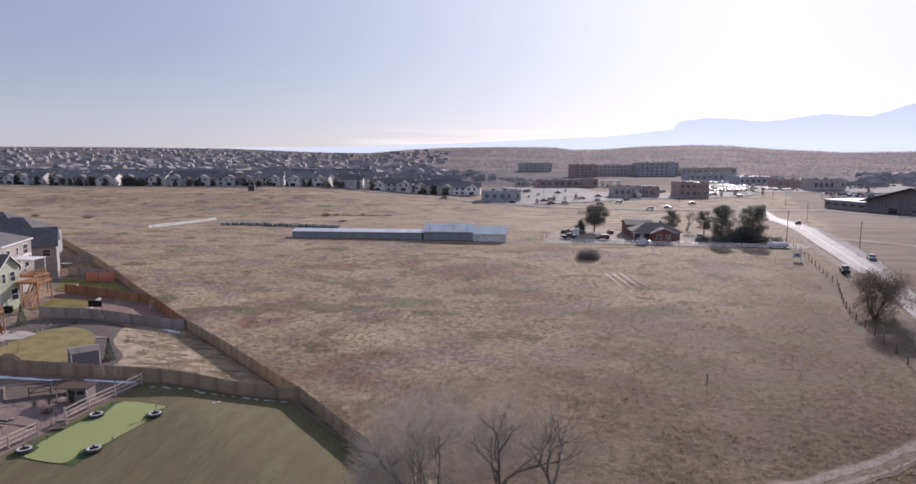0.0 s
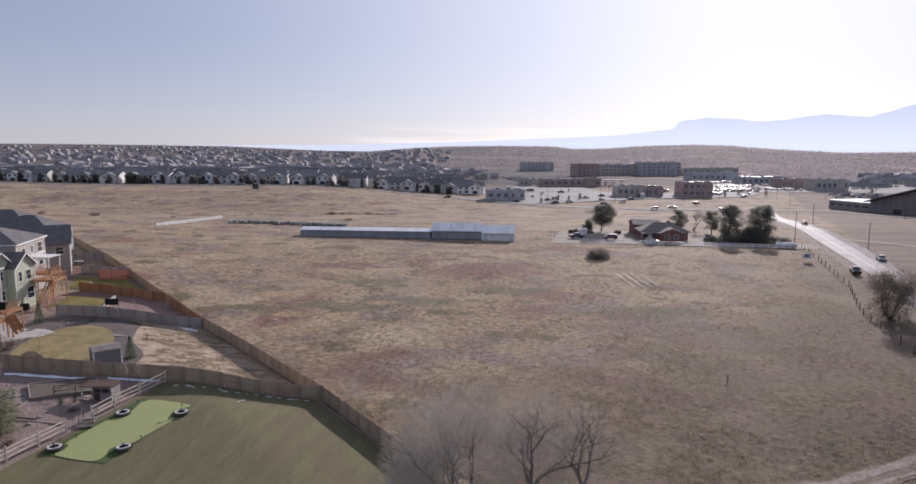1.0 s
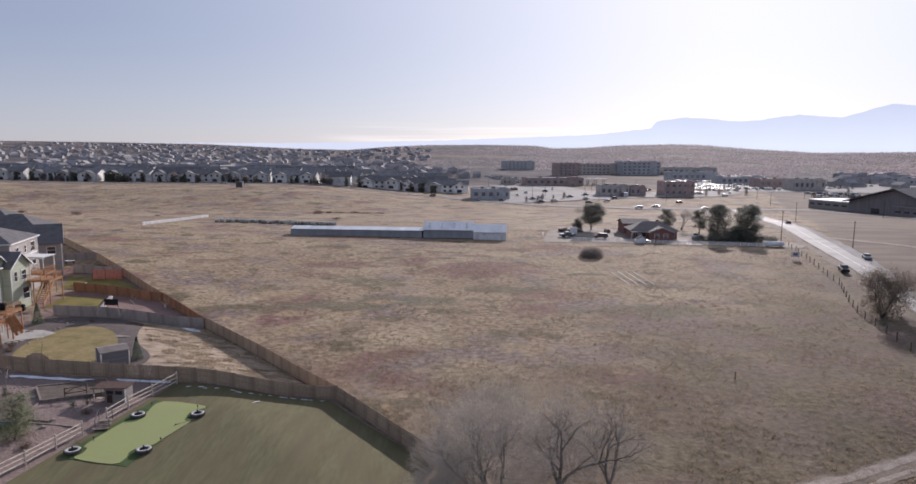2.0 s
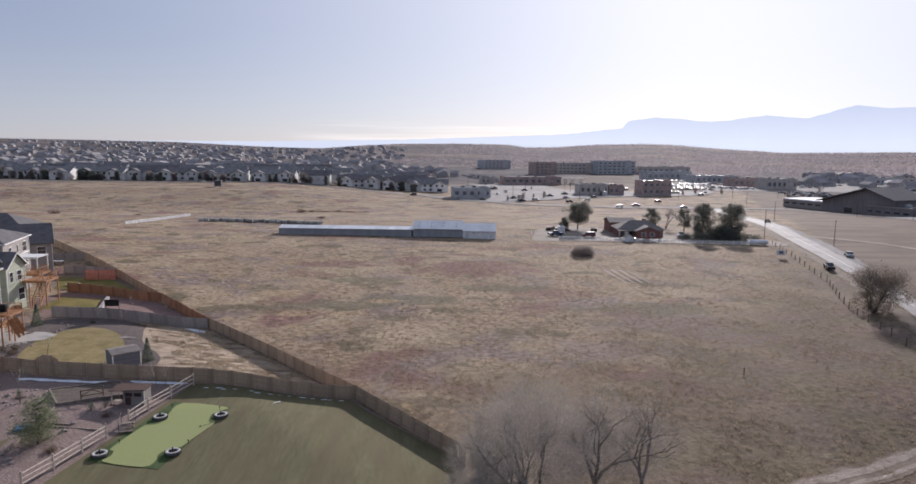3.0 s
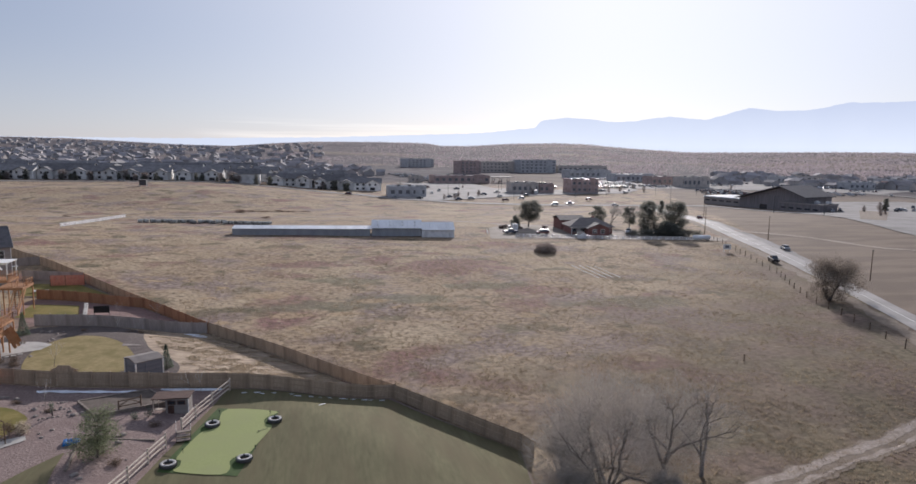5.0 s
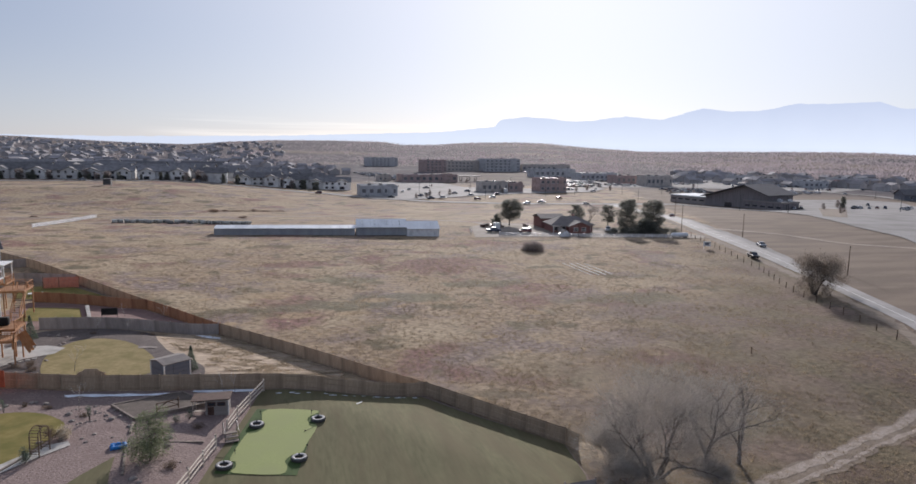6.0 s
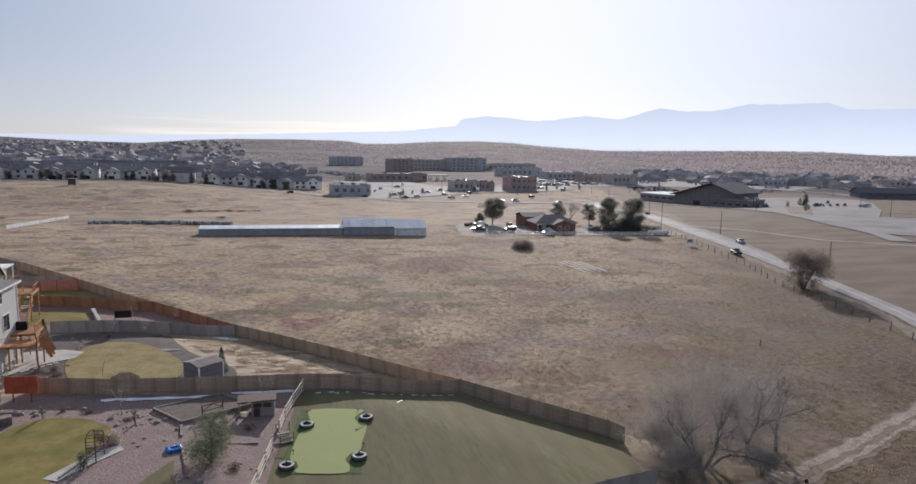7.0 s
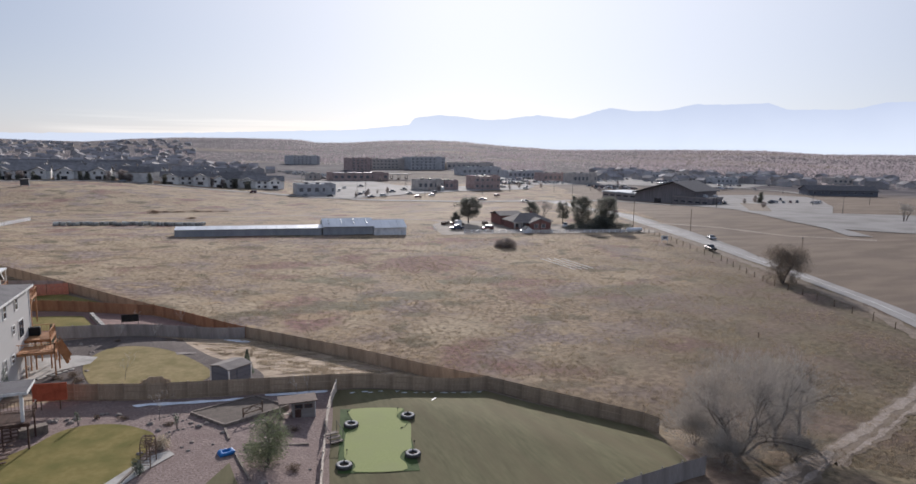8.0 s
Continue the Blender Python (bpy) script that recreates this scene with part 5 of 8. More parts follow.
def pine_mesh(seed, height, width, base, material, size=0.3, count=95):
    rng = random.Random(seed)
    segs = [(Vector((0, 0, -0.2)), Vector((rng.gauss(0, .15), rng.gauss(0, .15), height * .5)), 0.025 * height, 0.016 * height), (Vector((0, 0, height * .5)), Vector((0, 0, height * .93)), 0.016 * height, 0.004 * height)]
    clusters = []
    z = base * height
    broad = width > 5
    while z < height * 0.97:
        u = (z / height - base) / (1 - base)
        if broad:       # an egg-shaped crown of many small tufts
            r = width / 2 * 1.02 * math.sin(math.pi * (0.16 + 0.76 * u)) ** .6 * rng.uniform(.85, 1.12)
        else:
            r = width / 2 * (0.62 + 0.75 * u - 1.0 * u * u) * rng.uniform(.75, 1.2)
        for i in range(10 if broad else 5):
            a = rng.uniform(0, 2 * math.pi)
            q = rng.uniform(.3, .98) * r
            c = (math.cos(a) * q, math.sin(a) * q, z + rng.uniform(-.3, .5), (rng.uniform(.11, .18) if broad else rng.uniform(.15, .26) * (1 - .3 * u)) * width)
            clusters.append(c)
            segs.append((Vector((0, 0, z - .3)), Vector(c[:3]), 0.008 * height, 0.003 * height))
        z += height * .085
    return tubes(segs, 6), leaf_cloud(rng, clusters, count, size)


def tree_thing(name, x, y, geo, bark, leaf, label, category="tree", group=""):
    top = empty(name, pose(x, y, land(x, y)), label, category, group)
    (tv, tf), (lv, lf) = geo
    soup("trunk", tv, tf, bark, top, smooth=True)
    soup("crown", lv, lf, leaf, top)
    return top


G = "pines round the cottage"
tree_thing("pine_tree", 51, 250, pine_mesh(1, 10.4, 10.0, .30, M_PINE, .17, 140), M_BARK, M_PINE, "tall dark pine with a rounded open crown", "tree", G)
tree_thing("pine_tree", 46, 251, pine_mesh(2, 4.2, 4.5, .05, M_PINE, .25), M_BARK, M_PINE, "small bushy dark pine", "tree", G)
tree_thing("pine_tree", 90.6, 229, pine_mesh(3, 11.8, 8.4, .08, M_PINE, .17, 150), M_BARK, M_PINE, "broad dark pine branched to the ground", "tree", G)
tree_thing("pine_tree", 99.6, 226, pine_mesh(4, 11.4, 9.2, .10, M_PINE, .17, 150), M_BARK, M_PINE, "broad dark pine branched to the ground", "tree", G)
tree_thing("pine_tree", 95, 223, pine_mesh(6, 4.4, 9.0, .02, M_PINE, .17, 150), M_BARK, M_PINE, "low dense dark juniper between the pines", "tree", G)
tree_thing("pine_tree", 88.5, 240, pine_mesh(5, 9.0, 5.8, .30, M_PINE, .2, 100), M_BARK, M_PINE, "slim dark pine with a bare lower trunk", "tree", G)
tree_thing("pine_tree", 80, 251, pine_mesh(7, 8.0, 6.4, .15, M_PINE, .19, 100), M_BARK, M_PINE, "dark pine behind the cottage", "tree", G)
bare_tree(87, 254, 9.5, 31, "bare brown tree behind the cottage", depth=4, stems=2, twigs=8, group=G, twig_len=1.0)


def hedge(pts, h, label, material):
    rng = random.Random(9)
    cl = [(x + rng.uniform(-.4, .4), y + rng.uniform(-.4, .4), h * rng.uniform(.3, .6), h * rng.uniform(.5, .75)) for x, y in pts]
    v, f = leaf_cloud(rng, [(a, b, c + land(a, b), r) for a, b, c, r in cl], 170, 0.22)
    top = empty("hedge", Matrix.Identity(4), label, "hedge")
    soup("foliage", v, f, material, top)


hedge([(81.5 + i * 1.25, 222.8 - i * .24) for i in range(20)], 2.6, "dark clipped evergreen hedge under pines", M_PINE)


def roadside_tree():
    rng = random.Random(17)
    segs, tips = {k: [] for k in range(5)}, []
    for s in range(5):
        branching(rng, (rng.gauss(0, .3), rng.gauss(0, .3), -.2), (rng.gauss(0, .6), rng.gauss(0, .6), 1), 3.4, 0.2, 4, 0.7, 0.0, segs, tips)
    top = empty("roadside_tree", pose(76.4, 120, land(76.4, 120)), "spreading tree with withered brown leaves beside the road", "tree")
    v, f = tubes([s for k in segs for s in segs[k]], 5)
    soup("trunk", v, f, M_BARK, top, smooth=True)
    verts, faces = [], []
    for p, d in tips:
        for _ in range(16):
            q = p + Vector((rng.gauss(0, .55), rng.gauss(0, .55), rng.gauss(0, .45)))
            k = len(verts)
            for _ in range(4):
                verts.append(q + Vector((rng.uniform(-1, 1), rng.uniform(-1, 1), rng.uniform(-.6, .6))) * .15)
            faces += [(k, k + 1, k + 2), (k, k + 2, k + 3)]
    low = []
    for _ in range(46):
        a, q = rng.uniform(0, 6.283), rng.uniform(.6, 3.7)
        low.append((math.cos(a) * q, math.sin(a) * q, rng.uniform(.4, 4.0), rng.uniform(.7, 1.2)))
    lv, lf = leaf_cloud(rng, low, 210, .13)
    k = len(verts)
    verts += lv
    faces += [tuple(k + i for i in f) for f in lf]
    soup("crown", verts, faces, M_LEAFBROWN, top)


roadside_tree()


def shrub(x, y, r, h, label, material, seed=1, name="shrub", count=260, size=0.12, group="", category="shrub"):
    rng = random.Random(seed)
    cl = [(rng.uniform(-.5, .5) * r, rng.uniform(-.5, .5) * r, h * rng.uniform(.25, .6), r * rng.uniform(.45, .7)) for _ in range(7)]
    top = empty(name, pose(x, y, land(x, y)) @ Matrix.Diagonal((1, 1, h / r / 1.1, 1)), label, category, group)
    segs = [(Vector((0, 0, -.1)), Vector(c[:3]), .03, .012) for c in cl]
    v, f = tubes(segs, 4)
    soup("stem", v, f, M_BARK, top)
    v, f = leaf_cloud(rng, cl, count, size)
    soup("foliage", v, f, material, top)
    return top


def domed_bush(x, y, r, h, label):
    rng = random.Random(4)
    cl = []
    for _ in range(110):
        a, q = rng.uniform(0, 6.283), math.sqrt(rng.random()) * .9
        cl.append((math.cos(a) * q * r, math.sin(a) * q * r, h * rng.uniform(.02, .74) * math.sqrt(1 - q * q), r * rng.uniform(.2, .28)))
    top = empty("shrub", pose(x, y, land(x, y)), label, "shrub")
    v, f = tubes([(Vector((0, 0, -.1)), Vector(c[:3]), .05, .015) for c in cl], 4)
    soup("stem", v, f, M_BARK, top)
    v, f = leaf_cloud(rng, cl, 240, .10)
    soup("foliage", v, f, leafy("grey brown bush twigs", (0.34, 0.29, 0.27), (0.43, 0.37, 0.345), 1.0, .3, .55), top)


domed_bush(36.9, 188.0, 3.4, 3.5, "large domed greyish brown bush alone in the field")


# ---- young pine and spruces in the yards ----
tree_thing("young_pine", -48.2, 63.2, pine_mesh(21, 4.6, 4.9, .12, M_PINE_LIT, .09, 210), M_BARK, M_PINE_LIT, "open grey green young pine in gravel", "tree", "yard trees")


def spruce(x, y, h, w, seed, label, material):
    rng = random.Random(seed)
    verts, faces = [], []
    for _ in range(int(900 * h * w / 3)):
        u = rng.random() ** 1.5
        r = w / 2 * (1 - u) * rng.uniform(.5, 1.0) + .03
        a = rng.uniform(0, 2 * math.pi)
        p = Vector((math.cos(a) * r, math.sin(a) * r, .15 + u * (h - .15) - r * .25))
        k = len(verts)
        for _ in range(4):
            verts.append(p + Vector((rng.uniform(-1, 1), rng.uniform(-1, 1), rng.uniform(-.6, .6))) * .1)
        faces += [(k, k + 1, k + 2), (k, k + 2, k + 3)]
    return tree_thing("spruce_tree", x, y, (tubes([(Vector((0, 0, -.2)), Vector((0, 0, h * .95)), .06, .01)], 6), (verts, faces)), M_BARK, material, label, "tree", "yard trees")


spruce(-47.7, 89.0, 3.1, 1.8, 41, "small dark green spruce beside the shed", M_SPRUCE)
spruce(-71.4, 107.2, 3.5, 2.0, 42, "blue green spruce beside a grey fence", M_SPRUCE)
spruce(-74.0, 89.5, 5.5, 3.4, 43, "broad green spruce in front of a grey house", M_SPRUCE)


# ---- suburb beyond the field ----
M_HOUSEWALL = mat("pale house siding", (0.72, 0.705, 0.685), (0.82, 0.805, 0.785), 3.0, 0.8, 0.1, rand=0.25)
# roof tone is raised to stand in for veiling haze
M_HOUSEROOF = mat("dark roof shingles", (0.162, 0.154, 0.156), (0.222, 0.211, 0.214), 2.0, 0.9, 0.2, rand=0.3)


def suburb_house(kind):
    """A wide low row house or a single house, with shallow gables towards the field."""
    ob = empty("suburban_house", Matrix.Identity(4), ("long pale row house with two shallow gables and a dark roof", "pale two storey suburban house with a dark roof", "pale suburban house with a broad front gable")[kind], "house", "houses beyond the field")
    w, d, e = ((27, 12, 5.0), (17, 11, 5.4), (14, 13, 5.2))[kind]
    part("wall", bm_of(lambda bm: gable_wall(bm, w, d, e, 2.7, 0, 0, "x", -4)), M_HOUSEWALL, ob)
    gable_roof(ob, M_HOUSEROOF, w, d, e, 2.7, .5, .2, 0, 0, "x")
    for gx, gw in (((-8.4, 9.0), (8.0, 8.0)), ((-3.6, 8.2),), ((1.2, 10.0),))[kind]:
        part("gable", bm_of(lambda bm: gable_wall(bm, gw, 3, e - .2, 1.9, gx, -d / 2 - .6, "y", -4)), M_HOUSEWALL, ob)
        gable_roof(ob, M_HOUSEROOF, gw, 4.6, e - .2, 1.9, .45, .2, gx, -d / 2 - .2, "y", "gable_roof")
        for x in (gx - 1.8, gx + 1.8):
            window(ob, x, 3.9, 1.1, 1.3, -d / 2 - 2.1, bars=False)
        window(ob, gx, 1.2, 3.0, 1.8, -d / 2 - 2.1, bars=False)
    for ox in ((-1.5, 2.2), (3.4, 6.4), (-5.2,))[kind]:
        for z in (1.3, 3.9):
            window(ob, ox, z, 1.5, 1.3, -d / 2, bars=False)
    return ob


protos = [suburb_house(k) for k in range(3)]
rng = random.Random(77)
spots = []
for row in range(4):
    x = -405 + row * 7
    while x < 6 - row * 4:
        k = rng.choices((0, 1, 2), ((6, 2, 2), (3, 4, 3), (2, 4, 4), (1, 4, 4))[row])[0]
        half = (14.8, 9.4, 7.7)[k]
        x += half
        y = 516 + row * 40 + rng.uniform(-4, 4) + (14 if x > -60 else 0) * (1 - row * .3) + 5 * math.sin(x / 37 + row)
        spots.append((x, y, k, row))
        x += half + rng.uniform(1.5, 8)
done = set()
for x, y, k, row in spots:
    m = pose(x, y, land(x, y) + 0.2 - rng.uniform(0, .6), 0, 0, rng.choice((0, 0, 0, 90 if row else 0, 180)) + rng.uniform(-14, 14) * (1 if row else .5)) @ Matrix.Scale(1.1, 4)
    if k not in done:
        done.add(k)
        protos[k].matrix_basis = m
    else:
        copy_thing(protos[k], m)

# trees in front of and between those houses
# needle and twig colours are paled as if seen through haze
M_FARPINE = leafy("haze-paled evergreen needles", (0.26, 0.265, 0.225), (0.33, 0.335, 0.28), 1.2, 0.4, 0.55)
M_FARTWIG = leafy("haze-paled bare twigs", (0.36, 0.31, 0.29), (0.44, 0.385, 0.365), 1.2, 0.3, 0.55)
kinds = [tree_thing("evergreen_tree", 0, 0, pine_mesh(300 + i, h, w, .04, None, .45, 34), M_BARK, M_FARPINE, "dark evergreen tree in front of row houses", "tree", "trees by the far houses") for i, (h, w) in enumerate(((6.5, 5.0), (4.6, 4.8)))]
kinds += [tree_thing("street_tree", 0, 0, pine_mesh(310 + i, h, w, .2, None, .3, 26), M_BARK, M_FARTWIG, "bare brown street tree among houses", "tree", "trees by the far houses") for i, (h, w) in enumerate(((8.0, 6.5), (6.0, 5.5)))]
done = set()
for i in range(125):
    x = rng.uniform(-400, 6)
    if i < 62:
        y = 503 + rng.uniform(-3, 3) + (14 if x > -60 else 0)
        if noise.noise((x / 28, 3.3, 0)) < -.12:
            continue
    else:
        y = 538 + 44 * rng.randrange(3) + rng.uniform(-4, 4)
    k = rng.choice((0, 1, 1, 2, 2, 3, 3))
    m = pose(x, y, land(x, y), 0, 0, rng.uniform(0, 360)) @ Matrix.Scale(rng.uniform(.75, 1.15), 4)
    if k not in done:
        done.add(k)
        kinds[k].matrix_basis = m
    else:
        copy_thing(kinds[k], m)


def far_suburb():
    """Roofs and walls of the thousands of houses farther off."""
    rng = random.Random(5)
    verts, faces, mats = [], [], []
    for _ in range(1900):
        az = rng.uniform(-40, 58)
        r = 690 + 1800 * rng.random() ** 1.5
        if az > 0 and r > 1050:
            continue
        if 5 < az < 32 and r < 1150:
            continue
        x, y = -27 + r * math.sin(radians(az)), r * math.cos(radians(az))
        if x > 0 and r < 760:
            continue
        w, d, h, rise = rng.uniform(9, 15), rng.uniform(9, 12), rng.uniform(4.5, 6), rng.uniform(2, 3.2)
        a = rng.choice((0, 90)) + 40 * noise.noise((x / 180, y / 180, 9)) + rng.uniform(-25, 25)
        m = pose(x, y, land(x, y) - rng.uniform(0, 1.5), 0, 0, a)
        k = len(verts)
        for p in ((-w, -d, -4), (w, -d, -4), (w, d, -4), (-w, d, -4), (-w, -d, 2 * h), (w, -d, 2 * h), (w, d, 2 * h), (-w, d, 2 * h), (-w, 0, 2 * (h + rise)), (w, 0, 2 * (h + rise))):
            verts.append(m @ Vector((p[0] / 2, p[1] / 2, p[2] / 2)))
        for f, s in (((0, 1, 5, 4), 0), ((2, 3, 7, 6), 0), ((1, 2, 6, 9, 5), 0), ((3, 0, 4, 8, 7), 0)):
            faces.append(tuple(k + i for i in f))
            mats.append(s)
        j = len(verts)
        o = 1.06
        for p in ((-w * o, -d * o * 1.05, 2 * h - .3), (w * o, -d * o * 1.05, 2 * h - .3), (w * o, 0, 2 * (h + rise) + .3), (-w * o, 0, 2 * (h + rise) + .3), (-w * o, d * o * 1.05, 2 * h - .3), (w * o, d * o * 1.05, 2 * h - .3)):
            verts.append(m @ Vector((p[0] / 2, p[1] / 2, p[2] / 2)))
        faces += [(j, j + 1, j + 2, j + 3), (j + 3, j + 2, j + 5, j + 4)]
        mats += [1, 1]
    data = bpy.data.meshes.new("far_suburb")
    data.from_pydata([tuple(v) for v in verts], [], faces)
    # wall and roof colours are raised to stand in for the missing haze
    data.materials.append(mat("haze-paled far house walls", (0.403, 0.375, 0.364), (0.493, 0.459, 0.448), 20, .85, 0, world_space=True, island=.2))
    data.materials.append(mat("haze-paled far house roofs", (0.3, 0.278, 0.282), (0.372, 0.346, 0.348), 20, .9, 0, world_space=True, island=.2, spec=.1))
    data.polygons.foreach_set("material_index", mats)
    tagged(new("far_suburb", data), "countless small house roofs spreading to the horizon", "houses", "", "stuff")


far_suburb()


def far_trees():
    """Bare and evergreen trees among the far houses and on the hills, past counting."""
    rng = random.Random(6)
    # tree greys are paled and shifted to mauve to stand in for haze
    for name, count, material, label, rmin, rmax, hmax in (
            ("far_bare_trees", 46000, leafy("haze-paled bare branches", (0.42, 0.37, 0.375), (0.50, 0.445, 0.45), 30, .2, .7), "grey brown bare trees among far houses", 600, 3300, 3.8),
            ("hill_woods", 42000, leafy("haze-mauve grey hill scrub", (0.36, 0.31, 0.325), (0.44, 0.385, 0.40), 30, .25, .7), "bands of mauve grey woods along the hills", 1000, 3300, 5.0),
            ("far_evergreens", 700, leafy("haze-paled evergreen foliage", (0.26, 0.265, 0.225), (0.32, 0.325, 0.275), 30, .2, .6), "dark evergreens among far houses and along the hills", 600, 3300, 4.6)):
        verts, faces = [], []
        for _ in range(count):
            az = rng.uniform(-4 if name == "hill_woods" else -42, 60)
            r = rmin + (rmax - rmin) * rng.random() ** 1.3
            if 3 < az < 60 and r < (1070 if az < 22 else 800):
                continue
            if name == "hill_woods":
                if noise.noise((az / 7, r / 95, 2.0)) + .5 * noise.noise((az / 1.6, r / 60, 8.0)) < rng.uniform(-.15, .25) - .25 * smooth01((az - 28) / 12):
                    continue
            elif noise.noise((az / 3.1, r / 170, 5.0)) < rng.uniform(-.5, .2):
                continue
            x, y = -27 + r * math.sin(radians(az)), r * math.cos(radians(az))
            grown = 1.0 + 0.45 * smooth01((az - 2) / 8) * smooth01((r - 900) / 500)
            h = rng.uniform(.5, 1) * hmax * grown
            w = h * rng.uniform(.45, .8)
            z = land(x, y) - .5
            for q in range(7):
                d = Vector((rng.gauss(0, 1), rng.gauss(0, 1), rng.gauss(0, 1))).normalized() * rng.uniform(.3, 1)
                c = Vector((x + d.x * w * .55, y + d.y * w * .55, z + h * (.55 + .4 * d.z)))
                k = len(verts)
                verts += [c + Vector((rng.uniform(-1, 1), rng.uniform(-1, 1), rng.uniform(-.8, .8))) * w * .42 for _ in range(3)]
                faces.append((k, k + 1, k + 2))
        tagged(soup(name, verts, faces, material), label, "trees", "", "stuff")


far_trees()


# ---- grass tufts over the field ----
def grass():
    rng = random.Random(10)
    tints = [("dry_grass", 30000, leafy("bleached grass blades", (0.34, 0.27, 0.185), (0.46, 0.375, 0.265), 9, .22, .45), "bleached dry grass tufts over the whole field"),
             ("dark_grass", 3600, leafy("dark dead grass blades", (0.23, 0.175, 0.13), (0.32, 0.245, 0.185), 9, .3, .5), "dark brown dead weed tufts in the field")]
    for name, count, material, label in tints:
        verts, faces = [], []
        made = 0
        while made < count:
            u = rng.random()
            r = 45 + 190 * u ** 1.35
            a = rng.uniform(-42, 62)
            x, y = -27 + r * math.sin(radians(a)), r * math.cos(radians(a))
            v, s = fence_coords(x, y)
            if s > -0.8 or (y < 60.5 + (x - 33) * .45 and y > 42 and x > -9 and abs((y - 49.3) - (x - 2) * .36) < .7) or x > 60 + (y - 90) * .37:
                continue
            if noise.noise((x / 9, y / 9, 1.7)) + .35 * noise.noise((x / 2.5, y / 2.5, 4.0)) < rng.uniform(-.6, .25):
                continue
            made += 1
            z = land(x, y) - .03
            h, w = rng.uniform(.10, .34), rng.uniform(.18, .6)
            for _ in range(8):
                t = rng.uniform(0, 6.283)
                q = rng.uniform(0, w)
                bx, by = x + math.cos(t) * q, y + math.sin(t) * q
                k = len(verts)
                t2 = rng.uniform(0, 6.283)
                e = rng.uniform(.02, .055)
                verts += [(bx - e * math.cos(t2), by - e * math.sin(t2), z), (bx + e * math.cos(t2), by + e * math.sin(t2), z), (bx + math.cos(t) * q * .9 + rng.uniform(-.08, .08), by + math.sin(t) * q * .9, z + h * rng.uniform(.6, 1))]
                faces.append((k, k + 1, k + 2))
        tagged(soup(name, verts, faces, material), label, "grass", "", "stuff")


def yard_straw():
    """Loose flattened straw on the bare back yard."""
    rng = random.Random(31)
    verts, faces = [], []
    made = 0
    while made < 5200:
        x, y = rng.uniform(-57, -20), rng.uniform(80.5, 110)
        v, s = fence_coords(x, y)
        if s < 0.5 or y < 83 - (x + 50) * .15 or (x < -46 and y < 97) or x < -50 - (y - 97) * .42:
            continue
        if noise.noise((x / 2.2, y / 0.9, 3.0)) + .5 * noise.noise((x / 6, y / 6, 8.0)) < rng.uniform(-.2, .3):
            continue
        made += 1
        z = land(x, y) + .04 + berm(x, y)
        for _ in range(4):
            t, q = rng.uniform(0, 6.283), rng.uniform(.12, .3)
            bx, by = x + rng.uniform(-.25, .25), y + rng.uniform(-.15, .15)
            e = rng.uniform(.03, .07)
            k = len(verts)
            verts += [(bx - e * math.sin(t), by + e * math.cos(t), z), (bx + e * math.sin(t), by - e * math.cos(t), z), (bx + q * math.cos(t), by + q * math.sin(t), z + rng.uniform(.03, .13))]
            faces.append((k, k + 1, k + 2))
    tagged(soup("loose_straw", verts, faces, leafy("loose yellow straw", (0.44, 0.35, 0.24), (0.58, 0.47, 0.33), 3, .25, .4)), "loose pale straw lying on bare yard soil", "straw", "", "stuff")


grass()
yard_straw()


# ---- details of the near yards ----
def lathe(profile, sides=20):
    """A round shape from (radius, height) pairs, closed on itself."""
    verts, faces, n = [], [], len(profile)
    for i in range(sides):
        t = 2 * math.pi * i / sides
        verts += [(r * math.cos(t), r * math.sin(t), z) for r, z in profile]
    for i in range(sides):
        for j in range(n):
            a, b = i * n + j, ((i + 1) % sides) * n + j
            c, d = ((i + 1) % sides) * n + (j + 1) % n, i * n + (j + 1) % n
            faces.append((a, b, c, d))
    return verts, faces


def tyre(x, y, r):
    z = land(x, y) + 0.11
    ob = empty("tractor_tyre", pose(x, y, z, random.uniform(-2, 2), random.uniform(-2, 2), random.uniform(0, 90)), "large pale sided tractor tyre lying on the putting green fringe", "tyre", "tyres round the putting green")
    v, f = lathe([(r * .60, .04), (r * .93, .02), (r, .10), (r, .22), (r * .95, .30), (r * .86, .31), (r * .56, .28), (r * .52, .16)], 28)
    soup("carcass", v, f, M_TYRE, ob, smooth=True)
    v, f = lathe([(r * .56, .28), (r * .60, .32), (r * .88, .345), (r * .965, .31), (r * .9, .30), (r * .7, .29)], 28)
    soup("sidewall", v, f, M_TYRE_PALE, ob, "pale grey sidewall", smooth=True)
    for i in range(24):
        a = 2 * math.pi * i / 24
        part("lug", bm_of(lambda bm: box(bm, (math.cos(a) * r * 1.01, math.sin(a) * r * 1.01, .15), (.07, .09, .24), math.degrees(a) + 12)), M_TYRE, ob)
    v, f = lathe([(0.02, .06), (r * .58, .05), (r * .58, .09), (0.02, .14)], 16)
    soup("soil", v, f, M_SOIL, ob, "dark soil filling")
    part("marker", bm_of(lambda bm: [bar(bm, (0, 0, .1), (0, 0, .62), .02, .02, 6), bar(bm, (0, 0, .5), (0, 0, .62), .07, .07, 8)]), M_BLACK, ob, "small dark marker peg")


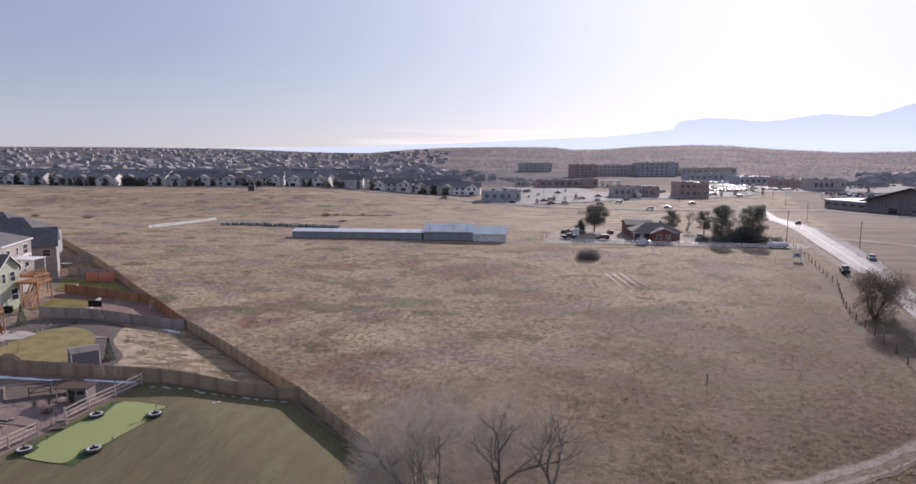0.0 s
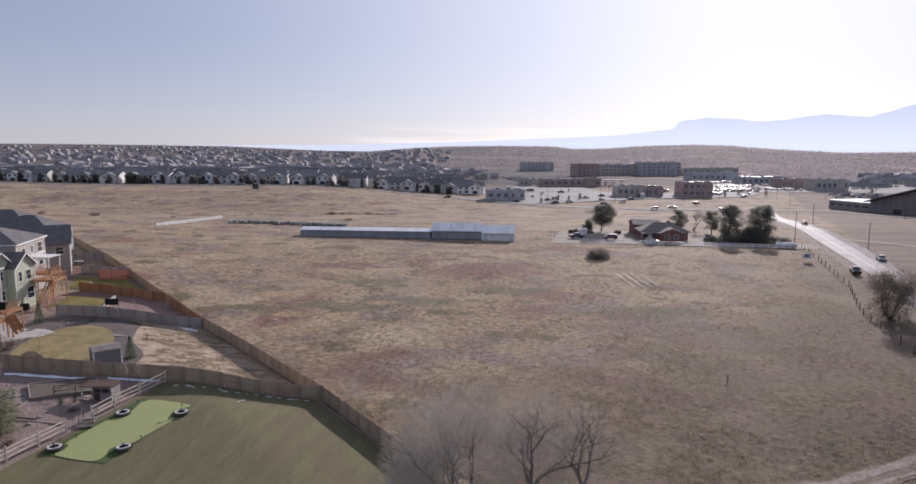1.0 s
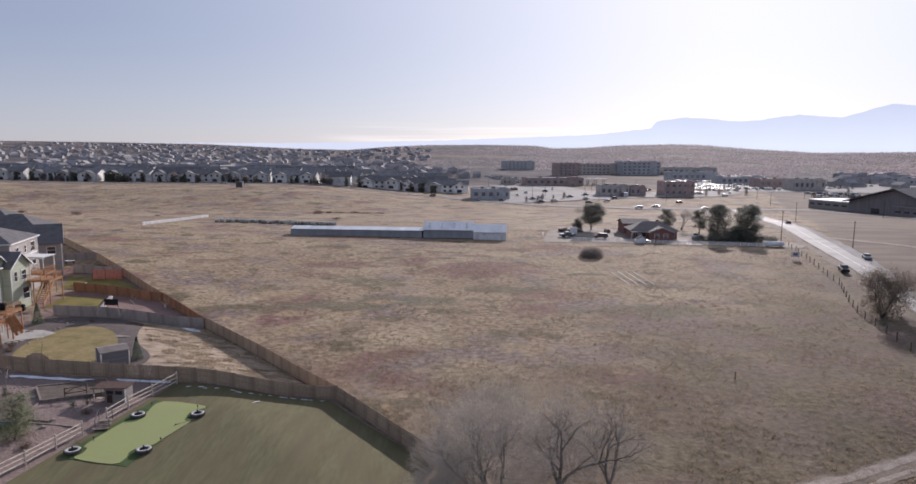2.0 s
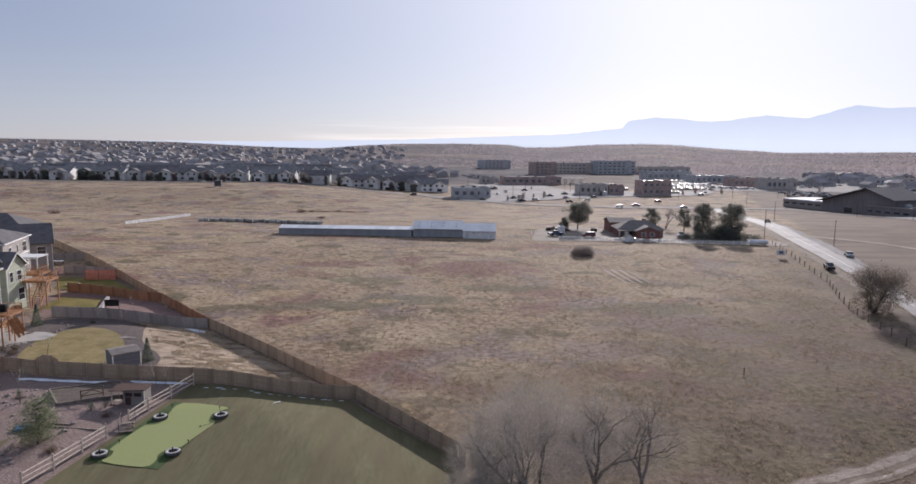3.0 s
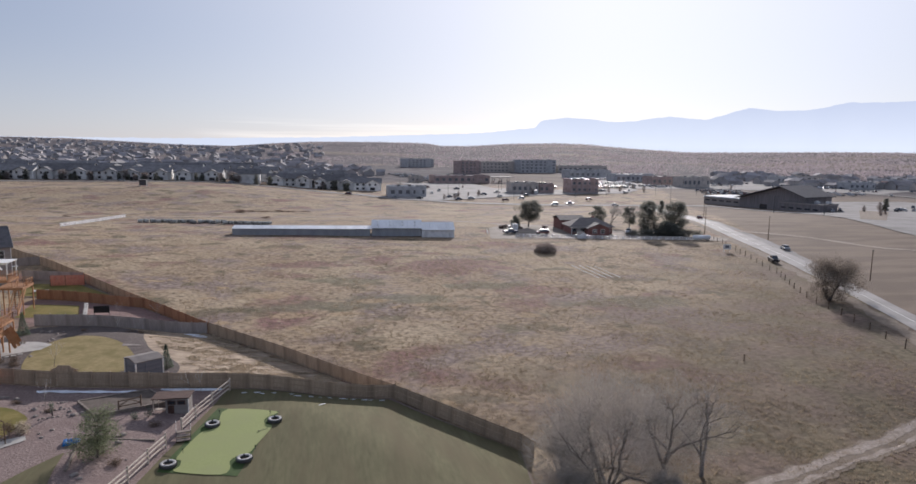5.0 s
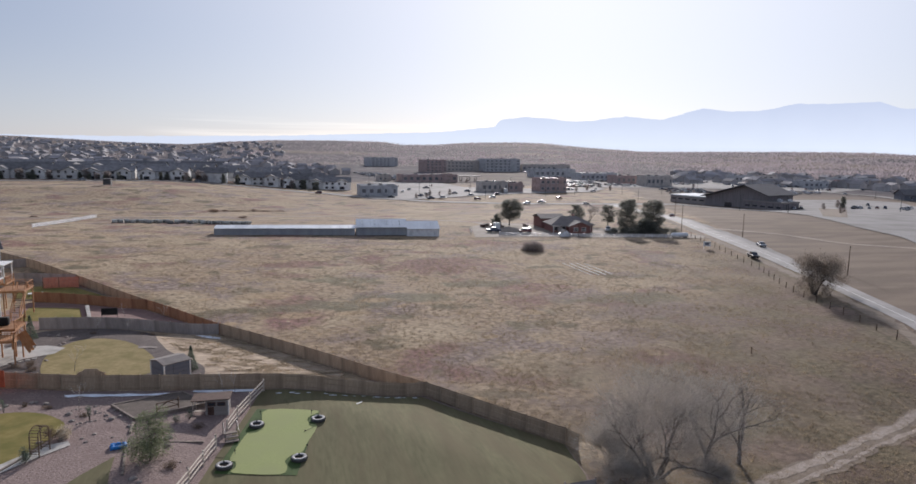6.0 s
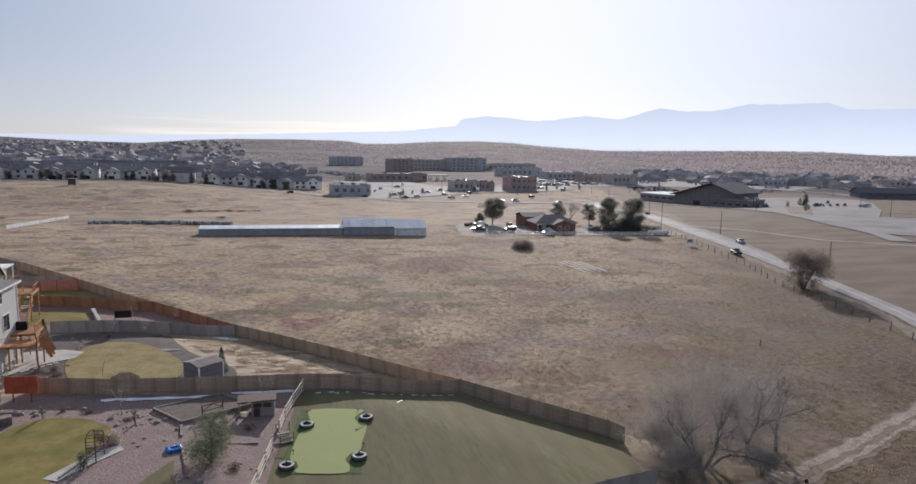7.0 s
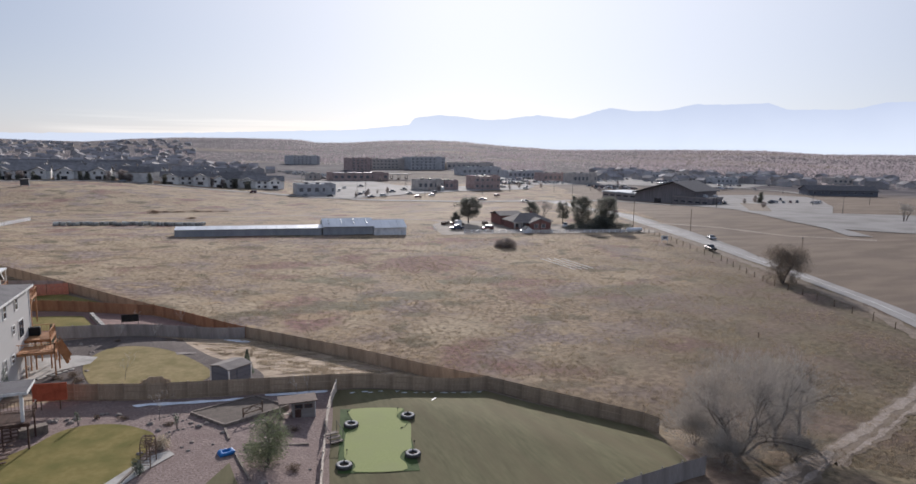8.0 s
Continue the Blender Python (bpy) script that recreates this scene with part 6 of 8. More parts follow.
for x, y in ((-33.0, 69.9), (-35.2, 61.6), (-39.2, 69.6), (-41.8, 61.4)):
    tyre(x, y, 0.72)


def marker_flag(x, y):
    z = land(x, y) + .12
    ob = empty("hole_marker", pose(x, y, z), "short dark hole marker with a round knob on the turf", "marker", "hole markers")
    part("pin", bm_of(lambda bm: bar(bm, (0, 0, 0), (0, 0, .32), .025, .02, 6)), M_METAL, ob)
    part("knob", bm_of(lambda bm: bmesh.ops.create_icosphere(bm, subdivisions=1, radius=.09, matrix=Matrix.Translation((0, 0, .38)))), M_BLACK, ob)


for x, y in ((-33.6, 71.6), (-34.4, 63.6), (-41.0, 63.8), (-38.9, 72.4)):
    marker_flag(x, y)
ob = empty("putter", pose(-34.0, 67.8, land(-34, 67.8) + .15, 0, 0, 40), "dark putter lying on the putting green", "golf club")
part("shaft", bm_of(lambda bm: bar(bm, (-.5, 0, .02), (.5, 0, .03), .018, .015, 6)), M_METAL, ob)
part("head", bm_of(lambda bm: box(bm, (-.52, .06, .03), (.09, .22, .07), bevel=.015)), M_BLACK, ob)
ob = empty("white_scrap", pose(-28.2, 75.0, land(-28.2, 75) + .08, 0, 0, 35), "small white scrap of board lying on the turf", "board")
part("board", bm_of(lambda bm: box(bm, (0, 0, .03), (1.1, .16, .04), bevel=.01)), M_TRIM, ob)


def playhouse():
    ob = empty("playhouse", pose(-43.3, 74.2, land(-43.3, 74) + .02, 0, 0, -4) @ Matrix.Scale(.86, 4), "small pale playhouse with dark windows and a lean-to roof", "playhouse")
    part("wall", bm_of(lambda bm: box(bm, (0, 0, .95), (2.7, 2.0, 2.1))), M_PLAYWALL, ob)
    part("roof", bm_of(lambda bm: [plank(bm, (-3.0, 0, 2.02), (1.6, 0, 2.14), 2.7, .1)]), M_DARKWOOD, ob)
    for x in (-.62, .55):
        window(ob, x, 1.45, .75, .32, -1.0, bars=False, frame_mat=M_DARKWOOD)
    part("door", bm_of(lambda bm: box(bm, (-.7, -1.02, .55), (.75, .05, 1.1), bevel=.01)), M_DARKWOOD, ob)
    part("corner_trim", bm_of(lambda bm: box(bm, (1.36, -1.0, .95), (.1, .1, 2.1))), M_TRIM, ob)
    for y in (-1.0, 1.0):
        part("post", bm_of(lambda bm: box(bm, (-2.8, y, .95), (.09, .09, 2.2))), M_RAIL, ob)
    part("shelf", bm_of(lambda bm: box(bm, (-2.1, -.6, .5), (1.2, .5, .07))), M_RAIL, ob)


playhouse()


def steps_stand():
    ob = empty("garden_steps", pose(-41.6, 67.3, land(-41.6, 67.3) + .05, 0, 0, 12), "pale wooden steps with a thin rail through the rail fence", "steps")
    for i in range(3):
        part("tread", bm_of(lambda bm: box(bm, (0, -.9 + i * .6, .15 + .18 * i), (1.3, .55, .1), bevel=.01)), M_TIMBER, ob)
    for x in (-.65, .65):
        part("handrail", bm_of(lambda bm: [bar(bm, (x, -1, 0), (x, -1, 1.1), .03), bar(bm, (x, .5, .3), (x, .5, 1.6), .03), bar(bm, (x, -1, 1.1), (x, .5, 1.6), .03)]), M_METAL, ob)


steps_stand()


def raised_bed():
    pts = [(-54.4, 77.4), (-51.3, 72.9), (-44.6, 75.9), (-47.6, 80.0)]
    ob = empty("raised_bed", Matrix.Identity(4), "large timber edged bed of bare soil", "garden bed")
    top = max(land(x, y) for x, y in pts) + .35
    for (x0, y0), (x1, y1) in zip(pts, pts[1:] + pts[:1]):
        d = math.hypot(x1 - x0, y1 - y0)
        n = max(2, round(d / 2.4))
        for i in range(n):
            for k in range(3):
                a, b = i / n, (i + 1) / n - .01
                part("timber", bm_of(lambda bm: plank(bm, (x0 + (x1 - x0) * a, y0 + (y1 - y0) * a, top - .1 - .21 * k), (x0 + (x1 - x0) * b, y0 + (y1 - y0) * b, top - .1 - .21 * k), .2, .2)), M_TIMBER, ob)
    drape("soil", [(x * .985 - .75, y * .985 + 1.15) for x, y in pts], .28, M_BEDSOIL, "", "", .8, ob)
    for x, y, h in ((-49.4, 74.3, 1.1), (-47.4, 75.2, 1.3)):
        part("gate_post", bm_of(lambda bm: box(bm, (x, y, top - .2 + h / 2), (.13, .13, h), bevel=.01)), M_RAILPOST, ob)
    for z in (.2, .8):
        part("gate_rail", bm_of(lambda bm: plank(bm, (-49.4, 74.3, top + z), (-47.4, 75.2, top + z + .05), .06, .1)), M_RAILPOST, ob)
    for x, y in ((-49.4, 74.3), (-47.4, 75.2)):
        part("gate_brace", bm_of(lambda bm: plank(bm, (x, y, top + .25), (-48.4, 74.75, top + .8), .05, .08)), M_RAILPOST, ob)


raised_bed()


def log(x0, y0, x1, y1, label="weathered landscape timber lying on gravel"):
    ob = empty("landscape_timber", Matrix.Identity(4), label, "timber", "landscape timbers")
    z0, z1 = land(x0, y0) + .12, land(x1, y1) + .12
    n = max(1, round(math.hypot(x1 - x0, y1 - y0) / 2.4))
    for i in range(n):
        a, b = i / n, (i + 1) / n - .008
        part("beam", bm_of(lambda bm: plank(bm, (x0 + (x1 - x0) * a, y0 + (y1 - y0) * a, z0 + (z1 - z0) * a), (x0 + (x1 - x0) * b, y0 + (y1 - y0) * b, z0 + (z1 - z0) * b), .2, .18)), M_TIMBER, ob)


log(-51.3, 72.3, -51.1, 69.6)
log(-50.8, 66.6, -50.0, 60.6)
log(-49.9, 67.2, -44.0, 66.6)
log(-49.7, 67.9, -47.4, 67.5)
log(-60.2, 63.4, -57.8, 68.9, "pale edging timber between lawn and path")


def tarp():
    rng = random.Random(3)
    verts, faces = [], []
    n = 14
    for i in range(n):
        for j in range(n):
            u, v = i / (n - 1) - .5, j / (n - 1) - .5
            r = max(abs(u), abs(v)) * 2
            h = (.34 if .45 < r < .9 else .12) + .14 * noise.noise((u * 6, v * 6, 1)) + .04 * rng.random()
            if r > .92:
                h = .03
            verts.append((u * 1.5, v * 1.05, max(.02, h * .8)))
    for i in range(n - 1):
        for j in range(n - 1):
            k = i * n + j
            faces.append((k, k + n, k + n + 1, k + 1))
    ob = empty("blue_tarpaulin", pose(-51.5, 66.6, land(-51.5, 66.6) + .05, 0, 0, 15), "crumpled bright blue tarpaulin on gravel", "tarpaulin")
    q = soup("sheet", verts, faces, M_BLUE, ob, smooth=True)
    s = q.modifiers.new("thickness", "SOLIDIFY")
    s.thickness = .02


tarp()


def arbor():
    ob = empty("garden_arbor", pose(-58.0, 66.6, land(-58, 66.6) + .05, 0, 0, 75), "brown wooden lattice arbor arched over a garden path", "arbor")
    for x in (-.8, .8):
        for y in (-.4, .4):
            part("post", bm_of(lambda bm: box(bm, (x, y, 1.0), (.08, .08, 2.0))), M_RAILPOST, ob)
        for k in range(7):
            part("slat", bm_of(lambda bm: box(bm, (x, 0, .3 + .27 * k), (.03, .8, .04))), M_RAILPOST, ob)
    for y in (-.4, .4):
        part("arch", bm_of(lambda bm: [plank(bm, (.8 * math.cos(a), y, 2.0 + .6 * math.sin(a)), (.8 * math.cos(a + .393), y, 2.0 + .6 * math.sin(a + .393)), .06, .07) for a in [i * .3927 for i in range(8)]]), M_RAILPOST, ob)
    for i in range(1, 8):
        a = i * .3927
        part("slat", bm_of(lambda bm: plank(bm, (.8 * math.cos(a), -.45, 2.03 + .6 * math.sin(a)), (.8 * math.cos(a), .45, 2.03 + .6 * math.sin(a)), .05, .04)), M_RAILPOST, ob)


arbor()
shrub(-58.9, 65.3, .55, 1.0, "dark clipped globe shrub at a path", M_SPRUCE, 51, "topiary", 700, .06, "path shrubs")
shrub(-58.7, 64.7, .45, .8, "dark clipped globe shrub at a path", M_SPRUCE, 52, "topiary", 700, .06, "path shrubs")
shrub(-57.2, 69.9, 1.0, 1.3, "pale plumed ornamental grass clump", M_PLATE, 53, "ornamental_grass", 420, .09, "path shrubs")
shrub(-58.0, 69.4, .8, 1.2, "brown ornamental grass clump", M_SHRUB, 54, "ornamental_grass", 420, .08, "path shrubs")
rng = random.Random(91)
for i, (x, y, r, h) in enumerate(((-66.4, 91.9, .9, .8), (-67.3, 93.8, .9, .9), (-68.8, 93.4, .8, .7), (-64.8, 77.9, .35, .9), (-55.7, 73.9, .35, 1.0), (-47.2, 71.8, .6, .8), (-46.0, 72.4, .5, .9), (-44.9, 70.2, .7, .7), (-46.3, 61.5, .8, .7),
                                   (-63.3, 79.3, .5, .5), (-60.9, 78.4, .6, .5), (-69.6, 102.0, .6, .6), (-63.6, 108.8, .7, .5), (-57.0, 108.3, .7, .5), (-55.3, 108.0, .7, .6), (-56.6, 75.3, .7, .5), (-69.5, 90.0, .8, .8))):
    shrub(x, y, r, h, "low dark brown shrub in gravel", (M_SHRUB, M_SPRUCE)[i in (3, 4, 5, 6)], 60 + i, "shrub", 500, .06, "yard shrubs")


def boulder(x, y, r, seed):
    rg = random.Random(seed)
    bm = bmesh.new()
    bmesh.ops.create_icosphere(bm, subdivisions=2, radius=r)
    for v in bm.verts:
        v.co *= 1 + .35 * noise.noise(v.co * (1.5 / r) + Vector((seed, 0, 0)))
        v.co.z *= .6
    ob = empty("boulder", pose(x, y, land(x, y) + r * .2, 0, 0, rg.uniform(0, 360)), "grey brown landscape boulder on gravel", "boulder", "boulders")
    part("stone", bm, M_STONE, ob)


for i in range(46):
    k = i % 5
    if k < 2:
        x, y = -55.5 + rng.uniform(-4, 4), 72.5 + rng.uniform(-5, 4)
    elif k == 2:
        x, y = -64 + rng.uniform(-4, 5), 79.6 + rng.uniform(-.8, .8)
    elif k == 3:
        x, y = -46.5 + rng.uniform(-3, 3.5), 64 + rng.uniform(-6, 5)
    else:
        x, y = -69 + rng.uniform(-1.5, 3), 96 + rng.uniform(-4, 14)
    boulder(x, y, rng.uniform(.12, .38), i)
for j in range(3):
    for i in range(9):
        boulder(-58.2 + i * .42 + j * .9, 77.2 - j * 1.9 + i * .12, rng.uniform(.1, .2), 100 + j * 9 + i)


def sapling(x, y, h, label, seed):
    rg = random.Random(seed)
    segs, tips = {k: [] for k in range(3)}, []
    branching(rg, (0, 0, -.1), (0, 0, 1), h * .5, .035, 2, .45, .6, segs, tips, .006, (3, 4))
    ob = empty("sapling", pose(x, y, land(x, y)), label, "tree", "saplings")
    v, f = tubes(segs[2], 5)
    soup("trunk", v, f, M_BARK, ob)
    v, f = tubes(segs[1] + segs[0], 3)
    soup("crown", v, f, M_TWIG, ob)


for i, (x, y, h) in enumerate(((-57.4, 76.6, 3.2), (-61.5, 90.8, 3.4), (-58.8, 108.6, 2.8), (-55.4, 117.4, 3.0), (-63.2, 109.6, 2.2), (-61.4, 119.5, 2.5), (-41.9, 79.0, 2.6), (-43.0, 79.2, 2.6))):
    sapling(x, y, h, "slender bare sapling in a back yard", 200 + i)


def red_board():
    ob = empty("red_panel", pose(-68.0, 83.3, land(-68, 83), 0, 0, -8), "red panel raised on two posts beside a fence", "panel")
    part("board", bm_of(lambda bm: box(bm, (0, 0, 2.0), (3.3, .1, 1.9), bevel=.02)), M_REDSHEET, ob)
    for x in (-.9, .9):
        part("post", bm_of(lambda bm: box(bm, (x, .1, .9), (.1, .1, 2.2))), M_RAILPOST, ob)


red_board()


def goal():
    ob = empty("netted_goal", pose(-77.2, 142.6, land(-77, 142.6), 0, 0, 0), "wide frame hung with faded orange mesh on a lawn", "goal")
    for x in (-3.1, -.4, 3.1):
        part("post", bm_of(lambda bm: box(bm, (x, 0, 1.1), (.09, .09, 2.4))), M_RAILPOST, ob)
    part("net", bm_of(lambda bm: [box(bm, (-3.05 + .2 * i, .02 * math.sin(i), 1.15), (.17, .03, 2.1)) for i in range(31)]), M_NET, ob, "faded orange mesh")


goal()


def black_screen():
    z = land(-62.4, 112.6)
    ob = empty("sports_screen", pose(-62.2, 112.6, z, 0, 0, 0), "black sports rebound screen on a white post behind a fence", "screen")
    part("panel", bm_of(lambda bm: box(bm, (0, 0, 2.5), (2.3, .08, 1.1), bevel=.02)), M_BLACK, ob)
    for x in (-1.1, 1.1):
        part("post", bm_of(lambda bm: bar(bm, (x, .1, 0), (x, .1, 2.9), .05, .05, 8)), M_METAL, ob)


black_screen()
ob = empty("retaining_wall", Matrix.Identity(4), "low pale retaining wall between lawn and red gravel", "wall")
for i in range(6):
    a, b = i / 6, (i + 1) / 6 - .01
    p, q = Vector((-68.8, 126.4, land(-68, 122) + .3)), Vector((-66.2, 117.2, land(-66.5, 118) + .3))
    part("block", bm_of(lambda bm: plank(bm, p.lerp(q, a), p.lerp(q, b), .55, .6)), M_CONC, ob)


def railing(parent, pts, mat_rail, h=1.0):
    for (x0, y0, z0), (x1, y1, z1) in zip(pts, pts[1:]):
        d = math.dist((x0, y0), (x1, y1))
        part("top_rail", bm_of(lambda bm: plank(bm, (x0, y0, z0 + h), (x1, y1, z1 + h), .12, .05)), mat_rail, parent)
        part("bottom_rail", bm_of(lambda bm: plank(bm, (x0, y0, z0 + .12), (x1, y1, z1 + .12), .06, .05)), mat_rail, parent)
        n = max(2, int(d / .28))
        for i in range(n + 1):
            u = i / n
            x, y, z = x0 + (x1 - x0) * u, y0 + (y1 - y0) * u, z0 + (z1 - z0) * u
            w = .09 if i in (0, n) else .035
            part("baluster", bm_of(lambda bm: box(bm, (x, y, z + h / 2), (w, w, h))), mat_rail, parent)


def deck():
    ob = empty("timber_deck", Matrix.Identity(4), "raised orange stained timber deck with railing and stairs", "deck")
    for x0, x1, y0, y1, z in ((-72.8, -69.9, 97.4, 101.1, 6.2), (-73.3, -69.0, 94.2, 97.3, 5.5)):
        n = int((x1 - x0) / .3)
        for i in range(n):
            w = (x1 - x0) / n
            part("board", bm_of(lambda bm: box(bm, (x0 + w * (i + .5), (y0 + y1) / 2, z - .03), (w - .015, y1 - y0, .05))), M_DECK, ob)
        part("joist", bm_of(lambda bm: [box(bm, ((x0 + x1) / 2, y, z - .2), (x1 - x0, .06, .26)) for y in (y0 + .05, (y0 + y1) / 2, y1 - .05)] + [box(bm, (x, (y0 + y1) / 2, z - .2), (.06, y1 - y0, .26)) for x in (x0 + .05, x1 - .05)]), M_DECK, ob)
        for x in (x0 + 1.2, x1 - .1):
            for y in (y0 + .1, y1 - .1):
                part("post", bm_of(lambda bm: box(bm, (x, y, (z + 2.4) / 2), (.16, .16, z - 2.5))), M_DECK, ob)
    railing(ob, [(-72.6, 101.0, 6.2), (-70.0, 101.0, 6.2), (-70.0, 97.5, 6.2)], M_DECK)
    railing(ob, [(-73.0, 94.3, 5.5), (-69.1, 94.3, 5.5), (-69.1, 96.0, 5.5)], M_DECK)
    n = 9
    for i in range(n):
        u = i / (n - 1)
        part("tread", bm_of(lambda bm: box(bm, (-68.9 + .7 * u, 96.6 + .5 * u, 5.4 - 2.0 * u), (.26, 1.0, .05))), M_DECK, ob)
    for y in (96.1, 97.2):
        part("stringer", bm_of(lambda bm: plank(bm, (-69.0, y, 5.4), (-68.1, y + .5, 3.2), .06, .34)), M_DECK, ob)
        part("side_board", bm_of(lambda bm: plank(bm, (-69.0, y, 5.9), (-68.1, y + .5, 3.7), .03, .7)), M_DECK, ob)
        part("stair_rail", bm_of(lambda bm: plank(bm, (-69.0, y, 6.5), (-68.1, y + .5, 4.3), .09, .09)), M_DECK, ob)
    g = empty("grill", pose(-72.0, 99.6, 6.2), "black covered barbecue grill on the deck", "grill")
    part("cover", bm_of(lambda bm: box(bm, (0, 0, .55), (1.4, .7, 1.1), bevel=.12)), M_BLACK, g)


deck()


def patio_things():
    drape("pavement", [(-74, 93), (-71.8, 93.4), (-69.0, 97.0), (-66.0, 98.8), (-65.4, 101.4), (-68, 103.0), (-73.6, 103)], .12, M_CONC, "pale concrete patio under the deck", "patio", .9)
    ob = empty("picnic_table", pose(-73.0, 96.6, land(-73, 96.6) + .14, 0, 0, 20), "brown timber picnic table with benches on a patio", "table")
    for i in range(4):
        part("tabletop_board", bm_of(lambda bm: box(bm, (0, -.3 + .2 * i, .75), (1.7, .18, .05))), M_RAIL, ob)
    for y in (-.75, .75):
        part("bench", bm_of(lambda bm: box(bm, (0, y, .45), (1.7, .26, .05))), M_RAIL, ob)
    for x in (-.6, .6):
        for s in (-1, 1):
            part("leg", bm_of(lambda bm: plank(bm, (x, s * .8, 0), (x, s * .2, .75), .05, .1)), M_RAILPOST, ob)
        part("brace", bm_of(lambda bm: plank(bm, (x, -.85, .42), (x, .85, .42), .05, .08)), M_RAILPOST, ob)
    for i in range(9):
        x, y = -72.8 + i * .62 + random.uniform(-.15, .15), 92.6 + i * .55
        s = empty("stepping_stone", pose(x, y, land(x, y) + .1, 0, 0, random.uniform(0, 40)), "pale square stepping stone in dark gravel", "paving stone", "stepping stones")
        part("slab", bm_of(lambda bm: box(bm, (0, 0, 0), (.55, .5, .08), bevel=.02)), M_CONC, s)


patio_things()


def porch():
    ob = empty("back_porch", Matrix.Identity(4), "dark brown raised porch with stairs and a white roof post", "porch")
    z = 4.9
    for i in range(14):
        part("board", bm_of(lambda bm: box(bm, (-75 + .5 * i + .25, 74.9, z - .03), (.48, 3.4, .06))), M_DARKWOOD, ob)
    for x in (-72.2, -70.2, -68.2):
        for y in (73.4, 76.4):
            part("post", bm_of(lambda bm: box(bm, (x, y, 3.4), (.14, .14, 3.0))), M_DARKWOOD, ob)
    part("beam", bm_of(lambda bm: box(bm, (-71.5, 73.3, z - .2), (7, .1, .28))), M_DARKWOOD, ob)
    railing(ob, [(-71.2, 76.5, z), (-68.0, 76.5, z), (-68.0, 75.0, z)], M_DARKWOOD)
    n = 10
    for i in range(n):
        u = i / (n - 1)
        part("tread", bm_of(lambda bm: box(bm, (-69.2 - .9 * u, 73.2 - 2.6 * u, z - .1 - 2.3 * u), (1.3, .3, .05), 15)), M_DARKWOOD, ob)
    part("roof", bm_of(lambda bm: box(bm, (-72.4, 75.2, 7.7), (8.6, 3.6, .2))), M_ROOF, ob)
    part("fascia", bm_of(lambda bm: [box(bm, (-72.4, 73.38, 7.66), (8.7, .06, .26)), box(bm, (-68.08, 75.2, 7.66), (.06, 3.6, .26))]), M_TRIM, ob)
    part("roof_post", bm_of(lambda bm: box(bm, (-68.6, 73.7, 6.2), (.28, .28, 2.8), bevel=.02)), M_TRIM, ob)
    part("wall", bm_of(lambda bm: box(bm, (-79, 78, 5), (7, 3, 6))), M_BRICK, ob)
    p = empty("planter_box", pose(-68.5, 76.9, land(-68.5, 76.9), 0, 0, 20), "timber planter box below a porch", "planter")
    part("box", bm_of(lambda bm: box(bm, (0, 0, .4), (2.4, 1.0, .9), bevel=.02)), M_TIMBER, p)


porch()


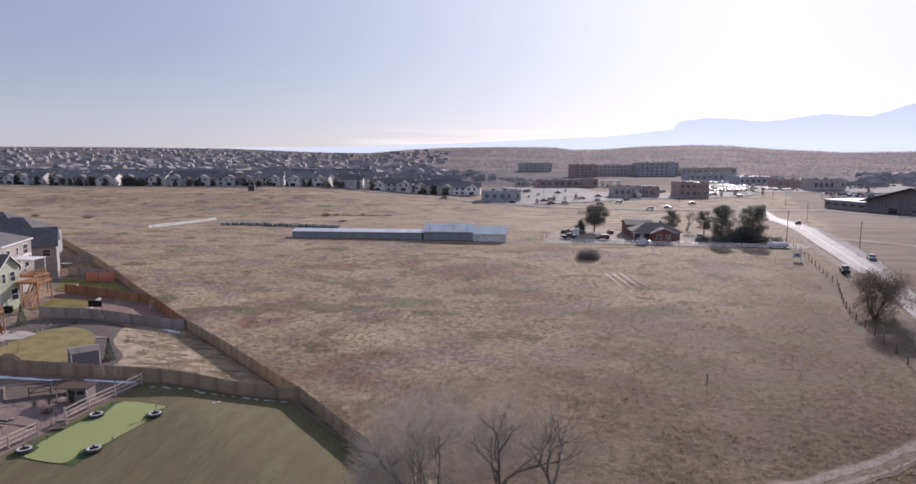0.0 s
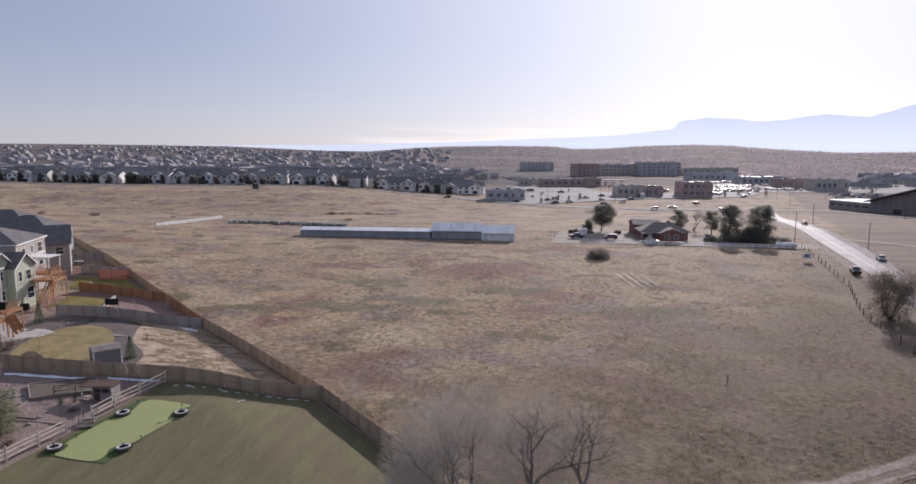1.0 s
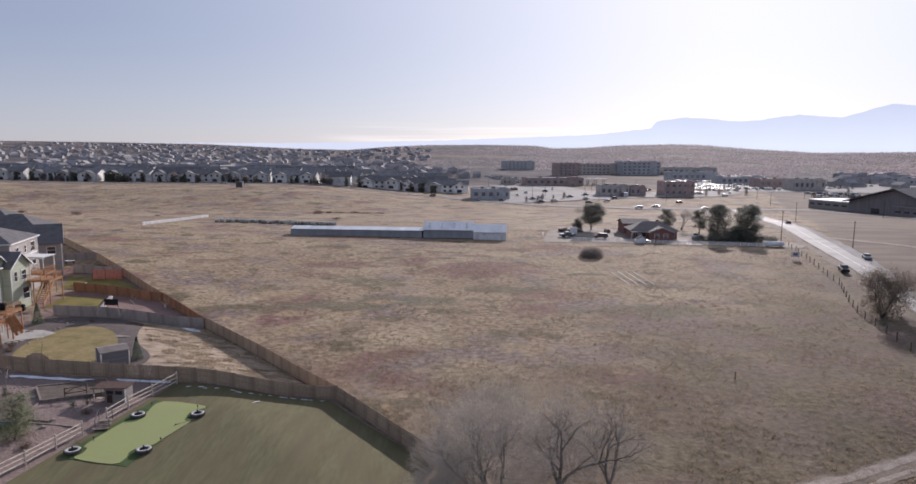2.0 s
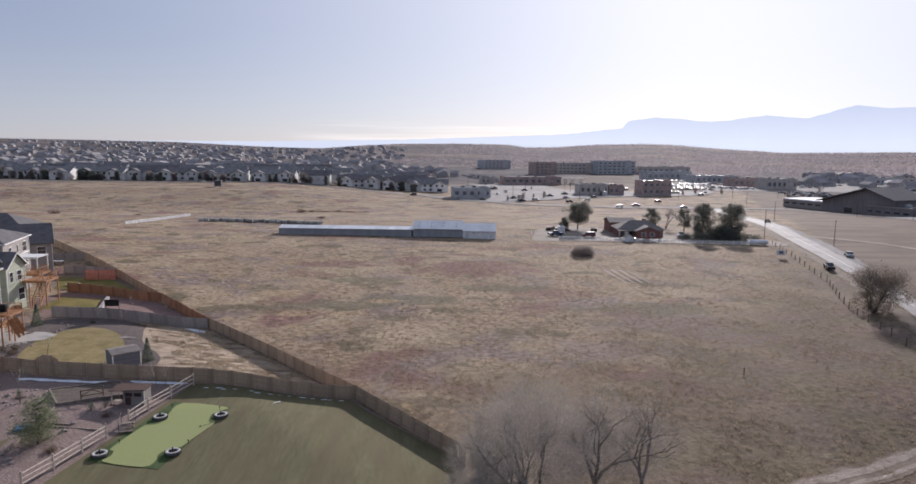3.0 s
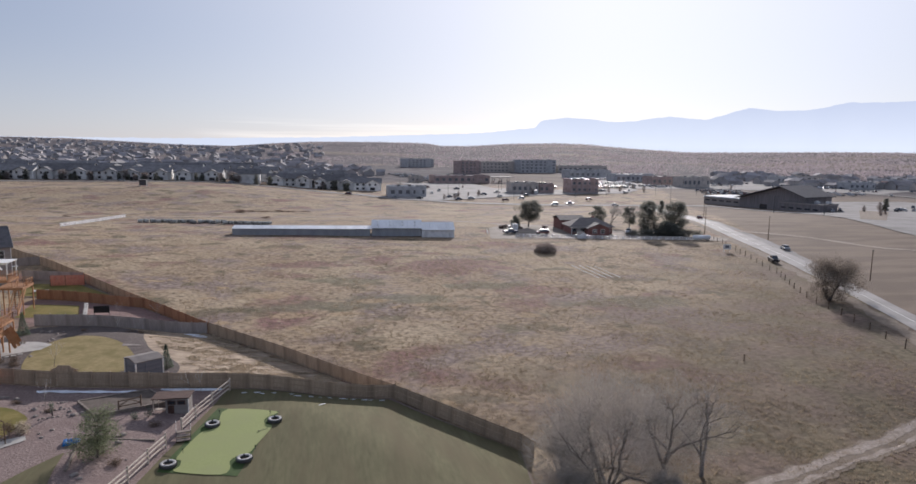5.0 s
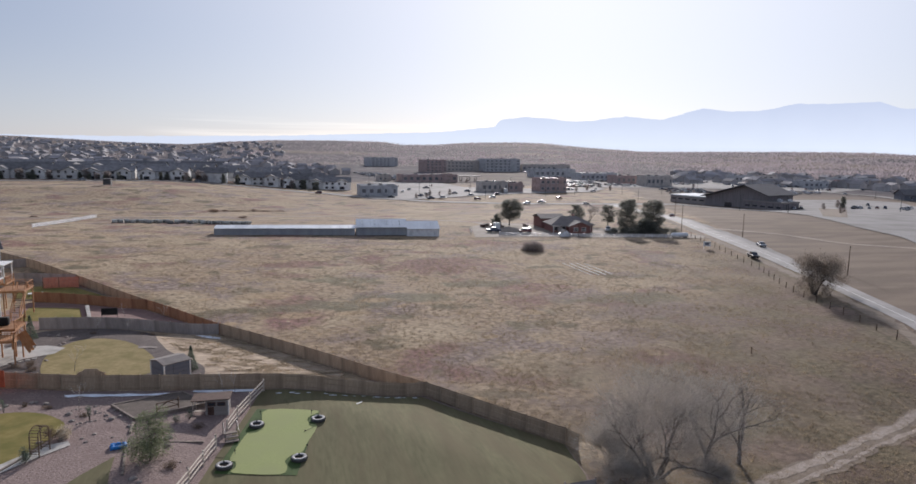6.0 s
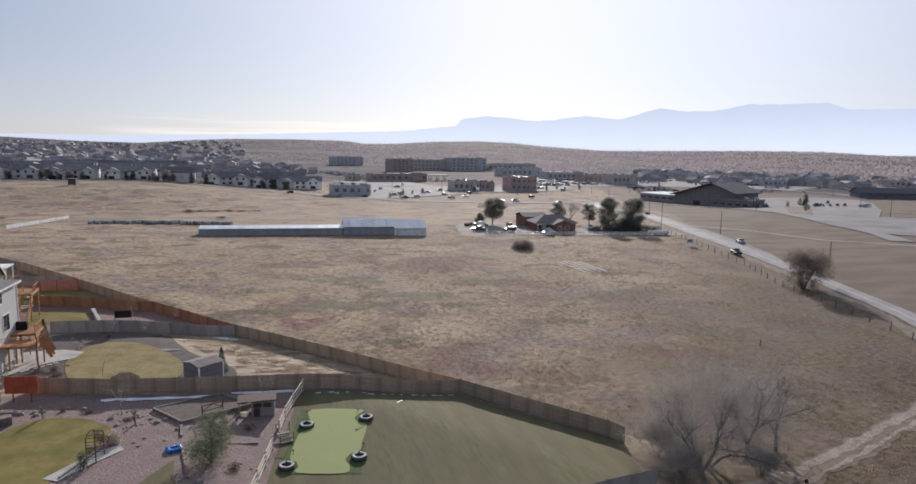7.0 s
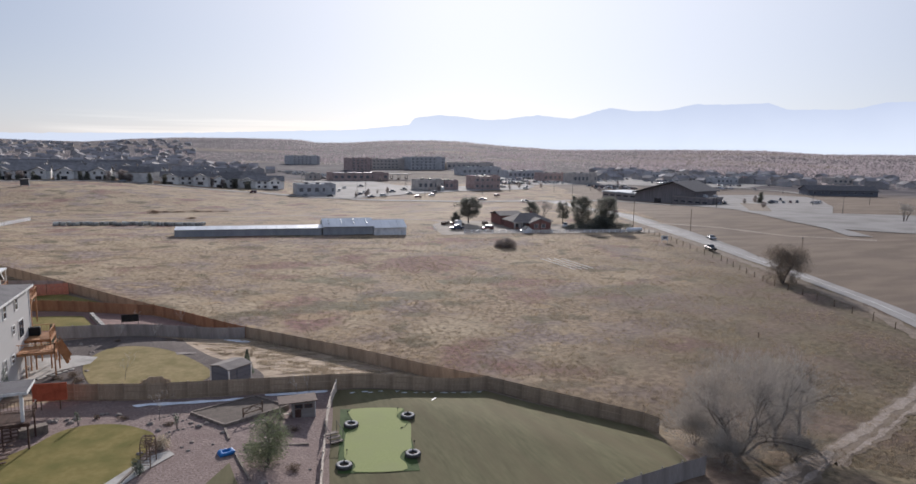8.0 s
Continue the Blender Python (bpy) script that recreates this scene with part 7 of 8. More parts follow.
def second_deck():
    ob = empty("timber_deck", Matrix.Identity(4), "red brown timber deck with a long stair behind a green house", "deck")
    z = 6.9
    for i in range(10):
        part("board", bm_of(lambda bm: box(bm, (-79.6 + .4 * i + .2, 120.9, z - .03), (.39, 4.4, .06))), M_DECK, ob)
    part("joist", bm_of(lambda bm: [box(bm, (-77.6, y, z - .2), (4, .08, .3)) for y in (118.8, 123.0)] + [box(bm, (-75.7, 120.9, z - .2), (.08, 4.4, .3))]), M_DECK, ob)
    for x in (-78.6, -75.8):
        for y in (118.9, 122.9):
            part("post", bm_of(lambda bm: box(bm, (x, y, 4.6), (.16, .16, 4.4))), M_DECK, ob)
    railing(ob, [(-79.5, 118.8, z), (-77.2, 118.8, z)], M_DECK)
    railing(ob, [(-75.7, 120.6, z), (-75.7, 123.0, z), (-79.5, 123.0, z)], M_DECK)
    for i in range(13):
        u = i / 12
        part("tread", bm_of(lambda bm: box(bm, (-76.5, 120.4 - 3.4 * u, z - .1 - 3.7 * u), (1.2, .28, .05))), M_DARKWOOD, ob)
    for x in (-77.15, -75.85):
        part("stringer", bm_of(lambda bm: plank(bm, (x, 120.6, z - .1), (x, 116.9, 2.9), .07, .34)), M_DECK, ob)
        part("stair_rail", bm_of(lambda bm: [plank(bm, (x, 120.6, z + 1.0), (x, 116.9, 4.0), .09, .22), box(bm, (x, 120.6, z + .5), (.12, .12, 1.3)), box(bm, (x, 116.9, 3.4), (.12, .12, 1.3))]), M_DECK, ob)
    e = empty("timber_deck", Matrix.Identity(4), "red stained timber deck under a white patio cover", "deck")
    for i in range(11):
        part("board", bm_of(lambda bm: box(bm, (-85.3 + .42 * i + .2, 128.2, 6.67), (.4, 4.2, .06))), M_DECK, e)
    part("joist", bm_of(lambda bm: [box(bm, (-83.0, y, 6.5), (4.6, .08, .3)) for y in (126.2, 130.2)] + [box(bm, (-80.8, 128.2, 6.5), (.08, 4.1, .3))]), M_DECK, e)
    for y in (126.3, 130.1):
        part("post", bm_of(lambda bm: box(bm, (-80.9, y, 4.5), (.16, .16, 4.2))), M_DECK, e)
    railing(e, [(-85.2, 126.2, 6.7), (-80.8, 126.2, 6.7), (-80.8, 130.2, 6.7), (-85.0, 130.2, 6.7)], M_DECK)
    c = empty("patio_cover", pose(-83.4, 128.2, 6.7, 0, 0, 0), "white flat patio cover on slim posts", "patio cover")
    part("roof", bm_of(lambda bm: box(bm, (0, 0, 3.05), (5.2, 4.0, .16))), M_TRIM, c)
    for y in (-1.8, 1.8):
        part("post", bm_of(lambda bm: box(bm, (2.4, y, 1.5), (.16, .16, 3.0))), M_TRIM, c)
        part("beam", bm_of(lambda bm: box(bm, (0, y, 2.86), (5.1, .1, .22))), M_TRIM, c)
    g = empty("patio_chair", pose(-83.2, 127.2, 6.7, 0, 0, 30), "white patio chair on a deck", "chair")
    part("seat", bm_of(lambda bm: box(bm, (0, 0, .45), (.6, .6, .06), bevel=.01)), M_TRIM, g)
    part("backrest", bm_of(lambda bm: box(bm, (0, .28, .8), (.6, .06, .7), bevel=.01)), M_TRIM, g)
    for x in (-.26, .26):
        for y in (-.26, .26):
            part("leg", bm_of(lambda bm: box(bm, (x, y, .21), (.05, .05, .42))), M_TRIM, g)
    t = empty("garden_table", pose(-79.6, 136.0, land(-79.6, 136) + .08, 0, 0, 10), "white topped garden table on a lawn", "table")
    part("tabletop", bm_of(lambda bm: box(bm, (0, 0, .74), (2.4, 1.0, .06), bevel=.01)), M_TRIM, t)
    for x in (-1, 1):
        for y in (-.4, .4):
            part("leg", bm_of(lambda bm: box(bm, (x, y, .36), (.07, .07, .74))), M_RAILPOST, t)
    k = empty("garden_table", pose(-93.2, 158.0, land(-93.2, 158) + .02, 0, 0, 5), "small white garden table in a far yard", "table")
    part("tabletop", bm_of(lambda bm: box(bm, (0, 0, .74), (2.2, .9, .06), bevel=.01)), M_TRIM, k)
    for x in (-.9, .9):
        part("leg", bm_of(lambda bm: box(bm, (x, 0, .36), (.08, .7, .74))), M_RAILPOST, k)
    h = empty("covered_grill", pose(-79.2, 115.6, land(-79.2, 115.6), 0, 0, 15), "black covered grill beside a green house", "grill")
    part("cover", bm_of(lambda bm: box(bm, (0, 0, .6), (1.5, .8, 1.2), bevel=.15)), M_BLACK, h)
    p = empty("stepped_screen", pose(-57.9, 83.95, land(-57.9, 84.3), 0, 0, -10), "brown board screen with a stepped top above the fence", "screen")
    for i in range(19):
        x = -1.53 + .17 * i
        hh = 1.78 + .15 * min(4, int((1.75 - abs(x)) / .26))
        part("board", bm_of(lambda bm: box(bm, (x, 0, hh / 2), (.155, .03, hh))), M_FENCE, p)
    part("rail", bm_of(lambda bm: [box(bm, (0, .05, z), (3.2, .06, .1)) for z in (.5, 1.9)]), M_FENCE, p)


second_deck()


# ---- farm fences, poles and field objects ----
def white_fence(pts, label, h=1.25, step=2.4, tall=0.2):
    ob = empty("white_rail_fence", Matrix.Identity(4), label, "fence", "white rail fences")
    for (x0, y0), (x1, y1) in zip(pts, pts[1:]):
        n = max(1, round(math.hypot(x1 - x0, y1 - y0) / step))
        for i in range(n):
            a, b = i / n, (i + 1) / n
            p, q = (x0 + (x1 - x0) * a, y0 + (y1 - y0) * a), (x0 + (x1 - x0) * b, y0 + (y1 - y0) * b)
            zp, zq = land(*p) + .05, land(*q) + .05
            for k in (.35, .75, 1.12):
                part("rail", bm_of(lambda bm: plank(bm, (*p, zp + k), (*q, zq + k), .06, tall)), M_WHITERAIL, ob)
            part("post", bm_of(lambda bm: box(bm, (*p, zp + h / 2), (.16, .16, h))), M_WHITERAIL, ob)


white_fence([(-114.6, 247.5), (-107.0, 296)], "white three rail pasture fence in a dry field", 1.4, 2.4, 0.3)
white_fence([(38, 222.8), (60, 217.4), (97, 208.0)], "white rail fence in front of the cottage", 1.2, 2.4, 0.11)


def wire_fence():
    ob = empty("post_and_wire_fence", Matrix.Identity(4), "line of brown timber posts with wire beside the road", "fence")
    line = [(106, 210), (96.5, 181), (86, 150), (73.2, 123), (66, 98), (61, 82), (56, 66)]
    rg = random.Random(4)
    for (x0, y0), (x1, y1) in zip(line, line[1:]):
        n = max(1, round(math.hypot(x1 - x0, y1 - y0) / 5.2))
        for i in range(n):
            u = i / n
            x, y = x0 + (x1 - x0) * u + rg.uniform(-.2, .2), y0 + (y1 - y0) * u
            z = land(x, y)
            part("post", bm_of(lambda bm: bar(bm, (x, y, z - .2), (x + rg.uniform(-.1, .1), y, z + rg.uniform(1.3, 1.7)), .10, .085, 7)), M_RAILPOST, ob)
        for h in (.5, .9, 1.25):
            part("wire", bm_of(lambda bm: bar(bm, (x0, y0, land(x0, y0) + h), (x1, y1, land(x1, y1) + h), .008, .008, 3)), M_METAL, ob)


wire_fence()


def pole(x, y, h, label, lean=0.0):
    ob = empty("utility_pole", pose(x, y, land(x, y), lean, 0, 0), label, "pole", "roadside poles")
    part("shaft", bm_of(lambda bm: bar(bm, (0, 0, -.2), (0, 0, h), .13, .09, 8)), M_RAILPOST, ob)
    part("cap", bm_of(lambda bm: box(bm, (0, 0, h - .15), (.35, .16, .3), bevel=.03)), M_METAL, ob)


pole(109, 221, 10.5, "tall slim timber pole beside the road")
pole(125, 207, 8.5, "tall slim timber pole across the road")
pole(103, 138, 7.6, "tall slim timber pole across the road")
pole(155, 297, 8.5, "tall slim timber pole beyond the bend")
pole(64.5, 215.5, 5.0, "slim pole in front of the cottage")


def field_post(x, y, h):
    ob = empty("marker_post", pose(x, y, land(x, y), 2, -3, 0), "lone weathered post standing in dry grass", "post")
    part("stake", bm_of(lambda bm: box(bm, (0, 0, h / 2 - .1), (.12, .12, h + .2), bevel=.015)), M_RAILPOST, ob)


field_post(33.0, 85.6, 1.05)


def sign_box():
    ob = empty("notice_board", pose(93.8, 183.6, land(94, 184), 0, 0, -20), "small white notice board on legs beside the fence", "sign")
    part("board", bm_of(lambda bm: box(bm, (0, 0, 1.6), (2.3, .12, 1.5), bevel=.02)), M_TRIM, ob)
    part("print", bm_of(lambda bm: box(bm, (0, -.075, 1.65), (1.2, .02, .8))), M_SIDING_BLUE, ob, "grey printed block")
    for x in (-.9, .9):
        part("leg", bm_of(lambda bm: box(bm, (x, 0, .6), (.12, .12, 1.5))), M_TRIM, ob)


sign_box()


def white_pipes():
    for i in range(4):
        x = 36.2 + i * 1.9
        ob = empty("irrigation_pipe", Matrix.Identity(4), "long thin pale pipe lying in dry grass", "pipe", "pipes in the field")
        part("tube", bm_of(lambda bm: bar(bm, (x, 164.5 - i * .4, land(x, 164) + .32), (x + .3, 147.5 + i * .2, land(x, 147) + .32), .07, .07, 8)), M_TRIM, ob)


white_pipes()


def bales():
    rg = random.Random(8)
    bm = bmesh.new()
    bar(bm, (-.8, 0, .6), (.8, 0, .6), .68, .66, 14)
    bmesh.ops.bevel(bm, geom=[e for e in bm.edges if e.calc_face_angle(0) > 1], offset=.08, segments=1, affect="EDGES")
    first = empty("round_bale", pose(-95, 270, land(-95, 270), 0, 0, 10), "weathered dark round hay bale in a long row", "hay bale", "row of bales")
    part("bale", bm, mat("old dark hay", (0.19, 0.185, 0.16), (0.31, 0.30, 0.265), .5, .95, .6, (0.50, 0.49, 0.46), 5, rand=.45), first)
    for i in range(62):
        u = i / 62 + rg.uniform(-.01, .01)
        x, y = -95 + 48 * u, 270.5 - 8 * u + rg.choice((0, 2.2, 4.0)) * (1 if u < .65 else .3) + rg.uniform(-.5, .5)
        copy_thing(first, pose(x, y, land(x, y) - .05, 0, rg.uniform(-4, 4), rg.uniform(-40, 40)))


bales()


def field_store():
    z = land(-134, 438)
    ob = empty("field_shelter", pose(-134, 438, z, 0, 0, 3), "dark open sided field shelter standing alone", "shelter")
    part("wall", bm_of(lambda bm: [box(bm, (-1.9, 0, 1.9), (.15, 4.5, 3.8)), box(bm, (1.9, 0, 1.9), (.15, 4.5, 3.8)), box(bm, (0, -2.2, 2.2), (3.8, .15, 3.2))]), M_METAL, ob)
    part("roof", bm_of(lambda bm: plank(bm, (-2.3, 0, 3.95), (2.3, 0, 4.15), 5.4, .15)), M_ROOF, ob)


field_store()
for i, (x, y, r, h) in enumerate(((-163, 295, 3.0, 2.2), (-185, 292, 2.6, 1.6), (-52, 296, 2.6, 1.4), (-66, 336, 3.4, 2.2), (-61, 340, 2.6, 1.3), (-56, 339, 4, 1.2), (-49, 342, 3, 1.5), (-43, 341, 4, 1.1), (-36, 342, 3, 0.9), (-130, 300, 1.8, 1.0))):
    shrub(x, y, r, h, "low reddish brown scrub in the field", M_SCRUB, 300 + i, "scrub_bush", 55, .22, "scrub in the field")


# ---- cottage yard ----
def vehicle(name, m, paint, label, kind="car", group="parked cars"):
    ob = empty(name, m, label, kind if kind in ("truck",) else "car", group)
    if kind == "truck":
        prof = [(-2.75, .45), (2.75, .45), (2.75, 1.0), (1.35, 1.12), (-.55, 1.12), (-.6, 1.12), (-2.75, 1.15)]
        cab = [(1.5, 1.08), (.75, 1.78), (-.75, 1.82), (-1.0, 1.08)]
    elif kind == "suv":
        prof = [(-2.35, .45), (2.3, .45), (2.35, .95), (1.3, 1.1), (-2.35, 1.15)]
        cab = [(1.4, 1.05), (.7, 1.72), (-2.1, 1.76), (-2.32, 1.1)]
    else:
        prof = [(-2.25, .35), (2.2, .35), (2.25, .75), (1.2, .92), (-1.7, .98), (-2.25, .92)]
        cab = [(1.2, .9), (.45, 1.42), (-1.0, 1.44), (-1.75, .95)]
    bm = bmesh.new()
    prism(bm, prof, -.92, .92)
    bmesh.ops.bevel(bm, geom=bm.edges[:], offset=.07, segments=1, affect="EDGES")
    part("body", bm, paint, ob)
    bm = bmesh.new()
    prism(bm, cab, -.80, .80)
    for v in bm.verts:
        if v.co.z > 1.2:
            v.co.y *= .88
    part("cabin_glass", bm, M_GLASS, ob, "dark glazed cabin")
    tz = max(z for _, z in cab)
    xs = [x for x, z in cab if z > tz - .1]
    part("roof_panel", bm_of(lambda bm: box(bm, ((min(xs) + max(xs)) / 2, 0, tz + .01), (max(xs) - min(xs), 1.36, .05), bevel=.02)), paint, ob)
    for x in (-1.45, 1.45):
        for y in (-.82, .82):
            part("wheel", bm_of(lambda bm: bar(bm, (x, y - .11, .34), (x, y + .11, .34), .34, .34, 12)), M_RUBBER, ob)
    return ob


def paint(name, c):
    return mat(name, c, tuple(1.1 * v for v in c), 1.0, .38, 0, spec=.5)


P_BLACK, P_WHITE, P_SILVER, P_RED, P_BLUE = paint("black car paint", (.012, .012, .014)), paint("white car paint", (.7, .7, .7)), paint("silver car paint", (.32, .33, .35)), paint("dark red car paint", (.10, .015, .02)), paint("dark blue car paint", (.03, .045, .09))


def put(x, y, a=0.0, dz=0.12):
    return pose(x, y, land(x, y) + dz, 0, 0, a)


vehicle("sport_utility", put(49.5, 228.5, 175), P_RED, "dark red sport utility vehicle parked in the farmyard", "suv")
vehicle("hatchback", put(61, 219.6, 170), P_SILVER, "silver car parked beside the cottage fence")
vehicle("pickup_truck", put(83, 229, 60), P_WHITE, "white pickup truck parked beside the hedge", "truck")
vehicle("pickup_truck", put(38.5, 231.5, 10), P_BLUE, "dark old pickup truck parked in the farmyard", "truck")
vehicle("pickup_truck", put(97, 166, 249), P_BLACK, "black pickup truck on the pale road", "truck", "cars on the road")
vehicle("saloon_car", put(116, 186, 249), P_SILVER, "silver car on the pale road", "car", "cars on the road")
vehicle("saloon_car", put(143, 281, 71), P_RED, "dark red car on the pale road", "car", "cars on the road")
for i, (x, y) in enumerate(((40, 246), (44, 243.5), (55, 244))):
    ob = empty("junk_heap", pose(x, y, land(x, y) + .1, 0, 0, 20 * i), "dark clutter of stacked farm equipment", "clutter", "farmyard clutter")
    rg = random.Random(40 + i)
    for _ in range(9):
        part("crate", bm_of(lambda bm: box(bm, (rg.uniform(-2.4, 2.4), rg.uniform(-1, 1), rg.uniform(.3, .8)), (rg.uniform(.6, 1.6), rg.uniform(.6, 1.2), rg.uniform(.6, 1.5)), rg.uniform(0, 90), bevel=.03)), rg.choice((M_METAL, M_TIMBER, M_DARKWOOD)), ob)
ob = empty("white_tank", pose(42.3, 239.5, land(42, 239), 0, 0, 0), "white square water tank in the farmyard", "tank")
part("body", bm_of(lambda bm: box(bm, (0, 0, 1.3), (2.2, 2.0, 2.6), bevel=.15)), M_TRIM, ob)
part("lid", bm_of(lambda bm: bar(bm, (0, 0, 2.6), (0, 0, 2.75), .4, .36, 12)), M_METAL, ob)
ob = empty("well_house", pose(60.3, 217.9, land(60, 218), 0, 0, 0), "tiny white gabled well house by the white fence", "shed")
part("wall", bm_of(lambda bm: gable_wall(bm, 2.6, 2.4, 1.5, .9, 0, 0, "y", -.1)), M_WHITEWALL, ob)
gable_roof(ob, M_ROOF, 2.6, 2.4, 1.52, .9, .2, .1, 0, 0, "y")
ob = empty("gas_tank", pose(100.5, 209.0, land(100, 209), 0, 0, -8), "long pale grey gas tank by the white fence", "tank")
bm = bmesh.new()
bar(bm, (-3.1, 0, 1.0), (3.1, 0, 1.0), .8, .8, 16)
bmesh.ops.bevel(bm, geom=[e for e in bm.edges if e.calc_face_angle(0) > 1], offset=.35, segments=3, affect="EDGES")
part("shell", bm, M_WHITEWALL, ob, smooth=True)
for x in (-2, 2):
    part("cradle", bm_of(lambda bm: box(bm, (x, 0, .2), (.4, 1.2, .5))), M_CONC, ob)
ob = empty("gate_frame", pose(29.8, 231, land(30, 231), 0, 0, 80), "white tubular gate between the shed and farmyard", "gate")
part("frame", bm_of(lambda bm: [bar(bm, (-3, 0, z), (3, 0, z), .05) for z in (.3, .8, 1.3)] + [bar(bm, (x, 0, .1), (x, 0, 1.5), .06) for x in (-3, 0, 3)]), M_TRIM, ob)


# ---- shops, hotel and arena ----
# stucco colours are lightened to stand in for veiling haze
M_STUCCO = mat("tan stucco", (0.488, 0.433, 0.39), (0.573, 0.512, 0.464), 3, .9, .2)
M_STUCCO_GREY = mat("grey stucco", (0.439, 0.433, 0.439), (0.525, 0.518, 0.525), 3, .9, .2)
M_STUCCO_RED = mat("brick red stucco", (0.403, 0.299, 0.275), (0.476, 0.36, 0.329), 3, .9, .2)
M_ROOFPALE = mat("pale flat roofing", (0.55, 0.56, 0.57), (0.66, 0.67, 0.68), 4, .4, .1, spec=.5)


def shop(x, y, w, d, h, turn, wall, label, name="shop_building", bays=5, storeys=1, group="commercial buildings"):
    ob = empty(name, pose(x, y, land(x, y) + .2, 0, 0, turn), label, "building", group)
    part("wall", bm_of(lambda bm: box(bm, (0, 0, h / 2 - 1), (w, d, h + 2))), wall, ob)
    part("roof", bm_of(lambda bm: box(bm, (0, 0, h + .02), (w - .8, d - .8, .1))), M_ROOFPALE, ob)
    for s in (-1, 1):
        part("parapet", bm_of(lambda bm: box(bm, (0, s * (d / 2 - .2), h + .3), (w + .1, .5, .8))), wall, ob)
        part("parapet", bm_of(lambda bm: box(bm, (s * (w / 2 - .2), 0, h + .3), (.5, d - .9, .8))), wall, ob)
    part("entrance_tower", bm_of(lambda bm: box(bm, (w * .3, -d / 2 + .8, h / 2 + .6), (w * .18, 2.2, h + 2.2))), wall, ob)
    for k in range(storeys):
        for i in range(bays):
            window(ob, -w / 2 + w * (i + .5) / bays, (k + .5) * h / storeys, w / bays * .5, h / storeys * .38, -d / 2, bars=False, frame_mat=M_STUCCO_GREY, pane_mat=M_GLASS_HAZED)
    for i in range(2):
        part("roof_unit", bm_of(lambda bm: box(bm, (-w * .2 + w * .3 * i, d * .1, h + .75), (2.2, 1.8, 1.3), bevel=.05)), M_METAL, ob)
    return ob


shop(30, 470, 26, 16, 6.6, 2, M_STUCCO_GREY, "low grey box shop with a flat roof")
shop(127, 510, 22, 14, 7.2, 3, M_STUCCO, "tan shop building with a flat roof")
shop(145, 511, 12, 13, 6.4, 3, M_STUCCO_RED, "brown end block of a shop", bays=3)
shop(177, 514, 23, 17, 10.2, 3, M_STUCCO_RED, "dark brown two storey shop building", storeys=2)
shop(104, 646, 56, 20, 6.8, 6, M_STUCCO_RED, "long brown shop row with a flat roof", bays=9)
shop(62, 652, 12, 12, 5.2, 6, M_STUCCO, "small pale roofed shop", bays=3)
shop(163, 885, 29, 26, 15.4, 12, M_STUCCO_RED, "brick red hotel end block", "hotel", 5, 4)
shop(216, 936, 64, 24, 13.4, 10, M_STUCCO, "long pale hotel with rows of windows", "hotel", 11, 3)
shop(270, 926, 56, 26, 17, 10, M_STUCCO_GREY, "grey hotel tower block", "hotel", 8, 4)
shop(124, 1090, 46, 30, 12.5, 16, M_STUCCO_GREY, "grey apartment block below the hill", "apartment_block", 7, 4)
shop(284, 765, 56, 20, 9.0, 8, M_STUCCO_GREY, "grey shop row with a pale roof", bays=8)
shop(343, 940, 82, 24, 9.0, 9, M_STUCCO, "long tan store with a pale roof", bays=10)
shop(306, 692, 48, 20, 7.6, 7, M_STUCCO_GREY, "long grey shop row in a car park", bays=8)
shop(311, 630, 35, 18, 7.8, 5, M_STUCCO_RED, "brown shop building in a car park", bays=6)
shop(322, 594, 29, 18, 9.2, 4, M_STUCCO, "tan shop building with a pale roof", bays=6)
shop(494, 690, 29, 16, 6.4, 6, M_STUCCO_GREY, "small grey store with a pale roof", bays=5)
shop(535, 700, 24, 16, 6.8, 6, M_STUCCO, "small tan store with a pale roof", bays=5)
shop(492, 636, 26, 16, 6.0, 5, M_STUCCO, "low tan store with a pale roof", bays=5)
shop(485, 570, 31, 16, 6.2, 4, M_STUCCO_GREY, "low grey store with a pale roof", bays=5)
shop(530, 600, 34, 16, 5.2, 0, M_STUCCO_RED, "low brown store with a pale roof", bays=6)
shop(600, 640, 40, 20, 6.5, -6, M_STUCCO_GREY, "wide grey store with a pale roof", bays=7)
shop(660, 560, 44, 20, 6.0, -14, M_STUCCO, "wide tan store with a pale roof", bays=7)


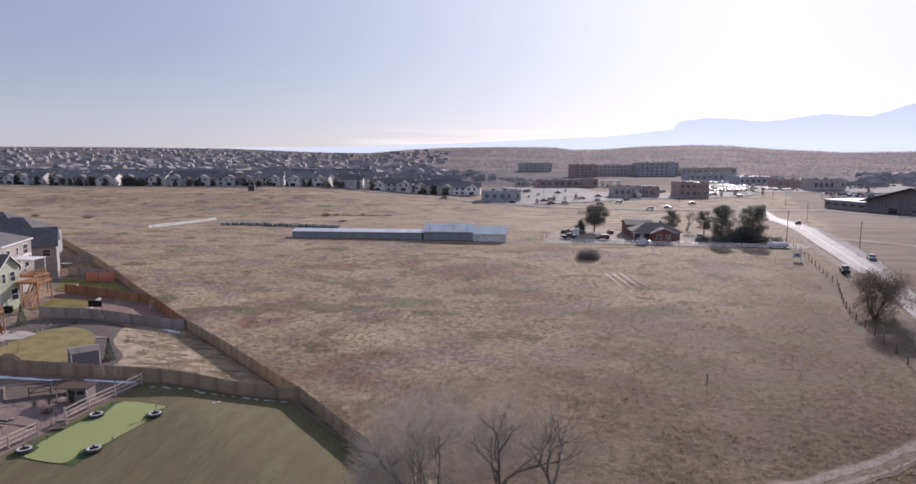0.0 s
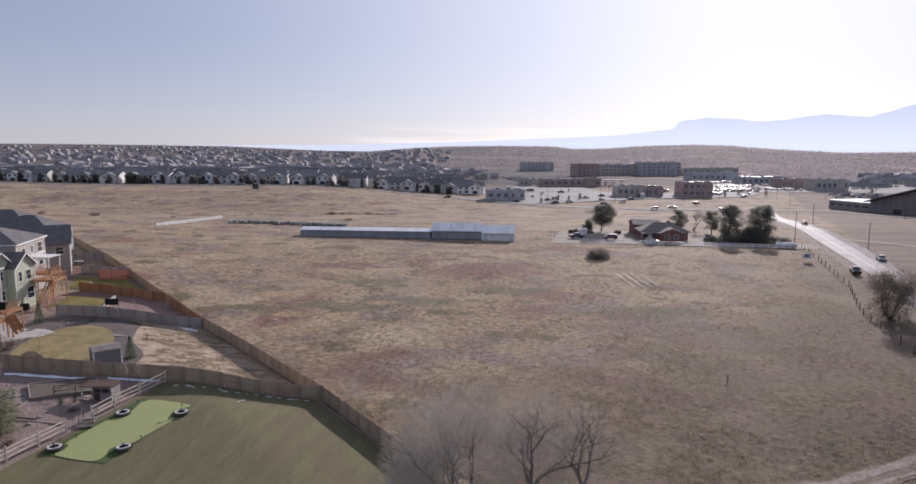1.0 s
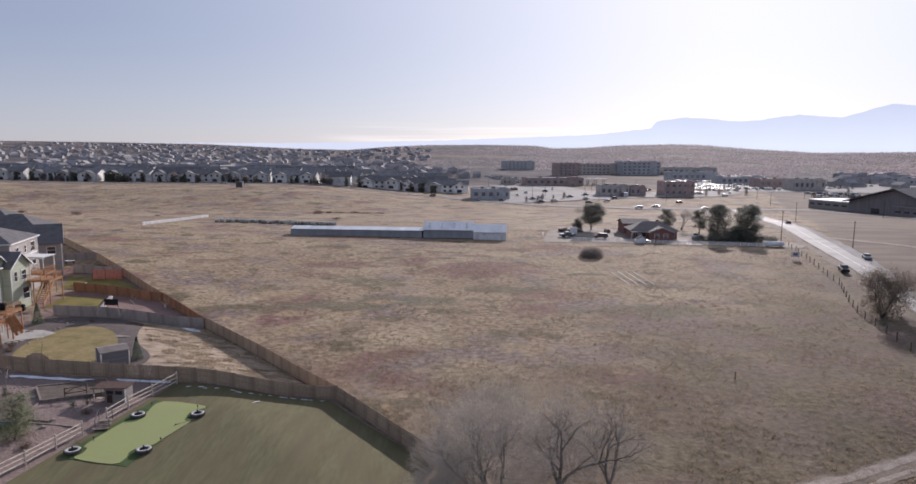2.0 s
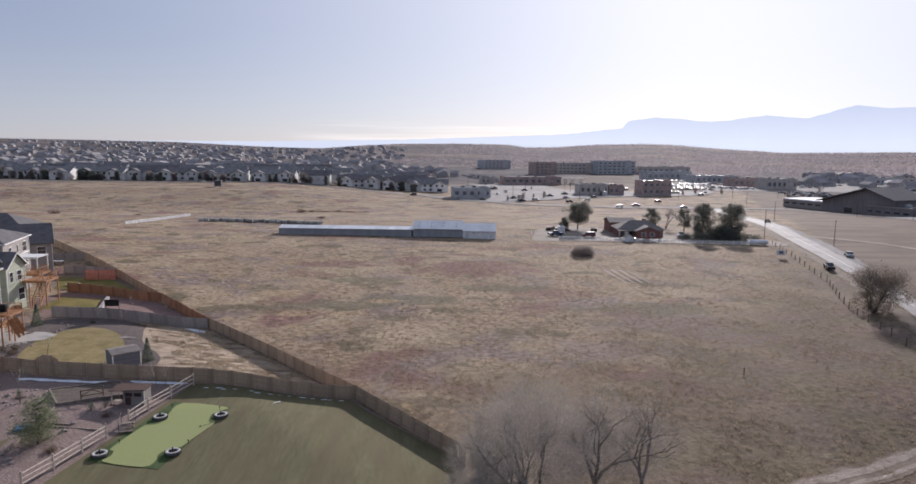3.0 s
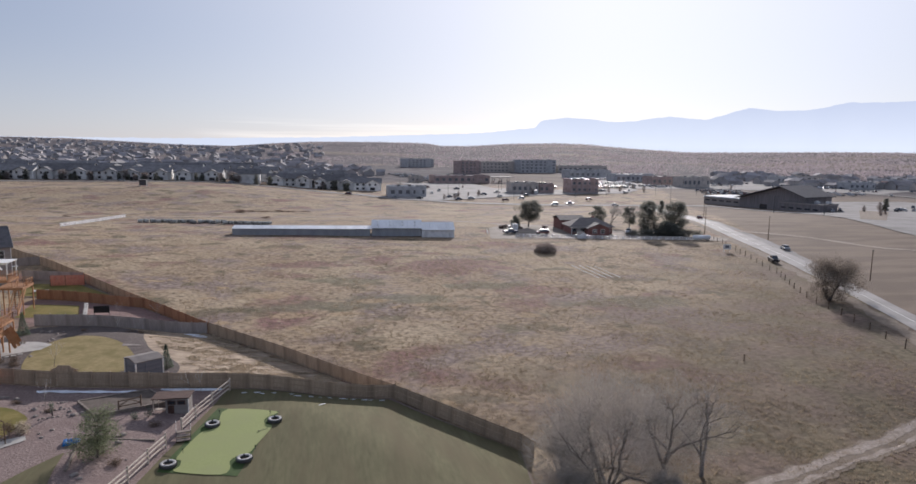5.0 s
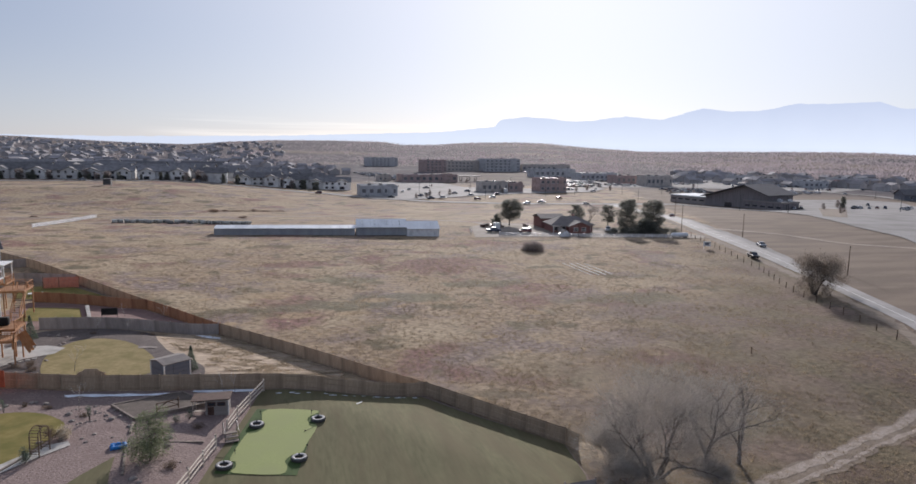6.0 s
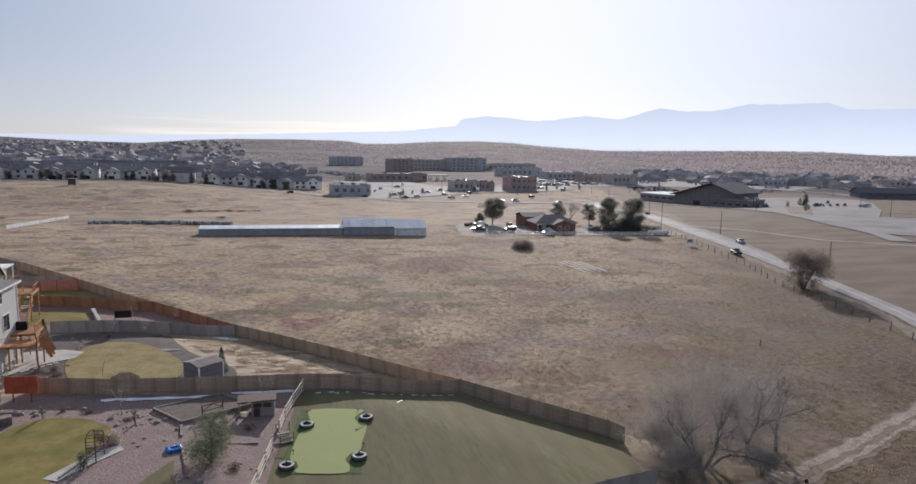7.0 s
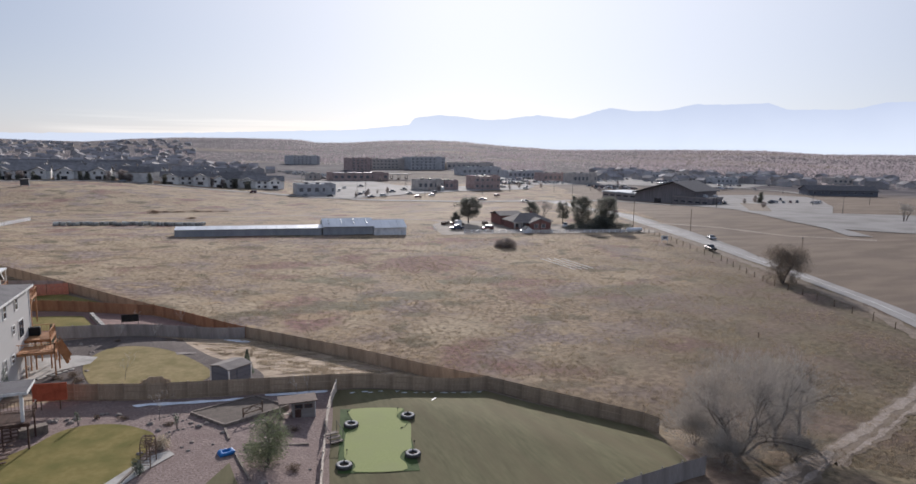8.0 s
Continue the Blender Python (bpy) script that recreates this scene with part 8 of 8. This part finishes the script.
def fuel_canopy():
    ob = empty("fuel_canopy", pose(148, 654, land(148, 654) + .3, 0, 0, 6), "flat pale canopy on slim posts beside the shops", "canopy", "commercial buildings")
    part("roof", bm_of(lambda bm: box(bm, (0, 0, 5.2), (23, 10, .8), bevel=.08)), M_STUCCO, ob)
    for x in (-8, 0, 8):
        for y in (-3, 3):
            part("post", bm_of(lambda bm: box(bm, (x, y, 2.4), (.4, .4, 4.9))), M_METAL, ob)
        part("pump", bm_of(lambda bm: box(bm, (x, 0, .8), (.8, .6, 1.6), bevel=.05)), M_STUCCO_RED, ob)
    b = empty("white_cabinet", pose(131, 488, land(131, 488) + .4, 0, 0, 3), "small white utility cabinet beside a street", "cabinet")
    part("body", bm_of(lambda bm: box(bm, (0, 0, 1.6), (2.8, 1.6, 3.2), bevel=.05)), M_TRIM, b)
    part("door", bm_of(lambda bm: box(bm, (0, -.82, 1.5), (1.2, .05, 2.4))), M_SIDING, b)


fuel_canopy()


def arena():
    # siding tone is lifted for the same veil of haze
    brown = mat("grey brown metal siding", (0.24, 0.216, 0.218), (0.3, 0.271, 0.274), 2.0, 0.85, 0.2, stretch=(3, 3, 0.2))
    ob = empty("arena_hall", pose(224, 410, -4.3, 0, 0, -71.6), "large dark gabled hall with low flat wings", "hall")
    # the front runs along local x; the gable's ridge lies past its middle
    part("wall", bm_of(lambda bm: prism(bm, [(28, -1), (72, -1), (72, 9.2), (57, 14.2), (28, 6.0)], 0, 26)), brown, ob)
    for a, b in (((26.5, 5.7), (57, 14.5)), ((57, 14.5), (74, 8.7))):
        part("roof", bm_of(lambda bm: prism(bm, [a, b, (b[0], b[1] + .5), (a[0], a[1] + .5)], -3.5, 27)), M_ROOF, ob)
    for x, w, d, h, wall in ((14, 28, 26, 4.9, M_SIDING_TAUPE), (70.5, 25, 17, 5.6, brown)):
        part("wing", bm_of(lambda bm: box(bm, (x, d / 2 - (3 if x > 50 else 0), h / 2 - .5), (w, d, h + 1))), wall, ob)
        part("wing_roof", bm_of(lambda bm: box(bm, (x, d / 2 - (3 if x > 50 else 0), h + .15), (w + .8, d + .8, .3))), M_ROOFPALE if x < 50 else M_ROOF, ob)
        part("fascia", bm_of(lambda bm: box(bm, (x, (-3.45 if x > 50 else -.45), h - .1), (w + .9, .1, .8))), M_ROOFPALE if x < 50 else M_SIDING_TAUPE, ob)
        for i in range(5):
            part("band_window", bm_of(lambda bm: box(bm, (x - w / 2 + w * (i + .5) / 5, (-3.03 if x > 50 else -.03), 2.6), (w / 8, .1, .9))), M_GLASS, ob)
    part("fascia", bm_of(lambda bm: box(bm, (83.4, 5.5, 5.3), (.12, 17, .8))), M_SIDING_TAUPE, ob)
    for i in range(6):
        part("roof_unit", bm_of(lambda bm: box(bm, (61 + i * 3.8, 5 + (i % 2) * 5, 6.4), (2.4, 2.0, 1.2), bevel=.05)), M_ROOFPALE, ob)
    part("door", bm_of(lambda bm: box(bm, (45, -.06, 1.5), (5, .1, 3.0))), M_GLASS, ob)
    s = empty("long_barn", pose(458, 408, land(458, 408), 0, 0, -22), "long low slate grey barn beyond the car park", "barn")
    part("wall", bm_of(lambda bm: gable_wall(bm, 58, 16, 4.5, 3.6, 0, 0, "x", -2)), M_SIDING_BLUE, s)
    gable_roof(s, M_ROOF, 58, 16, 4.5, 3.6, 1, .3, 0, 0, "x")
    for i in range(8):
        window(s, -24 + 6.8 * i, 2.4, 2.0, 1.6, -8, bars=False)


arena()


def car_parks():
    rg = random.Random(12)
    kinds = [vehicle("parked_car", put(300 + 6 * i, 332, 40), p, lab, k, "cars in the car parks") for i, (p, lab, k) in enumerate(((P_BLACK, "dark car in a car park", "car"), (P_WHITE, "white car in a car park", "suv"), (P_SILVER, "silver car in a car park", "car"), (P_RED, "dark red car in a car park", "suv"), (P_BLUE, "dark blue pickup in a car park", "truck")))]
    spots = [(253 + i * 2.6, 327 + i * 3.3, 45) for i in range(8)] + [(262 + i * 3, 332 + i * 3.5, 50) for i in range(5)] + [(302, 333, 80), (306, 335, 80), (322, 318, 10), (327, 320, 10), (318, 312, 12), (332, 322, 14), (340, 360, 40)]
    for cx, cy, nx, ny, a in ((216, 566, 12, 3, 80), (270, 578, 9, 3, 80), (66, 668, 6, 4, 10), (100, 700, 8, 3, 90), (50, 560, 4, 3, 100), (340, 606, 12, 3, 70), (272, 490, 14, 2, 12), (290, 520, 12, 2, 12), (400, 560, 9, 3, 60), (450, 570, 8, 2, 60), (440, 520, 8, 2, 50), (192, 522, 5, 2, 84), (250, 640, 12, 2, 80), (150, 560, 8, 2, 86)):
        for i in range(nx):
            for j in range(ny):
                if rg.random() < .72:
                    spots.append((cx + i * 3.1, cy + j * 9 + rg.uniform(-.4, .4), a + rg.choice((0, 180))))
    for x, y, a in ((90, 425, 10), (70, 438, 8), (105, 440, 190), (60, 432, 12), (125, 400, 170), (112, 392, 175), (150, 388, 3), (-90, 494, 180), (-160, 489, 0), (-10, 474, 150), (20, 448, 130), (150, 430, 20), (350, 470, 40), (380, 500, 40), (430, 470, 35), (500, 520, 35), (66, 470, 30), (88, 478, 10), (52, 492, 80), (62, 520, 95), (80, 540, 10), (104, 500, 20), (96, 462, 28), (118, 470, 25), (36, 444, 140), (58, 455, 40), (140, 540, 12), (164, 548, 12), (250, 600, 60), (300, 622, 170), (330, 588, 140), (210, 500, 12), (226, 528, 60)):
        spots.append((x, y, a))
    for x, y, a in spots:
        copy_thing(rg.choice(kinds), put(x, y, a, .34))


def far_cars():
    """Hundreds of parked cars in the far lots, too many to tell apart."""
    rg = random.Random(91)
    verts, faces = [], []
    rows = [(228, 590, 16, 5, 4), (290, 650, 14, 4, 6), (360, 640, 22, 6, 6), (400, 700, 24, 5, 6), (420, 560, 26, 5, 10), (500, 590, 26, 5, 8), (308, 790, 10, 10, 10), (340, 880, 14, 6, 8), (66, 690, 12, 12, 8), (250, 700, 14, 4, 6), (190, 960, 34, 2, 10), (560, 660, 26, 4, 4), (380, 470, 14, 3, 20)]
    for cx, cy, nx, ny, a in rows:
        m = pose(cx, cy, 0, 0, 0, a)
        for j in range(ny):
            for i in range(nx):
                if rg.random() < .42:
                    continue
                p = m @ Vector((i * 2.9, j * 11.5 + rg.uniform(-.5, .5), 0))
                q = pose(p.x, p.y, land(p.x, p.y) + .35, 0, 0, a + 90 + rg.uniform(-3, 3))
                tall, k = rg.uniform(1.35, 1.85), len(verts)
                for x0, x1, w, z in ((-2.3, 2.3, .92, .3), (-2.3, 2.25, .92, tall * .55), (-1.9, 1.2, .85, tall * .58), (-1.4, .5, .7, tall)):
                    verts += [q @ Vector(v) for v in ((x0, -w, z), (x1, -w, z), (x1, w, z), (x0, w, z))]
                for b in (k, k + 4, k + 8):
                    faces += [(b + e, b + (e + 1) % 4, b + 4 + (e + 1) % 4, b + 4 + e) for e in range(4)]
                faces.append((k + 12, k + 13, k + 14, k + 15))
    far = mat("mixed car paint", (.22, .22, .23), (.30, .30, .31), 8, .22, 0, (.10, .10, .11), 2, metal=.5, world_space=True, island=.8, spec=.6)
    tagged(soup("far_parked_cars", verts, faces, far), "hundreds of small glinting cars in far car parks", "cars", "", "stuff")


car_parks()
far_cars()


def lamp_post(x, y, h=9):
    ob = empty("street_lamp", put(x, y, 0, 0), "slim grey street lamp in a car park", "street lamp", "street lamps")
    part("column", bm_of(lambda bm: bar(bm, (0, 0, 0), (0, 0, h), .14, .08, 8)), M_METAL, ob)
    part("arm", bm_of(lambda bm: bar(bm, (0, 0, h - .1), (1.6, 0, h + .1), .05, .05, 6)), M_METAL, ob)
    part("head", bm_of(lambda bm: box(bm, (1.9, 0, h + .1), (.8, .3, .14), bevel=.03)), M_METAL, ob)


for x, y in ((46, 524), (74, 500), (98, 474), (118, 540), (160, 560), (36, 560), (200, 545), (240, 570), (250, 610), (300, 570), (360, 590), (410, 550), (180, 470), (225, 480), (440, 600), (480, 540), (100, 440), (150, 455), (60, 470), (205, 420), (225, 300), (262, 250), (300, 300), (350, 300), (260, 480), (320, 520), (215, 326), (243, 322), (420, 430)):
    lamp_post(x, y)
bare_tree(253, 212, 11, 401, "lone bare brown tree beyond the car park", depth=4, stems=2, twigs=8, group="far bare trees", twig_len=1.1)
bare_tree(258, 214, 9, 402, "lone bare brown tree beyond the car park", depth=4, stems=2, twigs=8, group="far bare trees", twig_len=1.1)
tree_thing("pine_tree", 150, 330, pine_mesh(71, 6.5, 4.0, .05, M_PINE), M_BARK, M_PINE, "small dark conifer beside the far street", "tree", "far conifers")
tree_thing("pine_tree", 300, 340, pine_mesh(72, 7.5, 4.5, .05, M_PINE), M_BARK, M_PINE, "dark conifer in a car park island", "tree", "far conifers")
rg = random.Random(55)
first = tree_thing("street_tree", 66, 462, pine_mesh(81, 4.2, 3.2, .15, None, .22, 60), M_BARK, M_FARTWIG, "small bare brown street tree beside a car park", "tree", "street trees by the shops")
for x, y in ((74, 470), (82, 472), (120, 486), (128, 489), (52, 440), (60, 446), (200, 508), (214, 520), (90, 560), (120, 620), (140, 630), (170, 640), (60, 630), (236, 520), (246, 560), (262, 470), (290, 480), (330, 540), (370, 520), (420, 520), (276, 330), (262, 300), (250, 290), (300, 345)):
    k = rg.uniform(.6, 1.2)
    copy_thing(first, pose(x + rg.uniform(-1, 1), y, land(x, y) + .2, 0, 0, rg.uniform(0, 360)) @ Matrix.Scale(k, 4))
first = tree_thing("conifer", -380, 503, pine_mesh(73, 6.0, 4.2, .03, M_PINE, .4, 40), M_BARK, M_PINE, "dark conifer in front of suburban houses", "tree", "conifers in front of the houses")
for i in range(28):
    x = -370 + i * 13.4 + rg.uniform(-3.5, 3.5)
    y = 503 + rg.uniform(-3, 5) + (12 if x > -60 else 0)
    s = rg.uniform(.55, 1.2)
    copy_thing(first, pose(x, y, land(x, y), 0, 0, rg.uniform(0, 360)) @ Matrix.Diagonal((s, s, s, 1)))
